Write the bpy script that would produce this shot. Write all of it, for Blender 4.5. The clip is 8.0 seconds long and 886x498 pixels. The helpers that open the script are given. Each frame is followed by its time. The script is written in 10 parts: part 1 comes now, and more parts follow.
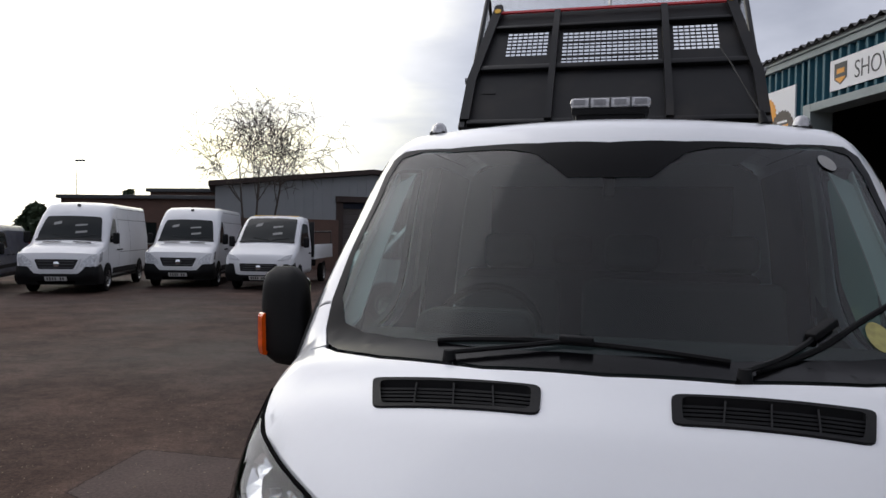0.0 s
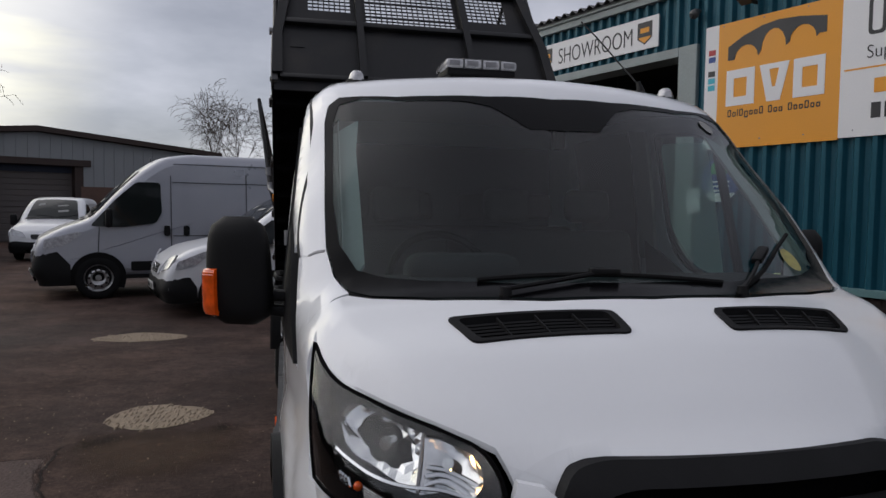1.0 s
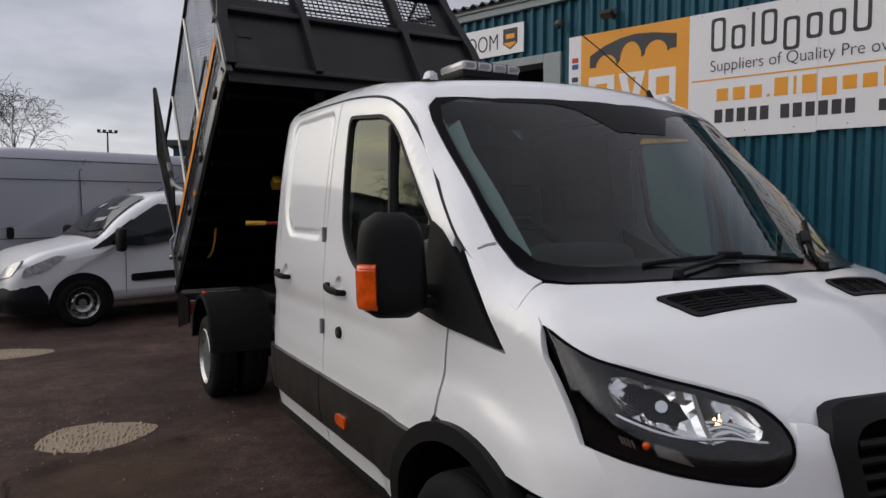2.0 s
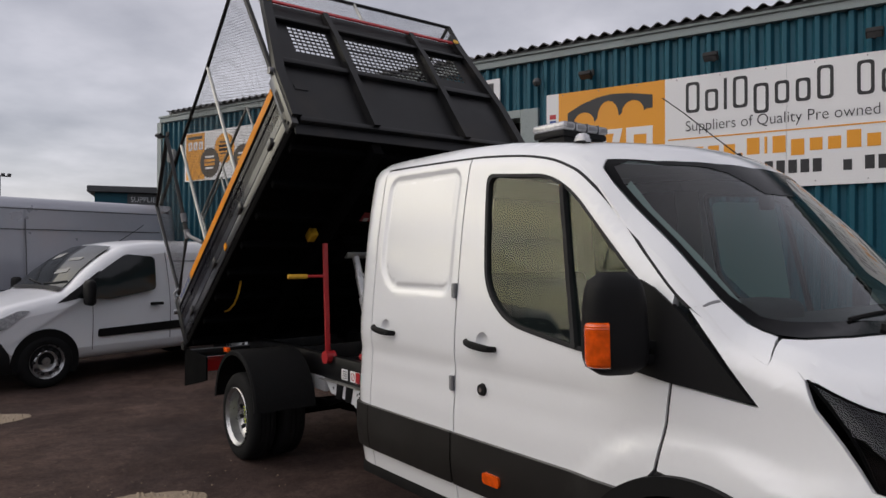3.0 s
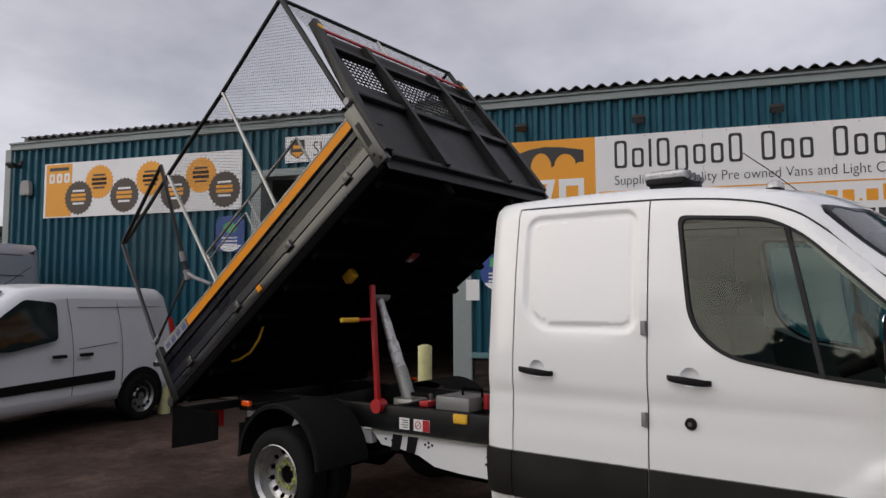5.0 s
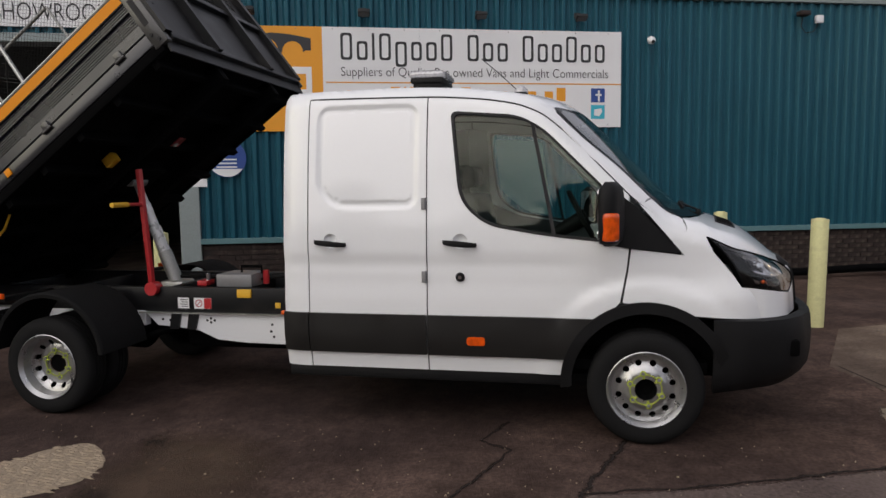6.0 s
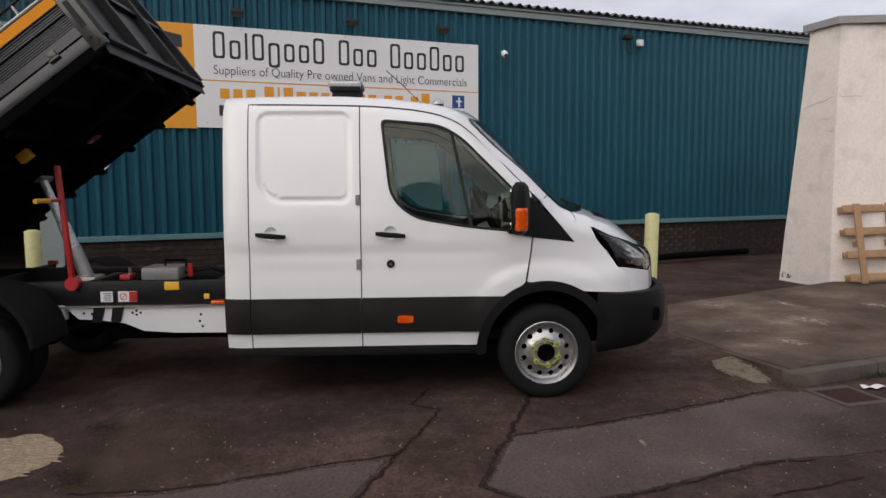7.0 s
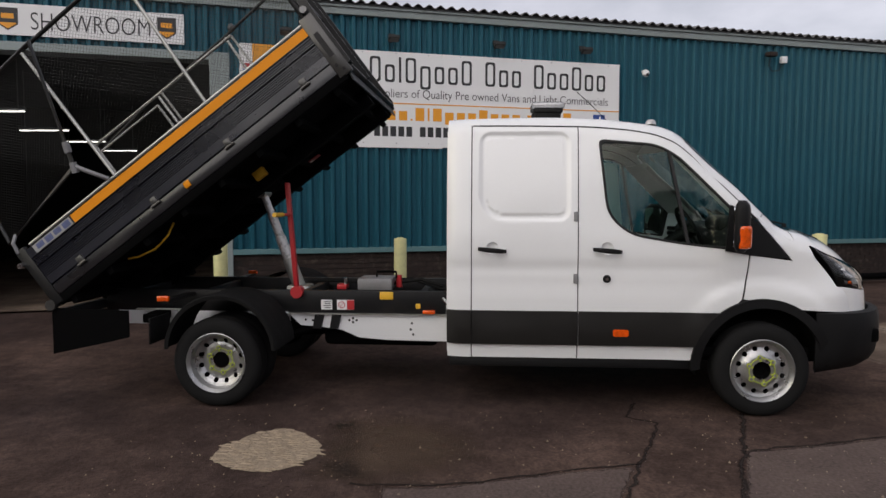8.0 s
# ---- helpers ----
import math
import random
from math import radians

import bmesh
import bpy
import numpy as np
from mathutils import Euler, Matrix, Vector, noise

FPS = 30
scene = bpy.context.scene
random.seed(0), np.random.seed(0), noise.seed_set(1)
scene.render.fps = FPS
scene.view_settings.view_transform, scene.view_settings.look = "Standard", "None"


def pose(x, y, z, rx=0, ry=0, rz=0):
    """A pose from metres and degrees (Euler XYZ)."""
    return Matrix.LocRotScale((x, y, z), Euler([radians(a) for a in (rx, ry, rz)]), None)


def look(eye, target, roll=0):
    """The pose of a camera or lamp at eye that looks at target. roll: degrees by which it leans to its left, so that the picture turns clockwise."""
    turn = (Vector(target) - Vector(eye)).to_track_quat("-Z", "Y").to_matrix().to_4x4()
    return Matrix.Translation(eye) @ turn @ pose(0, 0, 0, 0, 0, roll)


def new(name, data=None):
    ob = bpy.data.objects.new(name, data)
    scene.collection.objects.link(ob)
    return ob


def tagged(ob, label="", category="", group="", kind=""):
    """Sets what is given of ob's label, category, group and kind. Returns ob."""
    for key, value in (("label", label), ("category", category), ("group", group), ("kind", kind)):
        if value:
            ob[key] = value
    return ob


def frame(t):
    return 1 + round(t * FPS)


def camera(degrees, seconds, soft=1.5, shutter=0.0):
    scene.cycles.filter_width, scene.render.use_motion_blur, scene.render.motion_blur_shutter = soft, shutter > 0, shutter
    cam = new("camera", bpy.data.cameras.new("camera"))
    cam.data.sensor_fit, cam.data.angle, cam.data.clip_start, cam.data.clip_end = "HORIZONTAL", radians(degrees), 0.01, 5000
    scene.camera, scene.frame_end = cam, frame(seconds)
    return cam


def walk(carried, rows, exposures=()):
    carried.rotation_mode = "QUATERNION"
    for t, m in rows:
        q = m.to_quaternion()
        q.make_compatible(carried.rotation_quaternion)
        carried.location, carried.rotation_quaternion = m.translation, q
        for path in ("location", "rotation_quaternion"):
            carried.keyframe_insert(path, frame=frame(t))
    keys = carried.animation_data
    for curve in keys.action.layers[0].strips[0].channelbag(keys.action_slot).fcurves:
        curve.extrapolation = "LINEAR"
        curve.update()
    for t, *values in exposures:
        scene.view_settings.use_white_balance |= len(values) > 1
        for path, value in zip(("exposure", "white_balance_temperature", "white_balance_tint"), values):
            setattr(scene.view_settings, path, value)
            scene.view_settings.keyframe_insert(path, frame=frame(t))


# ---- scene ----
from mathutils.bvhtree import BVHTree

cam = camera(64.8, 8.0)
PATH = [
    (0, (0.018, -2.153, 1.636), (-0.437, -0.206, 1.6), 1.0),
    (0.1, (-0.074, -2.164, 1.623), (-0.47, -0.204, 1.586), 0.96),
    (0.2, (-0.167, -2.175, 1.61), (-0.472, -0.198, 1.578), 0.92),
    (0.3, (-0.261, -2.183, 1.598), (-0.478, -0.195, 1.565), 0.88),
    (0.4, (-0.355, -2.189, 1.588), (-0.5, -0.195, 1.538), 0.84),
    (0.5, (-0.45, -2.192, 1.579), (-0.511, -0.195, 1.51), 0.8),
    (0.6, (-0.547, -2.192, 1.572), (-0.525, -0.195, 1.483), 0.8),
    (0.7, (-0.646, -2.193, 1.566), (-0.525, -0.199, 1.469), 0.8),
    (0.8, (-0.749, -2.193, 1.561), (-0.521, -0.209, 1.46), 0.8),
    (0.9, (-0.858, -2.193, 1.554), (-0.511, -0.226, 1.443), 0.8),
    (1, (-0.973, -2.193, 1.547), (-0.53, -0.246, 1.435), 0.8),
    (1.2, (-1.219, -2.153, 1.534), (-0.617, -0.249, 1.412), 0.6),
    (2.3, (-2.418, -1.781, 1.539), (-1.361, -0.087, 1.436), 0.1),
    (2.4, (-2.511, -1.717, 1.55), (-1.435, -0.034, 1.455), 0.15),
    (2.5, (-2.604, -1.651, 1.565), (-1.52, 0.027, 1.483), 0.2),
    (2.6, (-2.698, -1.589, 1.571), (-1.598, 0.079, 1.493), 0.16),
    (2.7, (-2.793, -1.531, 1.574), (-1.667, 0.121, 1.516), 0.12),
    (2.8, (-2.886, -1.474, 1.576), (-1.731, 0.158, 1.54), 0.08),
    (2.9, (-2.976, -1.416, 1.577), (-1.787, 0.192, 1.561), 0.04),
    (3, (-3.061, -1.356, 1.578), (-1.849, 0.235, 1.592), 0.0),
    (3.1, (-3.14, -1.291, 1.58), (-1.907, 0.283, 1.616), -0.08),
    (3.2, (-3.213, -1.223, 1.582), (-1.966, 0.34, 1.638), -0.16),
    (3.3, (-3.282, -1.15, 1.584), (-2.014, 0.394, 1.666), -0.24),
    (3.4, (-3.348, -1.075, 1.586), (-2.064, 0.455, 1.699), -0.32),
    (3.5, (-3.412, -0.997, 1.587), (-2.114, 0.517, 1.735), -0.4),
    (3.6, (-3.475, -0.918, 1.584), (-2.164, 0.583, 1.76), -0.4),
    (3.7, (-3.538, -0.838, 1.579), (-2.216, 0.651, 1.769), -0.4),
    (3.8, (-3.601, -0.759, 1.571), (-2.263, 0.714, 1.769), -0.4),
    (3.9, (-3.666, -0.684, 1.566), (-2.309, 0.772, 1.759), -0.4),
    (4, (-3.733, -0.613, 1.563), (-2.355, 0.822, 1.762), -0.4),
    (4.1, (-3.802, -0.547, 1.565), (-2.386, 0.852, 1.758), -0.35),
    (4.2, (-3.87, -0.483, 1.567), (-2.42, 0.879, 1.77), -0.3),
    (5.3, (-4.55, 0.166, 1.523), (-2.813, 1.157, 1.56), -0.6),
    (5.4, (-4.628, 0.193, 1.521), (-2.837, 1.081, 1.506), -0.65),
    (5.5, (-4.709, 0.216, 1.518), (-2.874, 1.01, 1.457), -0.7),
    (5.6, (-4.788, 0.24, 1.514), (-2.921, 0.949, 1.416), -0.72),
    (5.7, (-4.866, 0.266, 1.509), (-2.97, 0.89, 1.379), -0.74),
    (5.8, (-4.943, 0.295, 1.505), (-3.022, 0.831, 1.361), -0.76),
    (5.9, (-5.021, 0.328, 1.501), (-3.08, 0.785, 1.345), -0.78),
    (6, (-5.099, 0.367, 1.5), (-3.146, 0.757, 1.323), -0.8),
    (6.1, (-5.179, 0.411, 1.5), (-3.215, 0.737, 1.305), -0.74),
    (6.2, (-5.259, 0.46, 1.5), (-3.285, 0.71, 1.291), -0.68),
    (6.3, (-5.338, 0.513, 1.5), (-3.357, 0.681, 1.285), -0.62),
    (6.4, (-5.416, 0.569, 1.501), (-3.429, 0.659, 1.29), -0.56),
    (6.5, (-5.49, 0.627, 1.502), (-3.501, 0.653, 1.291), -0.5),
    (6.6, (-5.56, 0.686, 1.504), (-3.572, 0.669, 1.293), -0.48),
    (6.7, (-5.627, 0.746, 1.505), (-3.638, 0.702, 1.294), -0.46),
    (6.8, (-5.689, 0.809, 1.507), (-3.701, 0.744, 1.295), -0.44),
    (6.9, (-5.748, 0.874, 1.508), (-3.759, 0.793, 1.31), -0.42),
    (7, (-5.802, 0.943, 1.509), (-3.812, 0.853, 1.322), -0.4),
    (7.1, (-5.853, 1.016, 1.509), (-3.862, 0.932, 1.335), -0.34),
    (7.2, (-5.898, 1.094, 1.509), (-3.906, 1.024, 1.342), -0.28),
    (7.3, (-5.937, 1.176, 1.509), (-3.944, 1.12, 1.349), -0.22),
    (7.4, (-5.967, 1.265, 1.508), (-3.973, 1.231, 1.353), -0.16),
    (7.5, (-5.988, 1.359, 1.508), (-3.994, 1.351, 1.355), -0.1),
    (7.6, (-6.001, 1.459, 1.507), (-4.007, 1.477, 1.355), -0.08),
    (7.7, (-6.008, 1.565, 1.507), (-4.014, 1.61, 1.36), -0.06),
    (7.8, (-6.012, 1.674, 1.506), (-4.018, 1.751, 1.37), -0.04),
    (7.9, (-6.014, 1.786, 1.505), (-4.021, 1.897, 1.371), -0.02),
    (8, (-6.014, 1.899, 1.504), (-4.024, 2.043, 1.37), -0.0),
]
RISE = Vector((0, 0, 0.022))
walk(cam, [(t, look(Vector(eye) + RISE, Vector(target) + RISE, roll)) for t, eye, target, roll in PATH], [(0, -0.08, 6150, 12), (0.5, -0.25, 6150, 12), (1, -0.35, 6200, 12), (2.3, -0.05, 6450, 13), (3.5, -0.06, 6500, 13), (4.2, -0.1, 6500, 13), (5.5, -0.02, 6500, 13), (6.5, 0.0, 6500, 13), (8, 0.0, 6500, 13)])

# ---- light ----
SUN_AZ, SUN_EL = radians(64), radians(36)
sun_way = Vector((-math.sin(SUN_AZ) * math.cos(SUN_EL), math.cos(SUN_AZ) * math.cos(SUN_EL), math.sin(SUN_EL)))

glow_way = Vector((-math.sin(radians(37)) * math.cos(radians(17)), math.cos(radians(37)) * math.cos(radians(17)), math.sin(radians(17))))


def make_world():
    w = bpy.data.worlds.new("overcast_sky")
    w.use_nodes = True
    nt = w.node_tree
    nt.nodes.clear()
    N, L = nt.nodes.new, nt.links.new
    out, bg = N("ShaderNodeOutputWorld"), N("ShaderNodeBackground")
    tc = N("ShaderNodeTexCoord")
    # thin bright cloud low in the west
    dot = N("ShaderNodeVectorMath")
    dot.operation = "DOT_PRODUCT"
    dot.inputs[1].default_value = glow_way
    L(tc.outputs["Generated"], dot.inputs[0])
    glow = N("ShaderNodeMapRange")
    glow.inputs[1].default_value, glow.inputs[2].default_value = 0.895, 1.0
    glow.interpolation_type = "SMOOTHSTEP"
    L(dot.outputs["Value"], glow.inputs[0])
    # clouds stretched towards the horizon
    sep = N("ShaderNodeSeparateXYZ")
    L(tc.outputs["Generated"], sep.inputs[0])
    up = N("ShaderNodeMath")
    up.operation = "ADD"
    up.inputs[1].default_value = 0.22
    mx = N("ShaderNodeMath")
    mx.operation = "MAXIMUM"
    mx.inputs[1].default_value = 0.0
    L(sep.outputs[2], mx.inputs[0])
    L(mx.outputs[0], up.inputs[0])
    div = N("ShaderNodeVectorMath")
    div.operation = "DIVIDE"
    L(tc.outputs["Generated"], div.inputs[0])
    com = N("ShaderNodeCombineXYZ")
    for k in range(3):
        L(up.outputs[0], com.inputs[k])
    L(com.outputs[0], div.inputs[1])
    no = N("ShaderNodeTexNoise")
    no.inputs["Scale"].default_value, no.inputs["Detail"].default_value, no.inputs["Roughness"].default_value = 1.5, 6, 0.52
    L(div.outputs[0], no.inputs["Vector"])
    ramp = N("ShaderNodeValToRGB")
    e = ramp.color_ramp.elements
    e[0].position, e[0].color = 0.33, (0.33, 0.322, 0.342, 1)
    e[1].position, e[1].color = 0.66, (0.64, 0.62, 0.645, 1)
    m = e.new(0.5)
    m.color = (0.475, 0.463, 0.482, 1)
    L(no.outputs["Fac"], ramp.inputs[0])
    # veil of clear sky behind
    sky = N("ShaderNodeTexSky")
    sky.sky_type, sky.sun_disc = "NISHITA", False
    sky.sun_elevation, sky.sun_rotation = SUN_EL, -SUN_AZ
    sk = N("ShaderNodeMix")
    sk.data_type = "RGBA"
    sk.blend_type = "ADD"
    sk.inputs["Factor"].default_value = 0.03
    L(ramp.outputs[0], sk.inputs["A"])
    L(sky.outputs[0], sk.inputs["B"])
    mix = N("ShaderNodeMix")
    mix.data_type = "RGBA"
    L(glow.outputs[0], mix.inputs["Factor"])
    L(sk.outputs["Result"], mix.inputs["A"])
    # streaks of thicker cloud across the bright part
    st = N("ShaderNodeVectorMath")
    st.operation = "MULTIPLY"
    st.inputs[1].default_value = (2.2, 2.2, 15.0)
    L(tc.outputs["Generated"], st.inputs[0])
    sn = N("ShaderNodeTexNoise")
    sn.inputs["Scale"].default_value, sn.inputs["Detail"].default_value, sn.inputs["Roughness"].default_value = 1.3, 5, 0.55
    L(st.outputs[0], sn.inputs["Vector"])
    sr = N("ShaderNodeValToRGB")
    g = sr.color_ramp.elements
    g[0].position, g[0].color = 0.36, (0.56, 0.54, 0.47, 1)
    g[1].position, g[1].color = 0.6, (1.0, 0.93, 0.62, 1)
    L(sn.outputs["Fac"], sr.inputs[0])
    sv = N("ShaderNodeVectorMath")
    sv.operation = "SCALE"
    sv.inputs["Scale"].default_value = 2.1
    L(sr.outputs[0], sv.inputs[0])
    L(sv.outputs[0], mix.inputs["B"])
    # the cloud is thinner round the hidden sun
    dot2 = N("ShaderNodeVectorMath")
    dot2.operation = "DOT_PRODUCT"
    dot2.inputs[1].default_value = sun_way
    L(tc.outputs["Generated"], dot2.inputs[0])
    broad = N("ShaderNodeMapRange")
    broad.interpolation_type = "SMOOTHSTEP"
    broad.inputs[1].default_value, broad.inputs[2].default_value, broad.inputs[4].default_value = 0.48, 1.0, 0.66
    L(dot2.outputs["Value"], broad.inputs[0])
    bw = N("ShaderNodeVectorMath")
    bw.operation = "SCALE"
    bw.inputs[0].default_value = (1.04, 0.99, 0.91)
    L(broad.outputs[0], bw.inputs["Scale"])
    lit = N("ShaderNodeVectorMath")
    lit.operation = "ADD"
    L(mix.outputs["Result"], lit.inputs[0])
    L(bw.outputs[0], lit.inputs[1])
    # an overcast sky is brightest overhead
    zen = N("ShaderNodeMapRange")
    zen.inputs[1].default_value, zen.inputs[2].default_value, zen.inputs[3].default_value, zen.inputs[4].default_value = 0.30, 0.95, 1.0, 1.14
    L(mx.outputs[0], zen.inputs[0])
    bright = N("ShaderNodeVectorMath")
    bright.operation = "SCALE"
    L(lit.outputs[0], bright.inputs[0])
    L(zen.outputs[0], bright.inputs["Scale"])
    L(bright.outputs[0], bg.inputs[0])
    bg.inputs[1].default_value = 1.0
    L(bg.outputs[0], out.inputs[0])
    scene.world = w


make_world()
sun = new("sun", bpy.data.lights.new("sun", "SUN"))
sun.data.energy, sun.data.angle, sun.data.color = 0.62, radians(70), (1.0, 0.95, 0.89)
sun.matrix_world = look(sun_way * 40, (0, 0, 0))

# ---- materials ----


def principled(name):
    m = bpy.data.materials.new(name)
    m.use_nodes = True
    return m, m.node_tree, m.node_tree.nodes["Principled BSDF"]


def paint(name, col, rough=0.4, metal=0.0, coat=0.0, var=0.06, scale=3.0, fine=60.0, bump=0.0, rvar=0.08, dirt=0.0, spec=0.5, crough=0.06):
    """A surface with slow stains and fine grain over its colour, gloss and relief."""
    m, nt, p = principled(name)
    N, L = nt.nodes.new, nt.links.new
    tc = N("ShaderNodeTexCoord")
    a, b = N("ShaderNodeTexNoise"), N("ShaderNodeTexNoise")
    a.inputs["Scale"].default_value, a.inputs["Detail"].default_value = scale, 5
    b.inputs["Scale"].default_value, b.inputs["Detail"].default_value = fine, 3
    L(tc.outputs["Object"], a.inputs["Vector"])
    L(tc.outputs["Object"], b.inputs["Vector"])
    add = N("ShaderNodeMath")
    add.operation = "ADD"
    L(a.outputs["Fac"], add.inputs[0])
    L(b.outputs["Fac"], add.inputs[1])
    mr = N("ShaderNodeMapRange")
    mr.inputs[1].default_value, mr.inputs[2].default_value = 0.6, 1.4
    mr.inputs[3].default_value, mr.inputs[4].default_value = 1 - var, 1 + var
    L(add.outputs[0], mr.inputs[0])
    mul = N("ShaderNodeVectorMath")
    mul.operation = "SCALE"
    mul.inputs[0].default_value = col
    L(mr.outputs[0], mul.inputs["Scale"])
    colour = mul.outputs[0]
    if dirt:
        r = N("ShaderNodeMapRange")
        r.inputs[1].default_value, r.inputs[2].default_value = 0.52, 0.72
        r.inputs[4].default_value = dirt
        L(a.outputs["Fac"], r.inputs[0])
        mx = N("ShaderNodeMix")
        mx.data_type = "RGBA"
        mx.inputs["B"].default_value = (0.12, 0.10, 0.08, 1)
        L(r.outputs[0], mx.inputs["Factor"])
        L(colour, mx.inputs["A"])
        colour = mx.outputs["Result"]
    L(colour, p.inputs["Base Color"])
    rr = N("ShaderNodeMapRange")
    rr.inputs[1].default_value, rr.inputs[2].default_value = 0.3, 0.7
    rr.inputs[3].default_value, rr.inputs[4].default_value = max(0.02, rough - rvar), min(1, rough + rvar)
    L(a.outputs["Fac"], rr.inputs[0])
    L(rr.outputs[0], p.inputs["Roughness"])
    p.inputs["Metallic"].default_value = metal
    p.inputs["Coat Weight"].default_value = coat
    p.inputs["Coat Roughness"].default_value = crough
    p.inputs["Specular IOR Level"].default_value = spec
    if bump:
        bp = N("ShaderNodeBump")
        bp.inputs["Strength"].default_value, bp.inputs["Distance"].default_value = 1.0, bump
        L(b.outputs["Fac"], bp.inputs["Height"])
        L(bp.outputs[0], p.inputs["Normal"])
    return m


def thinning(m, scale=24.0, hard=0.16, lumpy=0.9):
    """Lets a layer break up and thin out where its cover runs low."""
    nt = m.node_tree
    N, L = nt.nodes.new, nt.links.new
    out = next(n for n in nt.nodes if n.type == "OUTPUT_MATERIAL")
    p = nt.nodes["Principled BSDF"]
    at, tc, no = N("ShaderNodeAttribute"), N("ShaderNodeTexCoord"), N("ShaderNodeTexNoise")
    at.attribute_name = "cover"
    no.inputs["Scale"].default_value, no.inputs["Detail"].default_value, no.inputs["Roughness"].default_value = scale, 6, 0.62
    L(tc.outputs["Object"], no.inputs["Vector"])
    k = N("ShaderNodeMath")
    k.operation = "MULTIPLY_ADD"
    k.inputs[1].default_value, k.inputs[2].default_value = lumpy, -0.5 * lumpy
    L(no.outputs["Fac"], k.inputs[0])
    ad = N("ShaderNodeMath")
    ad.operation = "ADD"
    L(at.outputs["Fac"], ad.inputs[0])
    L(k.outputs[0], ad.inputs[1])
    mr = N("ShaderNodeMapRange")
    mr.inputs[1].default_value, mr.inputs[2].default_value = 0.5 - hard, 0.5 + hard
    L(ad.outputs[0], mr.inputs[0])
    tr, mix = N("ShaderNodeBsdfTransparent"), N("ShaderNodeMixShader")
    L(mr.outputs[0], mix.inputs[0])
    L(tr.outputs[0], mix.inputs[1])
    L(p.outputs[0], mix.inputs[2])
    L(mix.outputs[0], out.inputs[0])
    return m


def glass(name, tint=(0.55, 0.62, 0.6), rough=0.0, gain=1.0, sheen=(1.0, 1.0, 1.0)):
    """A thin tinted pane: clear through the tint, mirror-like by Fresnel."""
    m = bpy.data.materials.new(name)
    m.use_nodes = True
    nt = m.node_tree
    nt.nodes.clear()
    N, L = nt.nodes.new, nt.links.new
    out, mix = N("ShaderNodeOutputMaterial"), N("ShaderNodeMixShader")
    tr, gl, lw = N("ShaderNodeBsdfTransparent"), N("ShaderNodeBsdfGlossy"), N("ShaderNodeLayerWeight")
    tr.inputs[0].default_value = (*tint, 1)
    gl.inputs["Roughness"].default_value = rough
    gl.inputs["Color"].default_value = (*sheen, 1)
    lw.inputs["Blend"].default_value = 0.5
    pw = N("ShaderNodeMath")
    pw.operation = "POWER"
    pw.inputs[1].default_value = 4.2
    L(lw.outputs["Facing"], pw.inputs[0])
    mu = N("ShaderNodeMath")
    mu.operation = "MULTIPLY_ADD"
    mu.use_clamp = True
    mu.inputs[1].default_value, mu.inputs[2].default_value = 0.92, 0.07 * gain
    L(pw.outputs[0], mu.inputs[0])
    L(mu.outputs[0], mix.inputs[0])
    L(tr.outputs[0], mix.inputs[1])
    L(gl.outputs[0], mix.inputs[2])
    L(mix.outputs[0], out.inputs[0])
    return m


def film_mat():
    """A pale green film on glass: half clear, half diffusing."""
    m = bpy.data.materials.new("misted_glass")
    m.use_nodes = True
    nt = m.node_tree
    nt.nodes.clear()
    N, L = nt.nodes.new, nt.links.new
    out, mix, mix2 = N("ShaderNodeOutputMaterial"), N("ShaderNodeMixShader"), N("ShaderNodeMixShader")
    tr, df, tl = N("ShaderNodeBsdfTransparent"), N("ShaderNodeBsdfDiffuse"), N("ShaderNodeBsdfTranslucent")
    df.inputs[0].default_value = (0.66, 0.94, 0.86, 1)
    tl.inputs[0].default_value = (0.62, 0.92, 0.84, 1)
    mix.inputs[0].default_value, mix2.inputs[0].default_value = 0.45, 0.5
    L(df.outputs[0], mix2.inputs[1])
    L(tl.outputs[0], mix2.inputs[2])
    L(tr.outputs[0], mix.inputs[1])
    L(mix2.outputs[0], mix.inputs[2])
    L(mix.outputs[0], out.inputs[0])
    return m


def lamp_light(name, col, power):
    m = bpy.data.materials.new(name)
    m.use_nodes = True
    p = m.node_tree.nodes["Principled BSDF"]
    p.inputs["Emission Color"].default_value = (*col, 1)
    p.inputs["Emission Strength"].default_value = power
    return m


def plastisol():
    """Teal coated sheeting: the sheen takes the pigment's colour."""
    m = paint("teal_cladding", (0.0110, 0.070, 0.103), 0.40, var=0.12, scale=0.8, fine=20, spec=0.36)
    m.node_tree.nodes["Principled BSDF"].inputs["Specular Tint"].default_value = (0.62, 0.93, 1.0, 1)
    return m


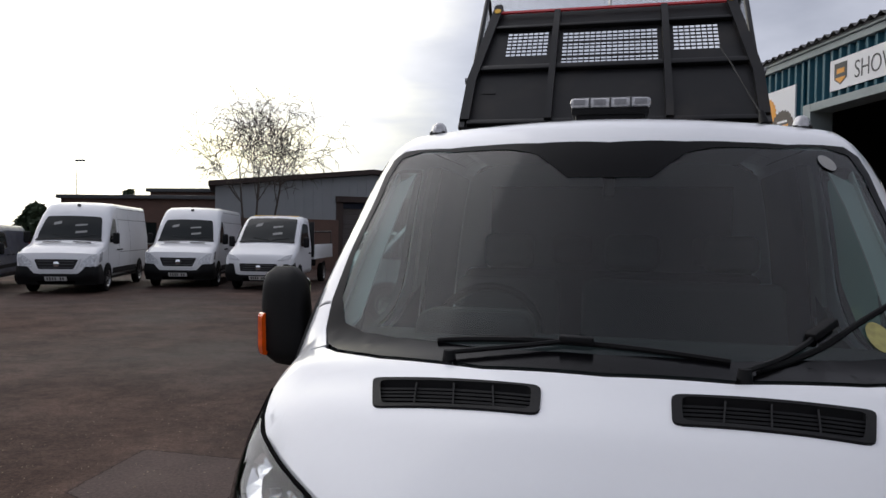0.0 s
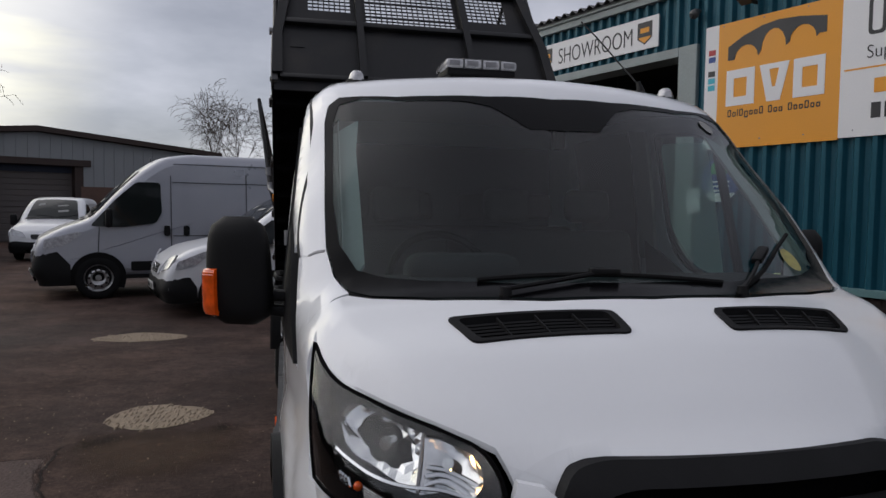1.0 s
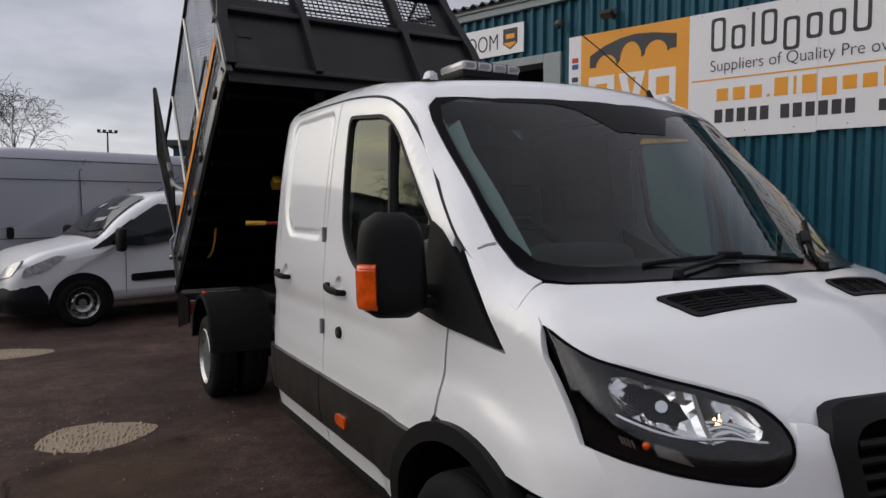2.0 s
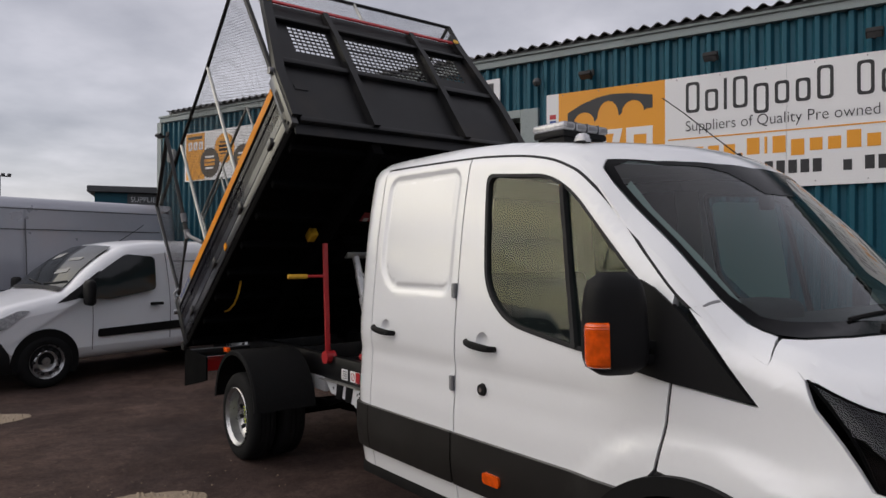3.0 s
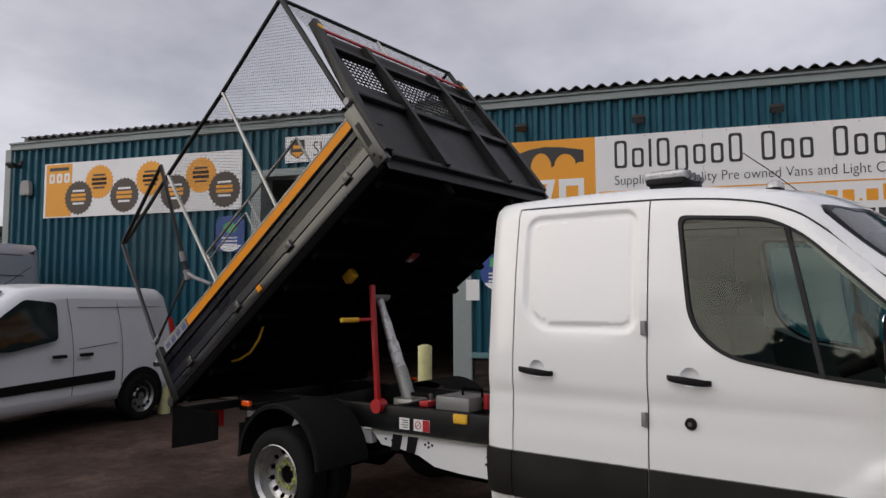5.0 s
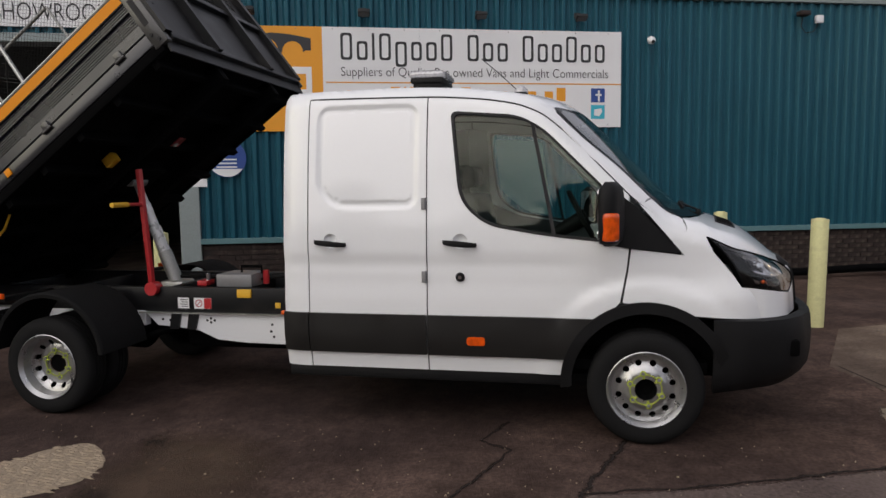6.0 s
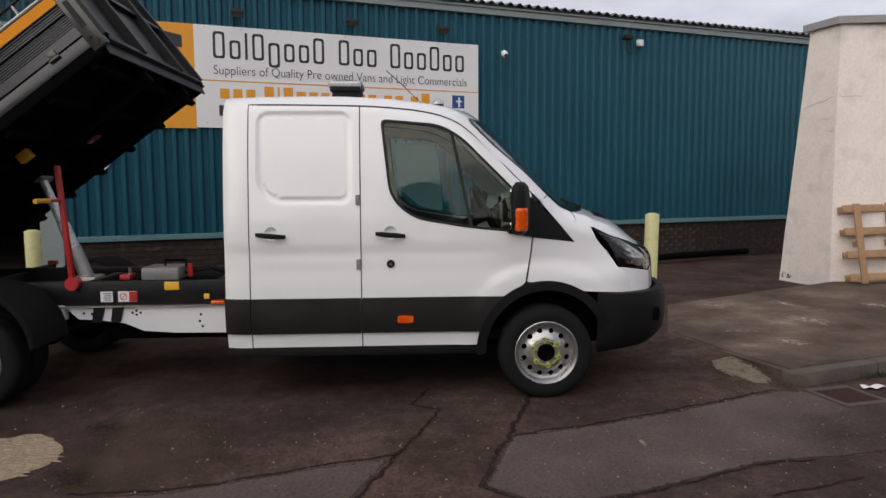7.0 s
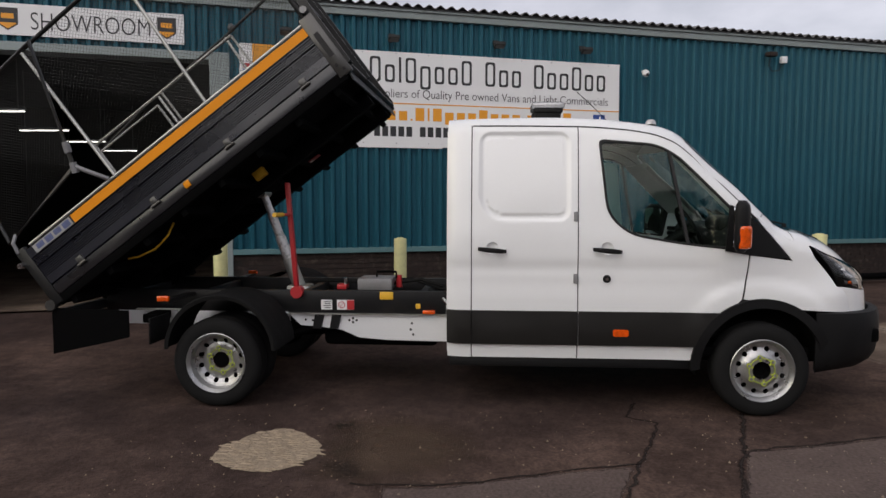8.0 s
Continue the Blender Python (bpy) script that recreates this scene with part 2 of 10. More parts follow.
def asphalt_mat():
    m, nt, p = principled("worn_asphalt")
    N, L = nt.nodes.new, nt.links.new
    tc = N("ShaderNodeTexCoord")

    def tex(scale, detail, rough=0.55):
        n = N("ShaderNodeTexNoise")
        n.inputs["Scale"].default_value, n.inputs["Detail"].default_value, n.inputs["Roughness"].default_value = scale, detail, rough
        L(tc.outputs["Object"], n.inputs["Vector"])
        return n
    big, mid, fine = tex(0.22, 6), tex(1.3, 8, 0.65), tex(75, 3)
    vor = N("ShaderNodeTexVoronoi")
    vor.inputs["Scale"].default_value = 55
    L(tc.outputs["Object"], vor.inputs["Vector"])
    r1 = N("ShaderNodeValToRGB")
    e = r1.color_ramp.elements
    e[0].position, e[0].color = 0.3, (0.028, 0.0198, 0.0180, 1)
    e[1].position, e[1].color = 0.72, (0.084, 0.0605, 0.0535, 1)
    k = e.new(0.5)
    k.color = (0.050, 0.0362, 0.0325, 1)
    L(mid.outputs["Fac"], r1.inputs[0])
    r2 = N("ShaderNodeValToRGB")
    e = r2.color_ramp.elements
    e[0].position, e[0].color = 0.35, (0.76, 0.73, 0.76, 1)
    e[1].position, e[1].color = 0.68, (1.62, 1.46, 1.28, 1)
    L(big.outputs["Fac"], r2.inputs[0])
    mul = N("ShaderNodeMix")
    mul.data_type, mul.blend_type = "RGBA", "MULTIPLY"
    mul.inputs["Factor"].default_value = 1
    L(r1.outputs[0], mul.inputs["A"])
    L(r2.outputs[0], mul.inputs["B"])
    grain = tex(38, 5, 0.7)
    lump = tex(9, 6, 0.65)
    lr = N("ShaderNodeMapRange")
    lr.inputs[1].default_value, lr.inputs[2].default_value, lr.inputs[3].default_value, lr.inputs[4].default_value = 0.32, 0.68, 0.72, 1.30
    L(lump.outputs["Fac"], lr.inputs[0])
    gl = N("ShaderNodeMath")
    gl.operation = "MULTIPLY"
    gr = N("ShaderNodeMapRange")
    gr.inputs[1].default_value, gr.inputs[2].default_value, gr.inputs[3].default_value, gr.inputs[4].default_value = 0.34, 0.66, 0.66, 1.36
    L(grain.outputs["Fac"], gr.inputs[0])
    gs = N("ShaderNodeVectorMath")
    gs.operation = "SCALE"
    L(mul.outputs["Result"], gs.inputs[0])
    L(gr.outputs[0], gl.inputs[0])
    L(lr.outputs[0], gl.inputs[1])
    L(gl.outputs[0], gs.inputs["Scale"])
    # pale stones in the binder
    st = N("ShaderNodeMapRange")
    st.inputs[1].default_value, st.inputs[2].default_value, st.inputs[3].default_value, st.inputs[4].default_value = 0.05, 0.22, 1.0, 0.0
    L(vor.outputs["Distance"], st.inputs[0])
    gate = N("ShaderNodeMapRange")
    gate.inputs[1].default_value, gate.inputs[2].default_value = 0.42, 0.7
    gate.inputs[4].default_value = 0.8
    L(mid.outputs["Fac"], gate.inputs[0])
    gm = N("ShaderNodeMath")
    gm.operation = "MULTIPLY"
    L(st.outputs[0], gm.inputs[0])
    L(gate.outputs[0], gm.inputs[1])
    mx = N("ShaderNodeMix")
    mx.data_type = "RGBA"
    mx.inputs["B"].default_value = (0.17, 0.145, 0.128, 1)
    L(gm.outputs[0], mx.inputs["Factor"])
    L(gs.outputs[0], mx.inputs["A"])
    L(mx.outputs["Result"], p.inputs["Base Color"])
    rr = N("ShaderNodeMapRange")
    rr.inputs[1].default_value, rr.inputs[2].default_value, rr.inputs[3].default_value, rr.inputs[4].default_value = 0.35, 0.7, 0.62, 0.95
    L(big.outputs["Fac"], rr.inputs[0])
    L(rr.outputs[0], p.inputs["Roughness"])
    p.inputs["Specular IOR Level"].default_value = 0.08
    ad = N("ShaderNodeMath")
    ad.operation = "ADD"
    L(fine.outputs["Fac"], ad.inputs[0])
    L(mid.outputs["Fac"], ad.inputs[1])
    bp = N("ShaderNodeBump")
    bp.inputs["Distance"].default_value = 0.009
    bp.inputs["Strength"].default_value = 0.7
    L(ad.outputs[0], bp.inputs["Height"])
    L(bp.outputs[0], p.inputs["Normal"])
    return m


def stained_slab():
    """Brown-stained concrete with pale worn blotches."""
    m, nt, p = principled("stained_concrete")
    N, L = nt.nodes.new, nt.links.new
    tc = N("ShaderNodeTexCoord")
    a, c = N("ShaderNodeTexNoise"), N("ShaderNodeTexNoise")
    a.inputs["Scale"].default_value, a.inputs["Detail"].default_value, a.inputs["Roughness"].default_value = 0.9, 9, 0.66
    c.inputs["Scale"].default_value, c.inputs["Detail"].default_value, c.inputs["Roughness"].default_value = 34, 5, 0.7
    L(tc.outputs["Object"], a.inputs["Vector"])
    L(tc.outputs["Object"], c.inputs["Vector"])
    r = N("ShaderNodeValToRGB")
    e = r.color_ramp.elements
    e[0].position, e[0].color = 0.33, (0.044, 0.031, 0.023, 1)
    e[1].position, e[1].color = 0.72, (0.38, 0.31, 0.245, 1)
    for q, k in ((0.45, (0.098, 0.070, 0.052, 1)), (0.56, (0.148, 0.110, 0.082, 1)), (0.63, (0.20, 0.152, 0.114, 1))):
        e.new(q).color = k
    L(a.outputs["Fac"], r.inputs[0])
    g = N("ShaderNodeMapRange")
    g.inputs[1].default_value, g.inputs[2].default_value, g.inputs[3].default_value, g.inputs[4].default_value = 0.3, 0.7, 0.7, 1.3
    L(c.outputs["Fac"], g.inputs[0])
    s = N("ShaderNodeVectorMath")
    s.operation = "SCALE"
    L(r.outputs[0], s.inputs[0])
    L(g.outputs[0], s.inputs["Scale"])
    L(s.outputs[0], p.inputs["Base Color"])
    p.inputs["Roughness"].default_value = 0.9
    p.inputs["Specular IOR Level"].default_value = 0.2
    bp = N("ShaderNodeBump")
    bp.inputs["Distance"].default_value = 0.006
    L(c.outputs["Fac"], bp.inputs["Height"])
    L(bp.outputs[0], p.inputs["Normal"])
    return m


M = {
    "asphalt": asphalt_mat(),
    "tar": thinning(paint("old_tar_joint", (0.021, 0.0160, 0.0145), 0.9, spec=0.15, var=0.3, scale=8, bump=0.006), 42, 0.22, 1.1),
    "tarpatch": thinning(paint("newer_asphalt_patch", (0.097, 0.072, 0.064), 0.9, var=0.5, scale=2.2, fine=45, bump=0.010, dirt=0.25, spec=0.15), 16, 0.2, 0.8),
    "stain": thinning(paint("brown_silt_stain", (0.082, 0.056, 0.040), 0.95, spec=0.1, var=0.35, scale=4, fine=30, bump=0.004), 5, 0.5, 0.9),
    "wetstain": thinning(paint("dark_silt_stain", (0.046, 0.032, 0.026), 0.9, spec=0.15, var=0.3, scale=4, bump=0.004), 4, 0.5, 0.7),
    "wornfilm": thinning(paint("pale_worn_scuff", (0.33, 0.27, 0.22), 0.95, spec=0.1, var=0.3, scale=9, bump=0.003), 13, 0.25, 1.5),
    "ironframe": paint("old_iron_frame", (0.070, 0.058, 0.052), 0.8, var=0.35, scale=14, bump=0.003),
    "cobble": paint("pale_concrete_patch", (0.27, 0.212, 0.150), 0.9, var=0.35, scale=9, fine=50, bump=0.008, dirt=0.45),
    "concrete": stained_slab(),
    "oldpatch": thinning(paint("crumbled_old_patch", (0.18, 0.142, 0.102), 0.92, var=0.7, scale=16, fine=70, bump=0.014, dirt=0.7), 26, 0.12, 1.4),
    "kerb": paint("kerb_concrete", (0.085, 0.068, 0.054), 0.9, var=0.35, scale=6, bump=0.006, dirt=0.6),
    "white": paint("white_van_paint", (0.775, 0.785, 0.80), 0.30, coat=1.0, var=0.008, scale=1.2, rvar=0.0),
    "white2": paint("white_van_paint_dull", (0.70, 0.71, 0.73), 0.33, coat=0.5, var=0.02, scale=2, rvar=0.05, dirt=0.06),
    "silver": paint("silver_van_paint", (0.36, 0.37, 0.41), 0.35, metal=0.35, coat=0.6, var=0.04),
    "blue": paint("blue_van_paint", (0.006, 0.014, 0.045), 0.35, coat=0.15, var=0.05),
    "plastic": paint("black_moulded_plastic", (0.006, 0.006, 0.0065), 0.6, spec=0.2, var=0.12, scale=6, fine=300, bump=0.0004),
    "moulding": paint("side_moulding_plastic", (0.012, 0.0115, 0.011), 0.40, spec=0.45, var=0.12, scale=6, fine=300, bump=0.0003),
    "frit": paint("black_glazed_band", (0.0025, 0.0025, 0.003), 0.15, spec=0.08, var=0.05, rvar=0.0),
    "crumb": thinning(paint("crumbled_asphalt", (0.022, 0.0170, 0.0152), 0.95, spec=0.1, var=0.5, scale=30, bump=0.012), 38, 0.12, 1.7),
    "rubber": paint("tyre_rubber", (0.0095, 0.0095, 0.0098), 0.85, spec=0.15, var=0.2, scale=9, fine=120, bump=0.001),
    "seam": paint("dark_seam", (0.012, 0.012, 0.013), 0.8, var=0.1),
    # underbody black; below the tipper floor it also holds shade
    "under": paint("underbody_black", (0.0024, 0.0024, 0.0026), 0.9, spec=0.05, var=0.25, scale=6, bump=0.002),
    "liner": paint("wheel_arch_liner", (0.009, 0.009, 0.0092), 0.8, spec=0.1, var=0.2, scale=8, bump=0.002),
    "rim": paint("silver_steel_rim", (0.42, 0.42, 0.42), 0.32, metal=0.85, var=0.08, scale=14, dirt=0.12),
    "chrome": paint("bright_chrome", (0.80, 0.81, 0.82), 0.12, metal=1.0, var=0.03),
    "steel": paint("galvanised_steel", (0.42, 0.42, 0.40), 0.45, metal=0.75, var=0.18, scale=10, fine=80),
    "tipper": paint("black_tipper_paint", (0.0055, 0.0057, 0.0066), 0.46, spec=0.30, coat=0.0, var=0.2, scale=3, dirt=0.12),
    "drop": paint("navy_black_dropside", (0.0060, 0.0068, 0.0140), 0.30, metal=0.0, spec=0.4, coat=0.55, crough=0.12, var=0.15, scale=3),
    "siderail": paint("worn_dark_side_rail", (0.012, 0.0118, 0.0145), 0.32, spec=0.45, coat=0.4, crough=0.12, var=0.25, scale=4, dirt=0.04),
    "rusthub": paint("rusted_hub", (0.075, 0.034, 0.022), 0.8, var=0.3, scale=20),
    "yellow": paint("amber_reflective_tape", (0.72, 0.255, 0.004), 0.5, spec=0.2, var=0.08, fine=200),
    "faded": paint("faded_yellow_sticker", (0.34, 0.31, 0.10), 0.5, var=0.2, scale=60),
    "navy": paint("dark_navy_paint", (0.010, 0.016, 0.040), 0.6, var=0.2, scale=2),
    "weed": paint("weed_green", (0.035, 0.06, 0.018), 0.8, var=0.3, scale=20),
    "brickb": paint("brown_brick", (0.034, 0.022, 0.018), 0.92, var=0.4, scale=11, bump=0.004, dirt=0.5),
    "headlamp": paint("headlamp_glass", (0.50, 0.51, 0.53), 0.15, metal=0.15, coat=0.7, var=0.5, scale=18),
    "postgrey": paint("dark_steel_post", (0.030, 0.029, 0.028), 0.35, var=0.2, spec=0.5, coat=0.4, crough=0.15),
    "darkred": paint("dull_red_label", (0.16, 0.015, 0.018), 0.6, var=0.2, scale=20),
    "umber": paint("umber_ink", (0.045, 0.028, 0.02), 0.5, var=0.1),
    "ramsteel": paint("bright_ram_steel", (0.66, 0.66, 0.66), 0.30, metal=0.35, var=0.05, scale=20),
    "meshgrey": paint("dull_steel_mesh", (0.034, 0.034, 0.033), 0.6, var=0.15, metal=0.2),
    "trimgreen": paint("pale_cabin_trim", (0.46, 0.48, 0.45), 0.8, var=0.06, scale=8),
    "yellowp": paint("yellow_paint", (0.72, 0.42, 0.03), 0.5, var=0.12, dirt=0.2),
    "red": paint("red_paint", (0.42, 0.02, 0.025), 0.42, var=0.1, dirt=0.1),
    "orange": paint("amber_lens", (0.72, 0.088, 0.003), 0.15, coat=0.6, var=0.3, scale=45, fine=25),
    "redlens": paint("red_lens", (0.5, 0.02, 0.02), 0.2, coat=0.6, var=0.1),
    "lime": paint("lime_nut_marker", (0.42, 0.50, 0.05), 0.5, var=0.08),
    "bollard": paint("cream_yellow_paint", (0.62, 0.60, 0.30), 0.6, var=0.12, scale=7, dirt=0.3),
    "teal": plastisol(),
    "tealp": paint("pale_teal_trim", (0.10, 0.20, 0.215), 0.5, var=0.12, scale=2, dirt=0.15),
    "fascia": paint("grey_green_fascia", (0.24, 0.28, 0.28), 0.5, var=0.14, scale=2, dirt=0.2),
    "roofsheet": paint("grey_fibre_roof", (0.11, 0.11, 0.11), 0.9, var=0.3, scale=3, bump=0.004),
    "brick": paint("dark_red_brick", (0.022, 0.013, 0.011), 0.9, var=0.45, scale=9, bump=0.004, dirt=0.4),
    "mortar": paint("grey_mortar", (0.020, 0.017, 0.015), 0.95, var=0.25, scale=12, bump=0.003),
    "render": paint("white_masonry_paint", (0.83, 0.755, 0.71), 0.85, var=0.10, scale=2.5, fine=24, bump=0.006, dirt=0.25),
    "flaked": paint("flaked_masonry_paint", (0.80, 0.73, 0.68), 0.95, var=0.15, scale=14, fine=50, bump=0.004),
    "cap": paint("grey_coping", (0.30, 0.30, 0.30), 0.9, var=0.2, scale=4),
    "wood": paint("pallet_pine", (0.36, 0.22, 0.12), 0.8, var=0.3, scale=12, fine=90, bump=0.002),
    "signw": paint("white_sign_board", (0.74, 0.74, 0.75), 0.5, var=0.03, scale=1.5, dirt=0.04),
    "signo": paint("orange_sign_board", (0.74, 0.31, 0.015), 0.5, var=0.04, scale=1.5),
    "ink": paint("black_ink", (0.02, 0.02, 0.022), 0.5, var=0.05),
    "signblue": paint("blue_ink", (0.02, 0.06, 0.25), 0.5, var=0.05),
    "labelblue": paint("faded_label_ink", (0.07, 0.09, 0.20), 0.6, var=0.3, scale=40),
    "signcyan": paint("cyan_ink", (0.04, 0.40, 0.52), 0.5, var=0.05),
    "signgreen": paint("green_ink", (0.06, 0.34, 0.13), 0.5, var=0.05),
    "grey": paint("grey_metal", (0.22, 0.22, 0.23), 0.5, var=0.12, metal=0.3),
    "dgrey": paint("dark_grey_paint", (0.055, 0.057, 0.06), 0.5, var=0.15),
    "shedgrey": paint("grey_shed_cladding", (0.24, 0.25, 0.26), 0.6, var=0.14, scale=0.7, dirt=0.2),
    "shutter": paint("grey_brown_shutter", (0.105, 0.090, 0.086), 0.7, var=0.15, scale=1.5, dirt=0.3),
    "rustsheet": paint("rusted_dark_sheet", (0.040, 0.026, 0.022), 0.8, var=0.4, scale=4),
    "shedbrick": paint("brown_shed_brick", (0.11, 0.065, 0.05), 0.9, var=0.3, scale=2, fine=30),
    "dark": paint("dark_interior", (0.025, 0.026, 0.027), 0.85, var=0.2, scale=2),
    "cloth": paint("grey_seat_cloth", (0.045, 0.046, 0.05), 0.95, var=0.2, scale=30, fine=300, bump=0.001),
    "lining": paint("pale_grey_trim", (0.30, 0.30, 0.29), 0.8, var=0.06, scale=8),
    "bark": paint("birch_bark", (0.055, 0.043, 0.035), 0.9, var=0.4, scale=8, bump=0.01),
    "leaf": paint("dark_evergreen", (0.035, 0.055, 0.025), 0.8, var=0.4, scale=2),
    "ws": glass("windscreen_glass", (0.43, 0.53, 0.53), gain=0.48),
    "pane": glass("tinted_side_glass", (0.70, 0.82, 0.77), gain=0.62, sheen=(0.98, 1.0, 0.84)),
    "lens": glass("clear_lens", (0.86, 0.87, 0.87), gain=0.7),
    "beacon": paint("smoked_beacon_lens", (0.42, 0.42, 0.43), 0.15, metal=0.3, coat=0.8, var=0.3, scale=30),
    "glassfilm": film_mat(),
    "tube": lamp_light("fluorescent_tube", (1.0, 0.97, 0.9), 2.2),
    "bulb": lamp_light("lit_filament", (1.0, 0.52, 0.16), 40.0),
    "mirror": paint("mirror_glass", (0.85, 0.87, 0.87), 0.03, metal=1.0, var=0.0, rvar=0.0),
}

# ---- building helpers ----


def part(name, bm, material, parent=None, label="", smooth=True, angle=32):
    """Links a bmesh as one mesh object, under a thing or a part."""
    me = bpy.data.meshes.new(name)
    bm.normal_update()
    bm.to_mesh(me)
    bm.free()
    me.materials.append(M[material] if isinstance(material, str) else material)
    if smooth and len(me.polygons):
        me.polygons.foreach_set("use_smooth", [True] * len(me.polygons))
        me.set_sharp_from_angle(angle=radians(angle))
    ob = new(name, me)
    if parent is not None:
        ob.parent = parent
    if label:
        tagged(ob, label)
    return ob


def thing(name, m, label, category, group="", kind=""):
    ob = new(name)
    ob.empty_display_size = 0.2
    ob.matrix_world = m
    return tagged(ob, label, category, group, kind)


def merge(bm, other):
    me = bpy.data.meshes.new("tmp")
    other.to_mesh(me)
    other.free()
    bm.from_mesh(me)
    bpy.data.meshes.remove(me)
    return bm


def box(x0, x1, y0, y1, z0, z1, bevel=0.0, bm=None, seg=2):
    b = bmesh.new()
    r = bmesh.ops.create_cube(b, size=1)
    for v in r["verts"]:
        v.co = Vector((x0 + (v.co.x + 0.5) * (x1 - x0), y0 + (v.co.y + 0.5) * (y1 - y0), z0 + (v.co.z + 0.5) * (z1 - z0)))
    if bevel:
        bmesh.ops.bevel(b, geom=b.edges[:], offset=bevel, segments=seg, affect="EDGES", profile=0.5)
    return merge(bm, b) if bm else b


def turned(b, m):
    bmesh.ops.transform(b, matrix=m, verts=b.verts[:])
    return b


def rod(p0, p1, r0, r1=None, seg=12, bm=None):
    """A capped rod from p0 to p1."""
    r1 = r0 if r1 is None else r1
    b = bmesh.new()
    p0, p1 = Vector(p0), Vector(p1)
    d = p1 - p0
    bmesh.ops.create_cone(b, cap_ends=True, segments=seg, radius1=r0, radius2=r1, depth=d.length)
    turned(b, Matrix.Translation((p0 + p1) / 2) @ d.to_track_quat("Z", "Y").to_matrix().to_4x4())
    return merge(bm, b) if bm else b


def pipe(pts, r, seg=8, bm=None, closed=False):
    """A round tube along points."""
    b = bmesh.new()
    pts = [Vector(p) for p in pts]
    n = len(pts)
    rings = []
    up = None
    for i, p in enumerate(pts):
        a = pts[(i - 1) % n] if (i or closed) else p
        c = pts[(i + 1) % n] if (i < n - 1 or closed) else p
        d = (c - a).normalized()
        if up is None:
            up = Vector((0, 0, 1)) if abs(d.z) < 0.9 else Vector((1, 0, 0))
        s = d.cross(up).normalized()
        up = s.cross(d).normalized()
        rings.append([b.verts.new(p + r * (math.cos(q) * s + math.sin(q) * up)) for q in (2 * math.pi * k / seg for k in range(seg))])
    m = n if closed else n - 1
    for i in range(m):
        A, B = rings[i], rings[(i + 1) % n]
        for k in range(seg):
            b.faces.new((A[k], A[(k + 1) % seg], B[(k + 1) % seg], B[k]))
    if not closed:
        b.faces.new(rings[0][::-1])
        b.faces.new(rings[-1])
    return merge(bm, b) if bm else b


def bar(p0, p1, w, h, bm=None, up=(0, 0, 1), bevel=0.0):
    """A square-section bar from p0 to p1: w wide, h high."""
    p0, p1 = Vector(p0), Vector(p1)
    d = (p1 - p0)
    y = d.normalized()
    x = y.cross(Vector(up)).normalized()
    z = x.cross(y)
    b = box(-w / 2, w / 2, 0, d.length, -h / 2, h / 2, bevel)
    m = Matrix((x, y, z)).transposed().to_4x4()
    m.translation = p0
    turned(b, m)
    return merge(bm, b) if bm else b


def lathe(profile, seg=32, axis="X", bm=None):
    """Turns (radius, along) points about an axis."""
    b = bmesh.new()
    rings = []
    for r, a in profile:
        ring = []
        for k in range(seg):
            q = 2 * math.pi * k / seg
            c, s = r * math.cos(q), r * math.sin(q)
            ring.append(b.verts.new((a, c, s) if axis == "X" else (c, s, a) if axis == "Z" else (c, a, s)))
        rings.append(ring)
    for A, B in zip(rings, rings[1:]):
        for k in range(seg):
            b.faces.new((A[k], A[(k + 1) % seg], B[(k + 1) % seg], B[k]))
    bmesh.ops.recalc_face_normals(b, faces=b.faces[:])
    return merge(bm, b) if bm else b


def resample(loop, step):
    out = []
    for (a, b) in zip(loop, loop[1:] + loop[:1]):
        n = max(1, int(math.hypot(b[0] - a[0], b[1] - a[1]) / step))
        out += [(a[0] + (b[0] - a[0]) * k / n, a[1] + (b[1] - a[1]) * k / n) for k in range(n)]
    return out


def rounded(loop, r, n=5):
    """Rounds the corners of a closed outline. r: one radius, or one for each corner."""
    out = []
    L = len(loop)
    for i, p in enumerate(loop):
        rad = r[i] if isinstance(r, (list, tuple)) else r
        p = Vector(p)
        a, c = Vector(loop[i - 1]) - p, Vector(loop[(i + 1) % L]) - p
        if rad <= 0:
            out.append(tuple(p))
            continue
        k = min(rad, 0.48 * a.length, 0.48 * c.length)
        A, C = p + a.normalized() * k, p + c.normalized() * k
        for j in range(n + 1):
            t = j / n
            q = (1 - t) ** 2 * A + 2 * t * (1 - t) * p + t * t * C
            out.append(tuple(q))
    return out


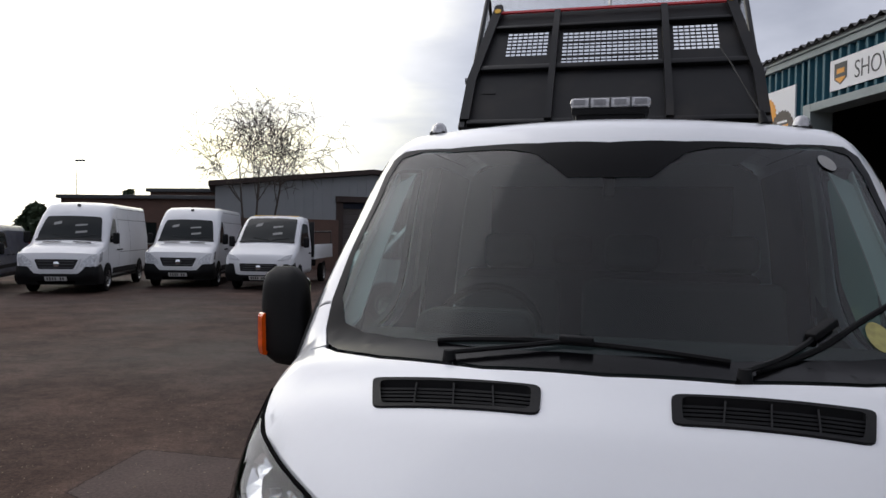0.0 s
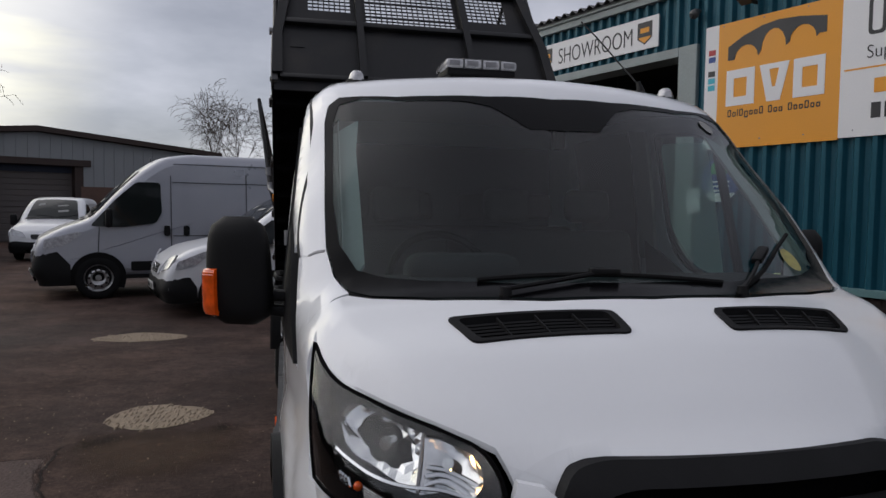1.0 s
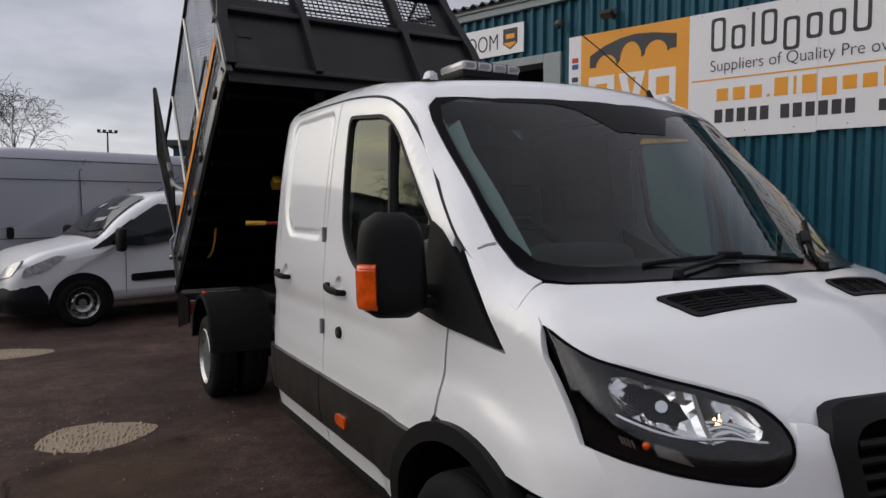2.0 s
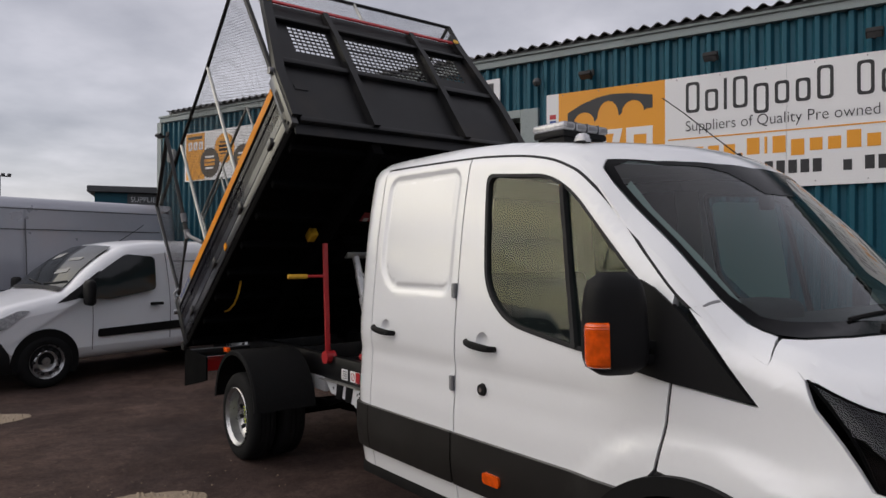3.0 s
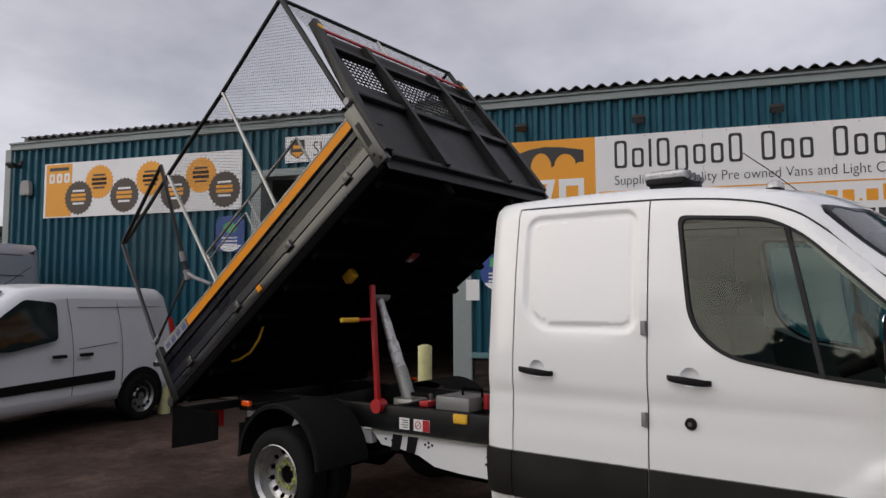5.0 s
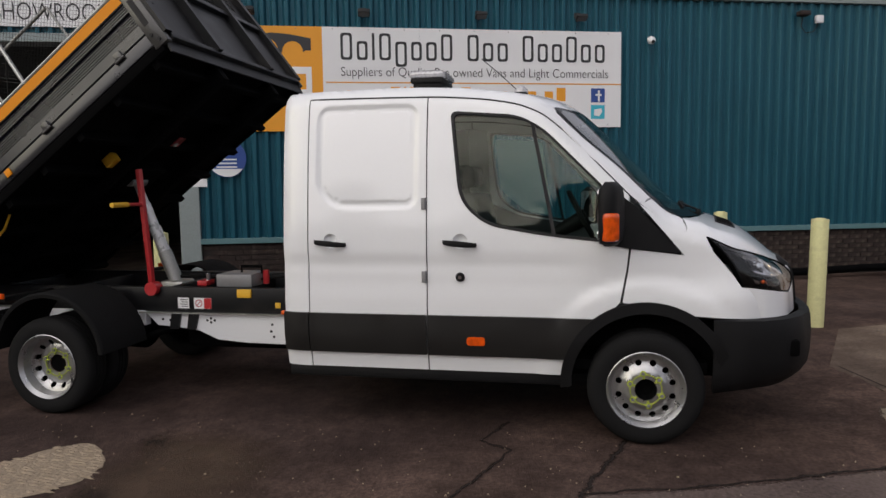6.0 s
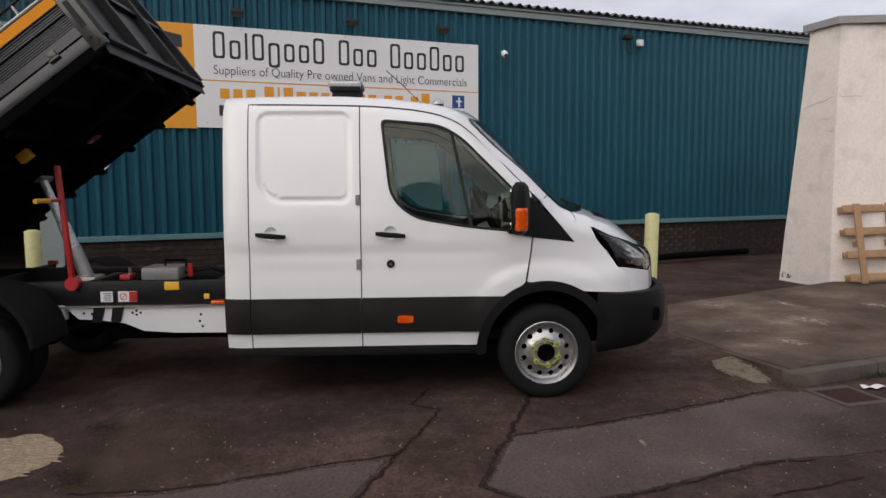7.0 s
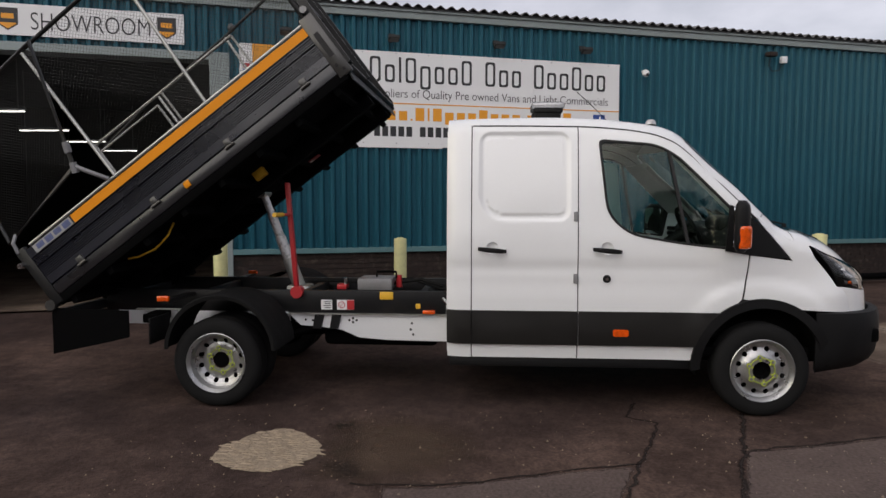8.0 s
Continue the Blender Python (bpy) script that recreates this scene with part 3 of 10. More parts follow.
def panel(outline, fn, thick=0.012, holes=(), step=0.06, bm=None, edge=None):
    """A sheet with an outline and holes in the plane (u, v), bent by fn(u, v, depth)."""
    b = bmesh.new()
    edges = []
    for loop in (outline, *holes):
        vs = [b.verts.new((u, v, 0)) for u, v in resample(loop, edge or step)]
        edges += [b.edges.new((vs[i], vs[(i + 1) % len(vs)])) for i in range(len(vs))]
    bmesh.ops.triangle_fill(b, edges=edges, use_beauty=True, use_dissolve=False)
    lo = [min(v.co[k] for v in b.verts) for k in (0, 1)]
    hi = [max(v.co[k] for v in b.verts) for k in (0, 1)]
    for k in (0, 1):
        no = Vector((1, 0, 0)) if k == 0 else Vector((0, 1, 0))
        c = lo[k] + step
        while c < hi[k] - 1e-4:
            bmesh.ops.bisect_plane(b, geom=b.verts[:] + b.edges[:] + b.faces[:], plane_co=no * c, plane_no=no, dist=1e-5)
            c += step
    bmesh.ops.triangulate(b, faces=[f for f in b.faces if len(f.verts) > 4])
    front = {v: v.co.copy() for v in b.verts}
    if thick:
        rim = [e for e in b.edges if len(e.link_faces) == 1]
        back = {v: b.verts.new(v.co) for v in front}
        for f in b.faces[:]:
            b.faces.new([back[v] for v in reversed(f.verts)])
        for e in rim:
            p, q = e.verts
            try:
                b.faces.new((p, q, back[q], back[p]))
            except ValueError:
                pass
        for v, w in back.items():
            w.co = fn(front[v].x, front[v].y, thick)
    for v, c in front.items():
        v.co = fn(c.x, c.y, 0.0)
    b.normal_update()
    if thick:
        bmesh.ops.recalc_face_normals(b, faces=b.faces[:])
    else:
        u, v = sum((c.x for c in front.values())) / len(front), sum((c.y for c in front.values())) / len(front)
        out = fn(u, v, -0.01) - fn(u, v, 0.0)
        if sum((f.normal.dot(out) * f.calc_area() for f in b.faces)) < 0:
            bmesh.ops.reverse_faces(b, faces=b.faces[:])
    return merge(bm, b) if bm else b


def mirrored(b):
    """The same mesh on the other side of the plane x = 0."""
    for v in b.verts:
        v.co.x = -v.co.x
    bmesh.ops.reverse_faces(b, faces=b.faces[:])
    return b


def curve_of(pts):
    """A smooth monotone curve through (x, y) points."""
    X = [p[0] for p in pts]
    Y = [p[1] for p in pts]
    n = len(X)
    d = [(Y[i + 1] - Y[i]) / (X[i + 1] - X[i]) for i in range(n - 1)]
    m = [d[0]] + [0 if d[i - 1] * d[i] <= 0 else 2 * d[i - 1] * d[i] / (d[i - 1] + d[i]) for i in range(1, n - 1)] + [d[-1]]

    def f(x):
        if x <= X[0]:
            return Y[0] + m[0] * (x - X[0])
        if x >= X[-1]:
            return Y[-1] + m[-1] * (x - X[-1])
        i = next(k for k in range(n - 1) if x <= X[k + 1])
        h = X[i + 1] - X[i]
        t = (x - X[i]) / h
        return (Y[i] * (1 + 2 * t) * (1 - t) ** 2 + h * m[i] * t * (1 - t) ** 2 + Y[i + 1] * t * t * (3 - 2 * t) + h * m[i + 1] * t * t * (t - 1))
    return f


def flat(ax, ay, az=Vector((0, 0, 1)), o=Vector((0, 0, 0))):
    """A mapping for panel() onto a plane: u along ax, v along ay, depth against az."""
    ax, ay, az, o = Vector(ax), Vector(ay), Vector(az), Vector(o)
    return lambda u, v, d: o + ax * u + ay * v - az * d


def circle(cx, cy, r, n=20, a0=0.0):
    return [(cx + r * math.cos(a0 + 2 * math.pi * k / n), cy + r * math.sin(a0 + 2 * math.pi * k / n)) for k in range(n)]


def lettering(name, text, size, material, m, parent, width=None, depth=0.002):
    """Raised letters in the built-in font, facing local +z of m, from the lower left."""
    cu = bpy.data.curves.new(name, "FONT")
    cu.body, cu.size, cu.extrude, cu.offset = text, size, depth, -0.011 * size
    ob = bpy.data.objects.new("tmp", cu)
    scene.collection.objects.link(ob)
    bpy.context.view_layer.update()
    me = bpy.data.meshes.new_from_object(ob.evaluated_get(bpy.context.evaluated_depsgraph_get()))
    bpy.data.objects.remove(ob)
    b = bmesh.new()
    b.from_mesh(me)
    bpy.data.meshes.remove(me)
    xs = [v.co.x for v in b.verts]
    if width and xs:
        k = width / (max(xs) - min(xs))
        for v in b.verts:
            v.co.x = (v.co.x - min(xs)) * k
    turned(b, m)
    return part(name, b, material, parent, smooth=False)

# ---- ground ----


def make_ground():
    b = bmesh.new()
    xs = [-400, -120, -60, -30, -15, -8, -4, 0, 4, 8, 15, 30, 60, 120, 400]
    grid = [[b.verts.new((x, y, 0)) for x in xs] for y in xs]
    for i in range(len(xs) - 1):
        for j in range(len(xs) - 1):
            b.faces.new((grid[i][j], grid[i][j + 1], grid[i + 1][j + 1], grid[i + 1][j]))
    tagged(part("ground", b, "asphalt", smooth=False), "dark worn asphalt of the sales yard with stains", "ground", kind="structure")


make_ground()


def blob(pts, jitter, n, seed):
    """An uneven closed outline through a few points."""
    rng = random.Random(seed)
    P = [Vector(p) for p in pts]
    out = []
    for i in range(len(P)):
        p0, p1, p2, p3 = P[i - 1], P[i], P[(i + 1) % len(P)], P[(i + 2) % len(P)]
        for k in range(n):
            t = k / n
            q = 0.5 * (2 * p1 + (p2 - p0) * t + (2 * p0 - 5 * p1 + 4 * p2 - p3) * t * t + (3 * p1 - p0 - 3 * p2 + p3) * t ** 3)
            out.append((q.x + rng.uniform(-jitter, jitter), q.y + rng.uniform(-jitter, jitter)))
    return out


def ground_patch(name, pts, material, label, z=0.004, jitter=0.02, n=7, seed=1, cat="patch"):
    b = panel(blob(pts, jitter, n, seed), lambda u, v, d: Vector((u, v, z - d)), 0.0, step=0.4, edge=5)
    for f in b.faces:
        if f.normal.z < 0:
            f.normal_flip()
    return tagged(part(name, b, material, smooth=False), label, cat, kind="structure")


def soft_sheet(name, pts, material, label, z=0.003, edge=0.12, most=1.0, cell=0.04, cat="patch", under=None, n=6):
    """A thin layer on the ground that thins out towards its outline."""
    P = np.array(blob(pts, 0.0, n, 1) if n > 1 else pts)
    Q = np.roll(P, -1, axis=0)
    xs = np.arange(P[:, 0].min() - cell, P[:, 0].max() + cell * 2, cell)
    ys = np.arange(P[:, 1].min() - cell, P[:, 1].max() + cell * 2, cell)
    G = np.stack(np.meshgrid(xs, ys, indexing="ij"), -1)
    D = np.full(G.shape[:2], 1e9)
    hit = np.zeros(G.shape[:2], bool)
    for a, c in zip(P, Q):
        d = c - a
        k = np.clip(((G - a) @ d) / max(d @ d, 1e-9), 0, 1)
        D = np.minimum(D, np.linalg.norm(G - a - k[..., None] * d, axis=-1))
        cross = (a[1] > G[..., 1]) != (c[1] > G[..., 1])
        with np.errstate(divide="ignore", invalid="ignore"):
            at = a[0] + (G[..., 1] - a[1]) * d[0] / d[1]
        hit ^= cross & (G[..., 0] < at)
    cover = np.where(hit, np.clip(D / edge, 0, 1), 0) * most
    ids, V, F, C = {}, [], [], []
    for i in range(len(xs) - 1):
        for j in range(len(ys) - 1):
            q = ((i, j), (i + 1, j), (i + 1, j + 1), (i, j + 1))
            if max(cover[a] for a in q) <= 0:
                continue
            for a in q:
                if a not in ids:
                    x, y = G[a]
                    ids[a] = len(V)
                    V.append((x, y, z + (under(x, y) if under else 0.0)))
                    C.append(float(cover[a]))
            F.append([ids[a] for a in q])
    me = bpy.data.meshes.new(name)
    me.from_pydata(V, [], F)
    me.attributes.new("cover", "FLOAT", "POINT").data.foreach_set("value", C)
    me.materials.append(M[material])
    return tagged(new(name, me), label, cat, kind="structure" if label else "")


def crack(pts, w, seed, label="dark tar-filled crack in the asphalt"):
    """A wandering joint of uneven width."""
    rng = random.Random(seed)
    P = []
    for a, c in zip(pts, pts[1:]):
        a, c = Vector(a), Vector(c)
        k = max(2, int((c - a).length / 0.07))
        P += [a.lerp(c, i / k) + Vector((rng.uniform(-0.015, 0.015), rng.uniform(-0.015, 0.015))) for i in range(k)]
    P.append(Vector(pts[-1]))
    b = bmesh.new()
    lay = b.verts.layers.float.new("cover")
    prev = None
    for i, p in enumerate(P):
        d = (P[min(i + 1, len(P) - 1)] - P[max(i - 1, 0)]).normalized()
        s = Vector((-d.y, d.x)) * w * rng.uniform(0.35, 0.7)
        row = []
        for f, c in ((1.7, 0.0), (0.5, 0.52), (0.08, 0.85), (-0.5, 0.52), (-1.7, 0.0)):
            row.append(b.verts.new((p.x + f * s.x, p.y + f * s.y, 0.0044)))
            row[-1][lay] = c
        if prev:
            for f in range(4):
                b.faces.new((prev[f], prev[f + 1], row[f + 1], row[f]))
        prev = row
    bmesh.ops.recalc_face_normals(b, faces=b.faces[:])
    for f in b.faces:
        if f.normal.z < 0:
            f.normal_flip()
    tagged(part("crack", b, "tar", smooth=False), label, "crack", kind="structure")


def ramp_height(x, y):
    """The asphalt is drawn up to the pavement's dropped edge."""
    if y > -1.15 or x < -0.9 or x > 1.3:
        return 0.0
    edge = -1.86 + (x + 0.72) * 0.138
    top = 0.088 - 0.043 * (x + 0.72)
    k, q = min(1.0, max(0.0, (edge + 0.55 - y) / 0.55)), min(1.0, max(0.0, (x + 0.85) / 0.7))
    return max(0.0, top) * k * q * q * (3 - 2 * q)


def cobbled_patch(name, pts, label, seed, mt="cobble", run=0.12):
    """A repair of pale broken concrete: short ridges in wavering rows on a thin bed."""
    base = ground_patch(name, pts, mt, label, 0.005, 0.012, 8, seed)
    for v in base.data.vertices:
        v.co.z += ramp_height(v.co.x, v.co.y)
    P = blob(pts, 0.0, 6, seed)

    def inside(x, y):
        n, hit = len(P), False
        for i in range(n):
            (x0, y0), (x1, y1) = P[i], P[(i + 1) % n]
            if (y0 > y) != (y1 > y) and x < x0 + (y - y0) * (x1 - x0) / (y1 - y0):
                hit = not hit
        return hit
    rng = random.Random(seed)
    x0, x1 = min(p[0] for p in P), max(p[0] for p in P)
    y0, y1 = min(p[1] for p in P), max(p[1] for p in P)
    V, F = [], []
    row = 0.031
    d = Vector((math.sin(run), math.cos(run)))
    c = Vector(((x0 + x1) / 2, (y0 + y1) / 2))
    far = max(x1 - x0, y1 - y0)
    o = -far
    while o < far:
        q = -far
        while q < far:
            L = rng.uniform(0.05, 0.15)
            e = c + d * (q + L / 2) + Vector((d.y, -d.x)) * (o + 0.012 * math.sin(9 * q + seed) + rng.uniform(-0.008, 0.008))
            q += L + rng.uniform(0.004, 0.03)
            if not inside(e.x, e.y) or rng.random() < 0.12:
                continue
            z = 0.004 + ramp_height(e.x, e.y)
            h, w, n = rng.uniform(0.004, 0.010), rng.uniform(0.009, 0.014), 8
            t = (d + Vector((rng.uniform(-0.2, 0.2), rng.uniform(-0.2, 0.2)))).normalized()
            s_ = Vector((t.y, -t.x))
            k = len(V)
            for f, zz in ((1.0, 0.0), (0.55, h)):
                for i in range(n):
                    a = 2 * math.pi * i / n
                    g = e + t * (L / 2 * f * math.cos(a)) + s_ * (w * f * math.sin(a) * rng.uniform(0.8, 1.2))
                    V.append((g.x, g.y, z + zz))
            F += [(k + i, k + (i + 1) % n, k + n + (i + 1) % n, k + n + i) for i in range(n)] + [tuple(range(k + n, k + 2 * n))]
        o += row
    me = bpy.data.meshes.new("broken_concrete")
    me.from_pydata(V, [], F)
    me.materials.append(M[mt])
    ob = new("broken_concrete", me)
    ob.parent = base
    tagged(ob, kind="stuff")


cobbled_patch("concrete_patch", [(-2.12, 3.52), (-1.9, 3.58), (-1.60, 3.44), (-1.50, 3.25), (-1.80, 2.97), (-2.08, 3.00), (-2.25, 3.22)], "pale rippled concrete repair in the asphalt", 3)
cobbled_patch("concrete_patch", [(-3.15, 6.65), (-2.7, 6.95), (-2.2, 6.75), (-2.15, 6.5), (-2.6, 6.35), (-3.05, 6.45)], "pale broken concrete repair in the asphalt", 4)
soft_sheet("concrete_patch", [(-0.20, -1.47), (-0.05, -1.70), (-0.10, -1.80), (-0.62, -1.87), (-0.80, -1.78), (-0.80, -1.60), (-0.50, -1.46)], "oldpatch", "crumbled pale patch beside the kerb", 0.006, 0.11, 0.80, 0.025, under=ramp_height)


soft_sheet("asphalt_repair", [(-1.7, 0.36), (-1.53, -0.24), (-1.29, -0.84), (-0.90, -1.72), (-1.0, -2.35), (-1.9, -2.6), (-2.15, -1.5), (-2.21, -0.95), (-2.38, -0.57), (-2.52, -0.22), (-2.6, 0.05), (-2.58, 0.4), (-2.41, 0.61)], "tarpatch", "greyer asphalt repair with sawn tarred edges", 0.0022, 0.05, n=1)
soft_sheet("asphalt_repair", [(-2.38, 2.5), (-2.36, 2.17), (-2.23, 1.83), (-2.1, 1.47), (-1.97, 1.04), (-2.53, 1.23), (-3.3, 1.55), (-3.4, 2.5)], "tarpatch", "greyer asphalt repair beside a wandering crack", 0.0022, 0.06, n=1)
# silt washed towards the drain, brown fines round the concrete, pale scuffs
soft_sheet("stain", [(-1.85, -1.2), (-1.35, -1.7), (-0.95, -2.5), (-1.5, -3.0), (-2.3, -2.4), (-2.35, -1.6)], "wetstain", "dark silt stain round the drain", 0.0030, 0.45, 0.40, 0.06, cat="stain")
soft_sheet("stain", [(-1.2, 2.9), (-1.25, 2.2), (-1.9, 1.9), (-2.35, 2.3), (-2.4, 2.9), (-1.9, 3.0)], "stain", "brown fines spread beside the concrete repair", 0.0030, 0.35, 0.75, 0.06, cat="stain")
for k, (x, y, a, c) in enumerate(((-1.87, -0.40, 0.10, 0.05), (-2.19, -0.64, 0.05, 0.06), (-2.02, -0.95, 0.05, 0.10))):
    soft_sheet("scuff", [(x - a, y), (x, y - c), (x + a, y), (x, y + c)], "wornfilm", "pale scuff on the asphalt repair", 0.0036, 0.05, 0.62, 0.012, cat="stain")
# crumbled dark asphalt round the concrete
for x, y, a, c in ((-1.40, 2.93, 0.22, 0.30), (-1.72, 2.82, 0.30, 0.17), (-2.15, 2.76, 0.26, 0.28), (-1.30, 3.35, 0.10, 0.25), (-2.45, 3.1, 0.14, 0.30)):
    soft_sheet("crumbled_asphalt", [(x - a, y), (x - 0.4 * a, y - c), (x + a, y - 0.3 * c), (x + 0.3 * a, y + c)], "crumb", "crumbled dark asphalt beside the concrete repair", 0.0034, 0.22, 0.56, 0.03)
# loose grit
rng = random.Random(77)
V, F = [], []
for _ in range(900):
    x, y = rng.uniform(-4.6, -0.9), rng.uniform(-2.2, 4.2)
    r = rng.uniform(0.0025, 0.007) * (1.6 if rng.random() < 0.05 else 1)
    a = rng.uniform(0, 6.28)
    m = len(V)
    V += [(x + r * math.cos(a + 2.09 * i), y + r * math.sin(a + 2.09 * i), 0.002) for i in range(3)] + [(x, y, 0.003 + r)]
    F += [(m, m + 1, m + 3), (m + 1, m + 2, m + 3), (m + 2, m, m + 3)]
me = bpy.data.meshes.new("loose_grit")
me.from_pydata(V, [], F)
me.materials.append(M["cobble"])
tagged(new("loose_grit", me), "pale loose grit scattered on the asphalt", "grit", kind="stuff")
crack([(-2.53, 1.23), (-1.97, 1.04), (-1.61, 0.91), (-1.2, 0.77), (-1.07, 0.95), (-0.71, 0.82)], 0.030, 1)
crack([(-2.38, 2.66), (-2.36, 2.17), (-2.23, 1.83), (-2.1, 1.47), (-1.97, 1.04)], 0.022, 2)
crack([(-0.9, 0.10), (-1.1, 0.16), (-1.7, 0.36), (-2.41, 0.61), (-2.58, 0.4)], 0.036, 3)
crack([(-1.7, 0.36), (-1.53, -0.24), (-1.29, -0.84), (-0.89, -1.72)], 0.028, 4)
crack([(-2.6, 0.05), (-2.52, -0.22), (-2.38, -0.57), (-2.21, -0.95), (-2.18, -1.26)], 0.024, 6)
crack([(-2.6, -0.79), (-2.41, -1.39)], 0.02, 7)

# ---- pavement in front of the building ----


def make_pavement():
    pts = [(-0.72, -1.86, 0.10), (0.15, -1.74, 0.05), (1.0, -1.62, 0.015), (2.61, -2.22, 0.015), (3.2, -3.6, 0.06), (3.75, -4.95, 0.10), (7.0, -13.0, 0.10), (3.2, -13.0, 0.10), (-0.36, -2.90, 0.10)]
    b = bmesh.new()
    top = [b.verts.new(p) for p in pts]
    low = [b.verts.new((p[0], p[1], -0.02)) for p in pts]
    b.faces.new(top)
    for i in range(len(pts)):
        j = (i + 1) % len(pts)
        b.faces.new((low[i], low[j], top[j], top[i]))
    bmesh.ops.triangulate(b, faces=[f for f in b.faces if len(f.verts) > 4])
    bmesh.ops.recalc_face_normals(b, faces=b.faces[:])
    slab = tagged(part("pavement", b, "concrete", smooth=False), "stained brown concrete pavement slab", "pavement", kind="structure")
    sheet = bmesh.new()
    sheet.from_mesh(slab.data)
    tree = BVHTree.FromBMesh(sheet)
    sheet.free()

    def over(x, y):
        hit = tree.ray_cast(Vector((x, y, 1)), Vector((0, 0, -1)))[0]
        return hit.z if hit else 0.0
    for k, (x, y, a, c) in enumerate(((0.3, -2.5, 0.35, 0.28), (0.9, -2.3, 0.30, 0.22), (1.2, -3.2, 0.5, 0.3), (2.2, -3.5, 0.55, 0.25), (0.1, -3.4, 0.2, 0.5), (2.4, -2.7, 0.3, 0.3), (1.9, -4.4, 0.4, 0.3), (0.75, -4.2, 0.3, 0.35))):
        ob = soft_sheet("worn_patch", [(x - a, y), (x - 0.2 * a, y - c), (x + a, y - 0.2 * c), (x + 0.2 * a, y + c)], "wornfilm", "", 0.003, 0.25, 0.60, 0.05, "", over)
        ob.parent = slab
    # dark joint inside the dropped edge
    e = [Vector((-0.70, -1.93)), Vector((0.15, -1.80)), Vector((1.0, -1.69))]
    for p, q in zip(e, e[1:]):
        n2 = Vector((p.y - q.y, q.x - p.x)).normalized()
        ob = soft_sheet("joint", [tuple(p + n2 * 0.012), tuple(q + n2 * 0.012), tuple(q - n2 * 0.012), tuple(p - n2 * 0.012)], "tar", "", 0.004, 0.012, 1.0, 0.012, "", over, 1)
        ob.parent = slab
    # asphalt drawn up to the dropped edge
    rm = bmesh.new()
    g = [[rm.verts.new((x, y, 0.0015 + ramp_height(x, y))) for x in [-0.9 + 0.1 * i for i in range(23)]] for y in [-1.15 - 0.07 * j for j in range(12)]]
    for A, Q in zip(g, g[1:]):
        for i in range(22):
            rm.faces.new((A[i], A[i + 1], Q[i + 1], Q[i]))
    for v in [v for v in rm.verts if v.co.y < -1.86 + (v.co.x + 0.72) * 0.138 - 0.06]:
        rm.verts.remove(v)
    bmesh.ops.recalc_face_normals(rm, faces=rm.faces[:])
    for f in rm.faces:
        if f.normal.z < 0:
            f.normal_flip()
    tagged(part("asphalt_ramp", rm, "asphalt"), "dark asphalt drawn up to the dropped pavement edge", "ground", kind="structure")
    # kerb stones along the road edge
    a, c = Vector((-0.74, -1.84)), Vector((3.1, -13.0))
    d = (c - a).normalized()
    n = Vector((-d.y, d.x))
    s = 0.0
    while s < 7:
        L = 0.9
        st = box(0, L - 0.012, -0.13, 0.0, -0.05, 0.105, 0.016)
        m = Matrix(((d.x, n.x, 0, a.x + d.x * s), (d.y, n.y, 0, a.y + d.y * s), (0, 0, 1, random.uniform(-0.004, 0.003)), (0, 0, 0, 1)))
        turned(st, m)
        part("kerb_stone", st, "kerb", slab)
        s += L
    # weeds in the gutter and a scrap of paper
    rng = random.Random(12)
    V, F = [], []
    for _ in range(160):
        q = a + d * rng.choice((rng.gauss(0.72, 0.12), rng.gauss(0.9, 0.04), rng.gauss(1.5, 0.1))) - n * rng.uniform(0.13, 0.18)
        h, w = rng.uniform(0.015, 0.05), 0.006
        o = Vector((rng.uniform(-0.03, 0.03), rng.uniform(-0.03, 0.03)))
        k = len(V)
        V += [(q.x - w, q.y, 0.0), (q.x + w, q.y, 0.0), (q.x + o.x, q.y + o.y, h)]
        F.append((k, k + 1, k + 2))
    for _ in range(26):
        q = Vector((4.57, -4.82)) + Vector((rng.gauss(0, 0.05), rng.gauss(0, 0.03)))
        h, w, o = rng.uniform(0.02, 0.09), 0.008, Vector((rng.uniform(-0.08, 0.08), rng.uniform(-0.08, 0.08)))
        k = len(V)
        V += [(q.x - w, q.y - w, 0.06), (q.x + w, q.y + w, 0.06), (q.x + o.x, q.y + o.y, 0.08 + h)]
        F.append((k, k + 1, k + 2))
    me = bpy.data.meshes.new("weeds")
    me.from_pydata(V, [], F)
    me.materials.append(M["weed"])
    tagged(new("weeds", me), "small green weeds along the kerb foot and the pier", "weeds", kind="stuff")
    b = panel(rounded([(-0.07, -0.02), (0.06, -0.03), (0.075, 0.01), (-0.05, 0.03)], 0.01, 2), lambda u, v, k: Vector((u, v, 0.004 + 0.012 * abs(math.sin(40 * u)) - k)), 0.001, step=0.02)
    sc = part("paper_scrap", b, "signw", smooth=False)
    sc.matrix_world = Matrix.Translation((-0.917, -2.447, 0.002)) @ Matrix.Rotation(radians(-80), 4, "Z") @ Matrix.Scale(1.5, 4)
    tagged(sc, "crumpled white paper scrap beside the drain", "litter")


make_pavement()


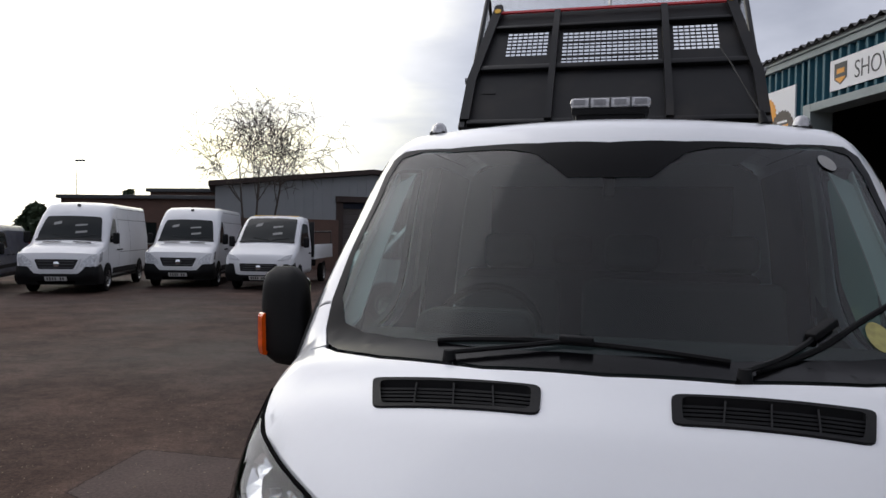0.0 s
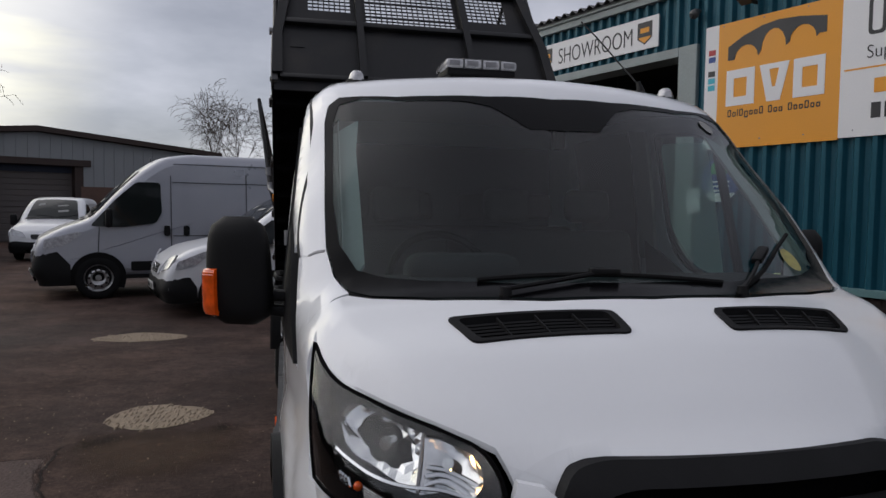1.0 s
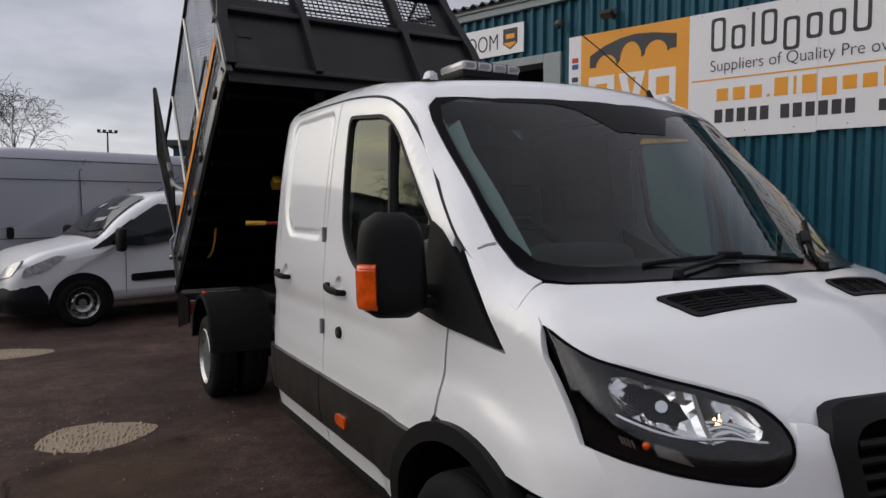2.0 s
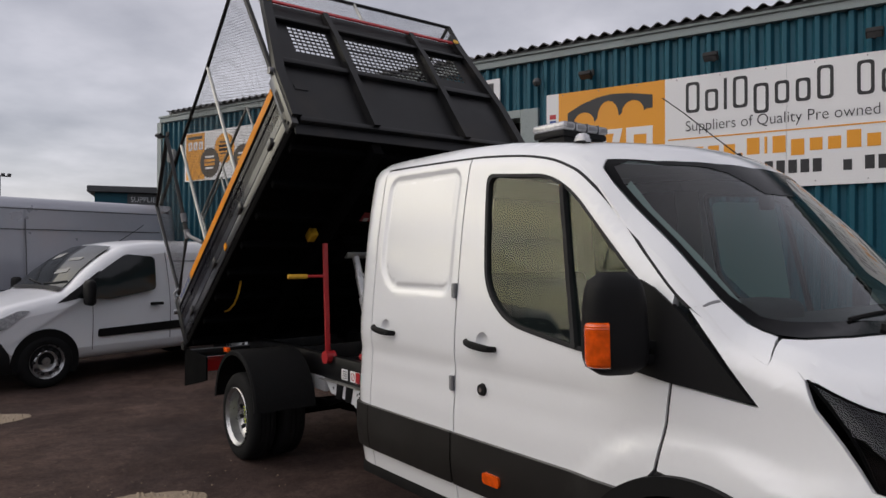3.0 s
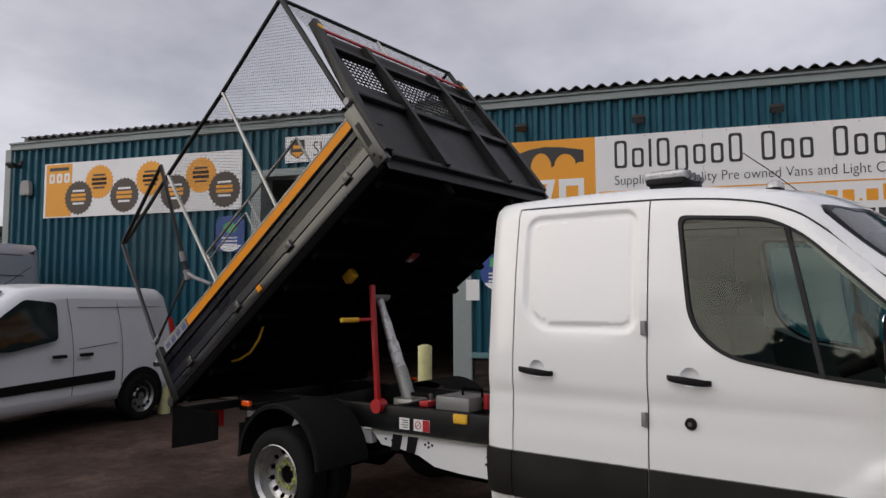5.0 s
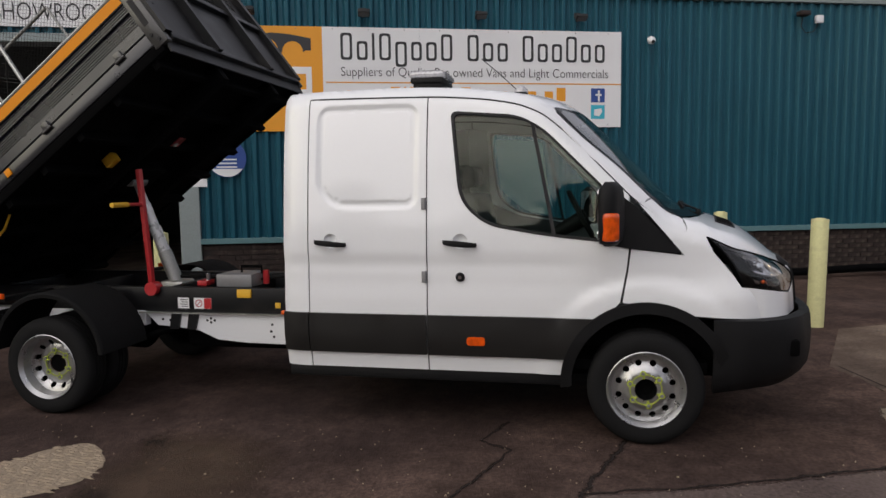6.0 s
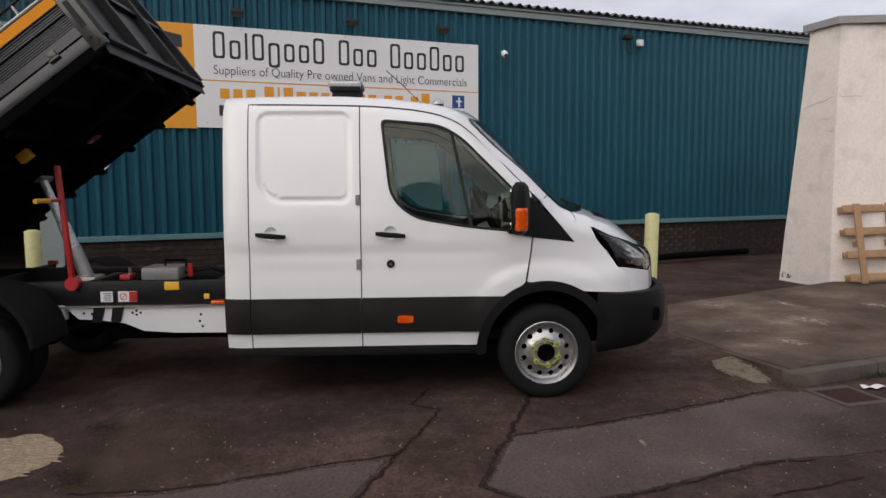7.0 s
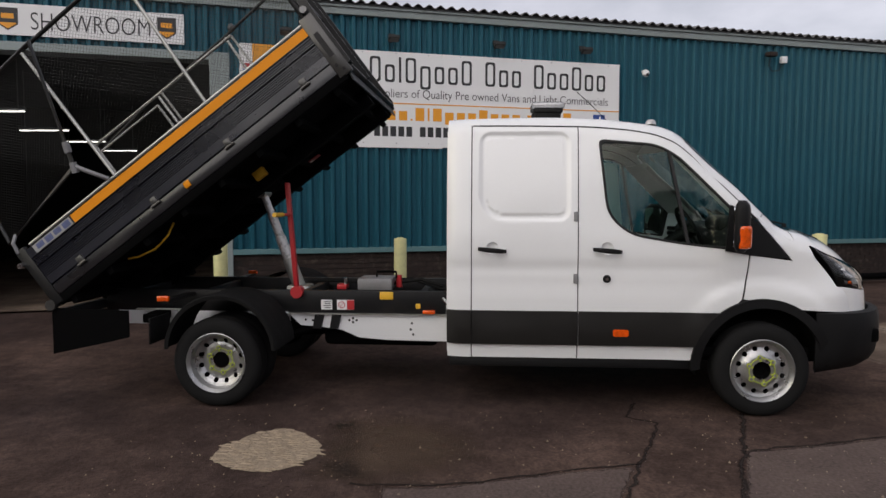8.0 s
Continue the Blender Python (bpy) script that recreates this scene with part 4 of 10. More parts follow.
def make_drain():
    c = Vector((-1.09, -2.14))
    t = thing("drain", Matrix.Translation((c.x, c.y, 0)) @ Matrix.Rotation(radians(-78), 4, "Z") @ Matrix.Diagonal((0.80, 1.08, 1, 1)), "rusty iron road gully grating in the asphalt", "drain")
    fr = panel([(-0.24, -0.19), (0.24, -0.19), (0.24, 0.19), (-0.24, 0.19)], lambda u, v, d: Vector((u, v, 0.012 - d)), 0.02, [[(-0.19, -0.14), (0.19, -0.14), (0.19, 0.14), (-0.19, 0.14)]], 0.3)
    rust = paint("rusted_iron", (0.05, 0.022, 0.015), 0.85, metal=0.3, var=0.35, scale=14, bump=0.003)
    part("surround", fr, "ironframe", t)
    for k in range(9):
        part("grate_bar", box(-0.185 + k * 0.042, -0.16 + k * 0.042, -0.14, 0.14, 0.0, 0.010, 0.003), rust, t)
    part("sump", box(-0.19, 0.19, -0.14, 0.14, 0.0, 0.003), "under", t)


make_drain()

# ---- the showroom building: u along the wall, v into the building ----
WU, WN = Vector((0.3345, -0.9424, 0)), Vector((0.9424, 0.3345, 0))
B = Matrix(((WU.x, WN.x, 0, 4.15), (WU.y, WN.y, 0, 5.653), (0, 0, 1, 0.022), (0, 0, 0, 1)))
EAVE, CLAD0, U0, U1 = 4.34, 0.75, -9.0, 22.0
DOOR_L, DOOR_R, DOOR_H = -3.62, -0.40, 3.55


def cladding(name, u0, u1, z0, z1, label):
    """Box-profile steel sheeting between u0 and u1."""
    pitch, dep = 0.171, 0.055
    prof = []
    k = 0
    u = u0
    while u < u1:
        for du, dv in ((0.0, 0.0), (0.050, 0.0), (0.056, 0.004), (0.086, dep - 0.004), (0.092, dep), (0.133, dep), (0.139, dep - 0.004), (0.165, 0.004)):
            if u + du <= u1:
                prof.append((u + du, -dv))
        u += pitch
    prof.append((u1, 0.0))
    b = bmesh.new()
    rows = [[b.verts.new((a, v, z)) for a, v in prof] for z in (z0, z1)]
    for i in range(len(prof) - 1):
        b.faces.new((rows[0][i], rows[0][i + 1], rows[1][i + 1], rows[1][i]))
    bmesh.ops.recalc_face_normals(b, faces=b.faces[:])
    # inner leaf gives the wall its thickness
    box(u0, u1, 0.02, 0.2, z0, z1, 0, b)
    ob = part(name, b, "teal", smooth=False)
    ob.matrix_world = B
    return tagged(ob, label, "wall", kind="structure")


cladding("wall_west", U0 + 0.1, DOOR_L - 0.18, CLAD0, EAVE, "teal box-profile steel cladding on the showroom")
cladding("wall_centre", DOOR_L - 0.18, DOOR_R + 0.28, DOOR_H + 0.12, EAVE, "teal box-profile steel cladding over the showroom door")
cladding("wall_east", DOOR_R + 0.28, U1, CLAD0, EAVE, "teal box-profile steel cladding on the showroom")


def setting(name, bm, material, label, category, smooth=False, m=B):
    ob = part(name, bm, material, smooth=smooth)
    ob.matrix_world = m
    return tagged(ob, label, category, kind="structure")


# plinth wall under the sheeting, with brick courses laid on its face further down
plinth_a = setting("plinth_west", box(U0 + 0.1, DOOR_L - 0.18, 0.0, 0.22, -0.1, CLAD0), "mortar", "dark brick plinth under the teal cladding", "wall")
plinth_b = setting("plinth_east", box(DOOR_R + 0.28, U1, 0.0, 0.22, -0.1, CLAD0), "mortar", "dark brick plinth under the teal cladding", "wall")
b = box(U0 + 0.1, DOOR_L - 0.18, -0.07, 0.0, CLAD0 - 0.03, CLAD0 + 0.05, 0.006)
box(DOOR_R + 0.28, U1, -0.07, 0.0, CLAD0 - 0.03, CLAD0 + 0.05, 0.006, b)
setting("trim_drip", b, "tealp", "pale teal drip flashing at the foot of the cladding", "trim")
b = box(U0 + 0.15, U1, -0.10, 0.15, EAVE - 0.01, EAVE + 0.12, 0.008)
box(U0 + 0.15, U1, -0.13, -0.08, EAVE + 0.09, EAVE + 0.125, 0.006, b)
setting("trim_eaves", b, "fascia", "grey-green eaves gutter and fascia", "trim")
setting("trim_corner", box(U0, U0 + 0.14, -0.06, 0.3, 0, EAVE + 0.02, 0.006), "fascia", "pale grey corner flashing of the showroom", "trim")


def make_roof():
    pitch, amp, rise = 0.177, 0.028, 0.12
    n = 6
    b = bmesh.new()
    us = [U0 + 0.5 + pitch * k / n for k in range(int((U1 - U0 - 0.5) / pitch * n))]
    rows = []
    for v, dz in ((-0.19, 0.0), (-0.19, -0.012), (12.0, rise * 12.2)):
        rows.append([b.verts.new((u, v, EAVE + 0.175 + dz + amp * math.cos(2 * math.pi * (u - U0) / pitch))) for u in us])
    for r0, r1 in ((rows[1], rows[0]), (rows[0], rows[2])):
        for i in range(len(us) - 1):
            b.faces.new((r0[i], r0[i + 1], r1[i + 1], r1[i]))
    ob = part("roof", b, "roofsheet", angle=60)
    ob.matrix_world = B
    tagged(ob, "corrugated grey fibre-cement roof sheets over the showroom", "roof", kind="structure")


make_roof()
# dark closer under the roof sheets, side and back walls
setting("trim_filler", box(U0 + 0.5, U1, -0.12, 0.1, EAVE + 0.12, EAVE + 0.16), "dgrey", "dark filler strip under the roof sheets", "trim")
setting("wall_end", box(U0 + 0.02, U0 + 0.2, 0.2, 12, 0, EAVE + 0.05), "teal", "teal clad end wall of the showroom", "wall")
setting("wall_back", box(U0, U1, 12, 12.2, 0, EAVE), "teal", "rear wall of the showroom", "wall")

# door surround
b = box(DOOR_L - 0.18, DOOR_L, -0.06, 0.3, 0, DOOR_H + 0.12, 0.008)
box(DOOR_R, DOOR_R + 0.28, -0.06, 0.3, 0, DOOR_H + 0.12, 0.008, b)
box(DOOR_L, DOOR_R, -0.06, 0.3, DOOR_H, DOOR_H + 0.12, 0.008, b)
setting("door_1", b, "fascia", "pale grey steel surround of the raised roller door", "door")
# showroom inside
# walls and ceiling are near-black: the dim room's shade is in their colour
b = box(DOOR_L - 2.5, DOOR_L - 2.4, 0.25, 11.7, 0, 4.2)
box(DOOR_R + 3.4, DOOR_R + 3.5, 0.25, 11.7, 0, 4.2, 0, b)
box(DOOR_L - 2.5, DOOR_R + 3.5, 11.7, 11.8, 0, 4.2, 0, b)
setting("wall_inner", b, "dark", "inner showroom walls coloured near-black for the dim room", "wall")
setting("ceiling", box(DOOR_L - 2.5, DOOR_R + 3.5, 0.25, 11.8, 4.2, 4.26), "dark", "showroom ceiling coloured near-black for the dim room", "ceiling")
setting("floor", box(DOOR_L - 2.5, DOOR_R + 3.5, -0.1, 11.8, 0.004, 0.012), "concrete", "concrete showroom floor", "floor")
for k, (u, v) in enumerate(((-3.85, 2.15), (-3.92, 5.32), (-3.73, 8.06), (-3.46, 11.1))):
    t = thing("strip_light", B @ Matrix.Translation((u, v, 2.975)) @ Matrix.Rotation(radians(-15), 4, "Z"), "lit fluorescent strip light hung in the showroom", "light", "showroom strip lights")
    part("tube", rod((-0.5, 0, 0), (0.5, 0, 0), 0.013, seg=10), "tube", t, "glowing white tube")
    part("batten", box(-0.52, 0.52, -0.03, 0.03, 0.03, 0.06, 0.006), "grey", t)
    part("hanger", box(-0.4, -0.39, -0.005, 0.005, 0.06, 1.22), "grey", t)
    part("hanger", box(0.39, 0.4, -0.005, 0.005, 0.06, 1.22), "grey", t)


# ---- bollards ----
def bollard(x, y, h=1.0, r=0.085, lean=0.0):
    t = thing("bollard", Matrix.Translation((x, y, 0)) @ Matrix.Rotation(radians(lean), 4, "X"), "chipped cream-yellow steel bollard", "bollard", "bollards before the wall")
    part("post", lathe([(0.0, h), (r * 0.55, h), (r * 0.62, h - 0.012), (r * 0.95, h - 0.012), (r, h - 0.02), (r, 0.0), (0, 0.0)], 24, "Z"), "bollard", t)


for x, y, h, l in ((2.31, 5.24, 1.04, 0), (3.30, 3.15, 1.05, 0), (2.80, -2.05, 1.145, 1.0), (4.67, -1.43, 1.15, 0), (1.33, 9.15, 1.05, -1)):
    bollard(x, y, h, 0.085, l)


# ---- battered white masonry pier and pallet ----
def make_pier():
    C = Vector((3.80, -5.0, 0.08))
    f, r = Vector((0.97, 0.24, 0)), Vector((-0.13, -0.99, 0))
    b = bmesh.new()
    H = 3.60
    rows = []
    for k in range(13):
        z = H * k / 12 - (0.2 if k == 0 else 0.0)
        o = 0.95 - 0.42 * z / H
        row = []
        for j in range(5):
            row.append(C + f * (o - o * j / 4) + Vector((0, 0, z)))
        for j in range(1, 9):
            row.append(C + f * (0.02 * z / H) + r * (3.0 * j / 8) + Vector((0, 0, z)))
        rows.append([b.verts.new(p + Vector((noise.noise(p * 1.7), noise.noise(p * 1.9 + Vector((5, 0, 0))), 0)) * 0.012) for p in row])
    for A, Q in zip(rows, rows[1:]):
        for i in range(len(A) - 1):
            b.faces.new((A[i], A[i + 1], Q[i + 1], Q[i]))
    # far side and back
    e0, e1 = rows[0][0].co + r * 3.0, rows[-1][0].co + r * 3.0
    p, q = b.verts.new(e0), b.verts.new(e1)
    b.faces.new((rows[0][0], rows[-1][0], q, p))
    b.faces.new((rows[0][-1], p, q, rows[-1][-1]))
    bmesh.ops.recalc_face_normals(b, faces=b.faces[:])
    ob = tagged(part("wall_pier", b, "render", angle=40), "battered white-painted masonry pier, chipped at its edges", "wall", kind="structure")
    cp = bmesh.new()
    a = C + Vector((0, 0, H))
    pts = [a + f * 0.58 - r * 0.07, a - f * 0.06 - r * 0.07, a - f * 0.06 + r * 3.05, a + f * 0.58 + r * 3.05]
    lo = [cp.verts.new(p) for p in pts]
    hi = [cp.verts.new(p + Vector((0, 0, 0.1))) for p in pts]
    cp.faces.new(lo)
    cp.faces.new(hi)
    for i in range(4):
        cp.faces.new((lo[i], lo[(i + 1) % 4], hi[(i + 1) % 4], hi[i]))
    bmesh.ops.recalc_face_normals(cp, faces=cp.faces[:])
    part("coping", cp, "cap", ob, "grey flat coping", smooth=False)
    # cracks and chips in the paint
    def on_left(w, z):
        return C + f * ((0.95 - 0.42 * z / H) * (1 - w)) + Vector((0, 0, z)) - r * 0.016

    def on_front(x, z):
        return C + f * (0.02 * z / H - 0.016) + r * x + Vector((0, 0, z))
    rg = random.Random(5)
    for a in ([on_left(0.10 + 0.09 * i, 2.50 + 0.013 * i + rg.uniform(-0.01, 0.01)) for i in range(10)], [on_front(0.02 + 0.05 * i, 2.62 + rg.uniform(-0.008, 0.008)) for i in range(7)], [on_left(0.55 + 0.06 * i, 2.32 + rg.uniform(-0.02, 0.02)) for i in range(6)], [on_left(0.80 + 0.04 * i, 2.16 + rg.uniform(-0.02, 0.02)) for i in range(5)]):
        part("crack", pipe(a, 0.0028, 5), "cap", ob)
    for c, n in ((on_left(0.5, 2.36), f), (on_left(0.62, 2.2), f), (on_front(0.04, 1.95), r), (on_front(0.05, 1.72), r), (on_left(0.93, 1.35), f), (on_front(0.35, 2.9), r)):
        ch = bmesh.new()
        vs = [ch.verts.new(c + n * (rg.uniform(0.02, 0.05) * math.cos(k * 0.785)) + Vector((0, 0, rg.uniform(0.01, 0.04) * math.sin(k * 0.785)))) for k in range(8)]
        ch.faces.new(vs)
        bmesh.ops.solidify(ch, geom=ch.faces[:], thickness=0.012)
        part("chip", ch, "flaked", ob)
    # pallet leaning on the front face
    m = Matrix.Translation(C + r * 0.07 - f * 0.30 + Vector((0, 0, 0.02)))
    ax = Matrix(((r.x, -f.x, 0, 0), (r.y, -f.y, 0, 0), (0, 0, 1, 0), (0, 0, 0, 1)))
    t = thing("pallet", m @ ax @ Matrix.Rotation(radians(11), 4, "X"), "weathered pine pallet leaning on the white pier", "pallet")
    for k in range(4):
        z = 0.04 + 0.32 * k
        part("slat", box(0.0 + 0.03 * k * 0 - 0.05, 1.05, 0.03, 0.052, z, z + 0.105, 0.003), "wood", t)
    for x in (0.10, 0.58, 0.94):
        part("bearer", box(x, x + 0.1, 0.052, 0.075, 0.0, 1.12, 0.003), "wood", t)
    for k in range(4):
        z = 0.04 + 0.32 * k
        part("slat", box(-0.05, 1.05, -0.07, -0.048, z, z + 0.095, 0.003), "wood", t)
    for x in (0.11, 0.59, 0.94):
        for z in (0.05, 0.52, 1.0):
            part("block", box(x, x + 0.09, -0.046, 0.028, z, z + 0.09, 0.004), "wood", t)


make_pier()
# low pipe and rubble along the plinth
t = thing("pipe", B @ Matrix.Translation((8.6, -0.5, 0.09)), "dark cast pipe lying along the foot of the wall", "pipe")
part("pipe_run", pipe([(0, 0, 0), (0.6, 0.02, 0.0), (1.6, 0.12, 0.02), (3.4, 0.16, 0.03)], 0.06, 10), "under", t)
part("pipe_end", pipe([(0, 0, -0.02), (-0.06, -0.05, -0.01)], 0.085, 12), "under", t)


# ---- bricks of the plinth, with recessed joints ----
def make_bricks():
    def brick_bm():
        return box(0.0, 0.215, -0.014, 0.01, 0.0, 0.065, 0.004, seg=1)
    shared = []
    for mt in ("brick", "brickb"):
        o = part("brick", brick_bm(), mt, plinth_b, smooth=False)
        shared.append(o)
    rng = random.Random(6)
    rest = bmesh.new()
    first = {0: True, 1: True}
    for row in range(9):
        z = 0.02 + 0.077 * row
        u = DOOR_R + 0.3 + (0.112 if row % 2 else 0.0)
        while u < 15.5:
            if 7.2 < u < 10.9:
                k = 1 if rng.random() < 0.35 else 0
                if first[k]:
                    ob, first[k] = shared[k], False
                else:
                    ob = new("brick", shared[k].data)
                    ob.parent = plinth_b
                ob.location = (u, rng.uniform(-0.003, 0.003), z)
            else:
                box(u, u + 0.215, -0.014, 0.01, z, z + 0.065, 0.0, rest)
            u += 0.227
    tagged(part("brick_courses", rest, "brick", plinth_b, smooth=False), kind="stuff")


make_bricks()

# ---- the double-cab tipper: front axle at y = 0, nose towards -y, ground at z = 0 ----
TC = curve_of([(-1.05, 0.86), (-1.0, 0.93), (-0.95, 0.985), (-0.9, 1.025), (-0.85, 1.062), (-0.75, 1.15), (-0.64, 1.232), (-0.52, 1.28), (-0.44, 1.31), (-0.34, 1.335),
               (-0.27, 1.37), (-0.2, 1.438), (0.1, 1.737), (0.32, 1.952), (0.40, 2.018), (0.47, 2.058), (0.57, 2.09), (0.75, 2.117), (1.0, 2.145), (1.4, 2.16), (2.0, 2.15), (2.3, 2.13)])
WZ = curve_of([(0.2, 0.95), (0.35, 0.965), (0.47, 0.985), (0.6, 1.002), (0.8, 1.001), (0.93, 0.993), (1.05, 0.999), (1.2, 0.994), (1.4, 0.977), (1.6, 0.958), (1.8, 0.933), (1.95, 0.908), (2.05, 0.888), (2.25, 0.83)])
NOSE = curve_of([(-0.98, 0.985), (-0.95, 0.83), (-0.9, 0.58), (-0.865, 0.445), (-0.83, 0.355), (-0.76, 0.235), (-0.66, 0.135), (-0.536, 0.085), (-0.34, 0.055), (-0.2, 0.040), (0.1, 0.012), (0.3, 0.0)])
REAR = curve_of([(1.9, 0.0), (2.10, 0.003), (2.19, 0.016), (2.25, 0.045)])


def ease(v):
    v = min(1.0, max(0.0, v))
    return v * v * (3 - 2 * v)


def fillet(y):
    """Radius of the shoulder between side and top: wide over the bonnet."""
    t = min(1.0, max(0.0, (-0.33 - y) / 0.4))
    return 0.11 + 0.16 * t * t * (3 - 2 * t)


def sweep(y):
    """How strongly the cross lines of screen and bonnet bow towards the nose."""
    return 0.25 - 0.05 * ease((y + 0.45) / 0.15) * (1 - ease((y - 0.1) / 0.3))


def top_raw(x, y):
    return TC(y - sweep(y) * x * x) - 0.05 * x * x


def wide(y, z):
    w = WZ(z)
    if y < 0.3:
        w -= max(0.0, NOSE(y)) * (1 - 0.6 * ease((1.08 - z) / 0.25) * ease((y + 0.75) / 0.35))
    if y > 1.9:
        w -= REAR(y)
    return w


def fall(a, r):
    return 0.0 if a >= r else r - math.sqrt(max(0.0, r * r - (r - max(a, 0.0)) ** 2))


def top_z(x, y):
    t = top_raw(x, y)
    return t - fall(wide(y, t) - abs(x), fillet(y))


def dish(y, z):
    """Pressed recess of the blanked rear window, 1 inside."""
    def sd(cy, cz, hy, hz, r):
        qy, qz = abs(y - cy) - hy + r, abs(z - cz) - hz + r
        return math.hypot(max(qy, 0), max(qz, 0)) + min(max(qy, qz), 0) - r
    s = sd(1.675, 1.69, 0.335, 0.33, 0.20 if (y > 1.675 and z < 1.69) else 0.09)

    def st(v, a, c):
        t = min(1, max(0, (v - a) / (c - a)))
        return t * t * (3 - 2 * t)
    return 0.0115 * (1 - st(s, -0.036, 0.0)) - 0.004 * (1 - st(s, -0.062, -0.050))


def side_x(y, z):
    t = top_raw(wide(y, z), y)
    x = wide(y, z) - fall(t - z, fillet(y))
    # waist crease and lower swage
    x -= 0.010 * math.exp(-((z - 1.03) / 0.05) ** 2) * min(1, max(0, (y - 0.2) / 0.3))
    # raised band round the wheel arch
    r = math.hypot(y, z - 0.335)
    if r < 0.70 and y < 0.75:
        q = min(1.0, max(0.0, (0.66 - r) / 0.10))
        x += 0.013 * q * q * (3 - 2 * q) * min(1.0, max(0.0, (y + 0.62) / 0.25))
    if 1.31 < y < 2.04 and z > 1.3:
        x -= dish(y, z)
    return x


def side(off=0.0):
    return lambda y, z, d: Vector((-(side_x(y, z) + off - d), y, z))


def topm(off=0.0):
    return lambda x, y, d: Vector((x, y, top_z(x, y) + off - d))


def skin(ob):
    """Gives the painted panels the true normals of the body's surface."""
    me = ob.data
    e = 0.003
    near = {}

    def both_normals(k):
        if k not in near:
            x, y, z = me.vertices[k].co
            s = -1.0 if x < 0 else 1.0
            a = Vector((s, -(side_x(y + e, z) - side_x(y - e, z)) / (2 * e), -(side_x(y, z + e) - side_x(y, z - e)) / (2 * e)))
            c = Vector((-(top_z(x + e, y) - top_z(x - e, y)) / (2 * e), -(top_z(x, y + e) - top_z(x, y - e)) / (2 * e), 1))
            near[k] = (a.normalized(), c.normalized())
        return near[k]
    out = [None] * len(me.loops)
    for f in me.polygons:
        n = f.normal
        for li in f.loop_indices:
            a, c = both_normals(me.loops[li].vertex_index)
            wa, wc = max(0.0, a.dot(n) - 0.7) ** 2, max(0.0, c.dot(n) - 0.7) ** 2
            out[li] = (a * wa + c * wc).normalized() if wa + wc > 1e-4 else n.copy()
    me.normals_split_custom_set(out)
    return ob


def roof_edge(y):
    """The line where side and top panels meet."""
    t = top_raw(0.85, y)
    for _ in range(3):
        w = wide(y, t - 0.03) - 0.3 * fillet(y)
        t = top_raw(w, y)
    return w, t - 0.3 * fillet(y)


DRIP = curve_of([(-0.35, 1.17), (-0.15, 1.255), (0.06, 1.405), (0.2, 1.545), (0.35, 1.70), (0.5, 1.845), (0.62, 1.935), (0.78, 1.995), (1.0, 2.03), (1.3, 2.05), (2.06, 2.06), (2.25, 2.055)])

truck = thing("tipper_truck", Matrix.Translation((0.022, 0, 0.022)), "white double-cab pickup tipper with raised black caged body", "truck")


def make_shell():
    ys = [-0.222 + 2.457 * k / 62 for k in range(63)]
    edge = [roof_edge(y) for y in ys]
    left = [(-w, y) for (w, _), y in zip(edge, ys)]
    scr = [(-0.816, -0.197), (-0.853, -0.11), (-0.871, -0.02), (-0.869, 0.1), (-0.861, 0.25), (-0.851, 0.45), (-0.836, 0.515), (-0.795, 0.535), (-0.72, 0.506), (-0.585, 0.446), (-0.44, 0.406), (-0.25, 0.366), (0, 0.344)]
    inner = scr + [(-x, y) for x, y in scr[-2::-1]]
    outline = left + [(-x, y) for x, y in left[::-1]] + inner[::-1]
    b = panel(outline, topm(), 0.02, step=0.07, edge=0.07)
    # cantrail, pillars and the rear corner posts
    for s in (0, 1):
        band = [(y, DRIP(y) + 0.004) for y in ys] + [(y, z) for (_, z), y in zip(edge[::-1], ys[::-1])]
        c = panel(band, side(), 0.02, step=0.06, edge=0.05)
        post = [(2.062, 0.37), (2.235, 0.37), (2.235, DRIP(2.235) + 0.006), (2.062, DRIP(2.062) + 0.006)]
        panel(post, side(), 0.02, step=0.05, bm=c)
        if s:
            mirrored(c)
        merge(b, c)
    # back wall of the cab
    back = [(-w * 0.985, z) for w, z in ((side_x(2.235, z), z) for z in (0.4, 0.7, 1.0, 1.3, 1.6, 1.8, 1.95, 2.02))] + [(-0.7, 2.085), (-0.4, 2.105), (0, 2.115)]
    panel(back + [(-x, z) for x, z in back[-2::-1]], lambda x, z, d: Vector((x, 2.240 - d, z)), 0.02, step=0.3, bm=b)
    skin(part("cab_shell", b, "white", truck))


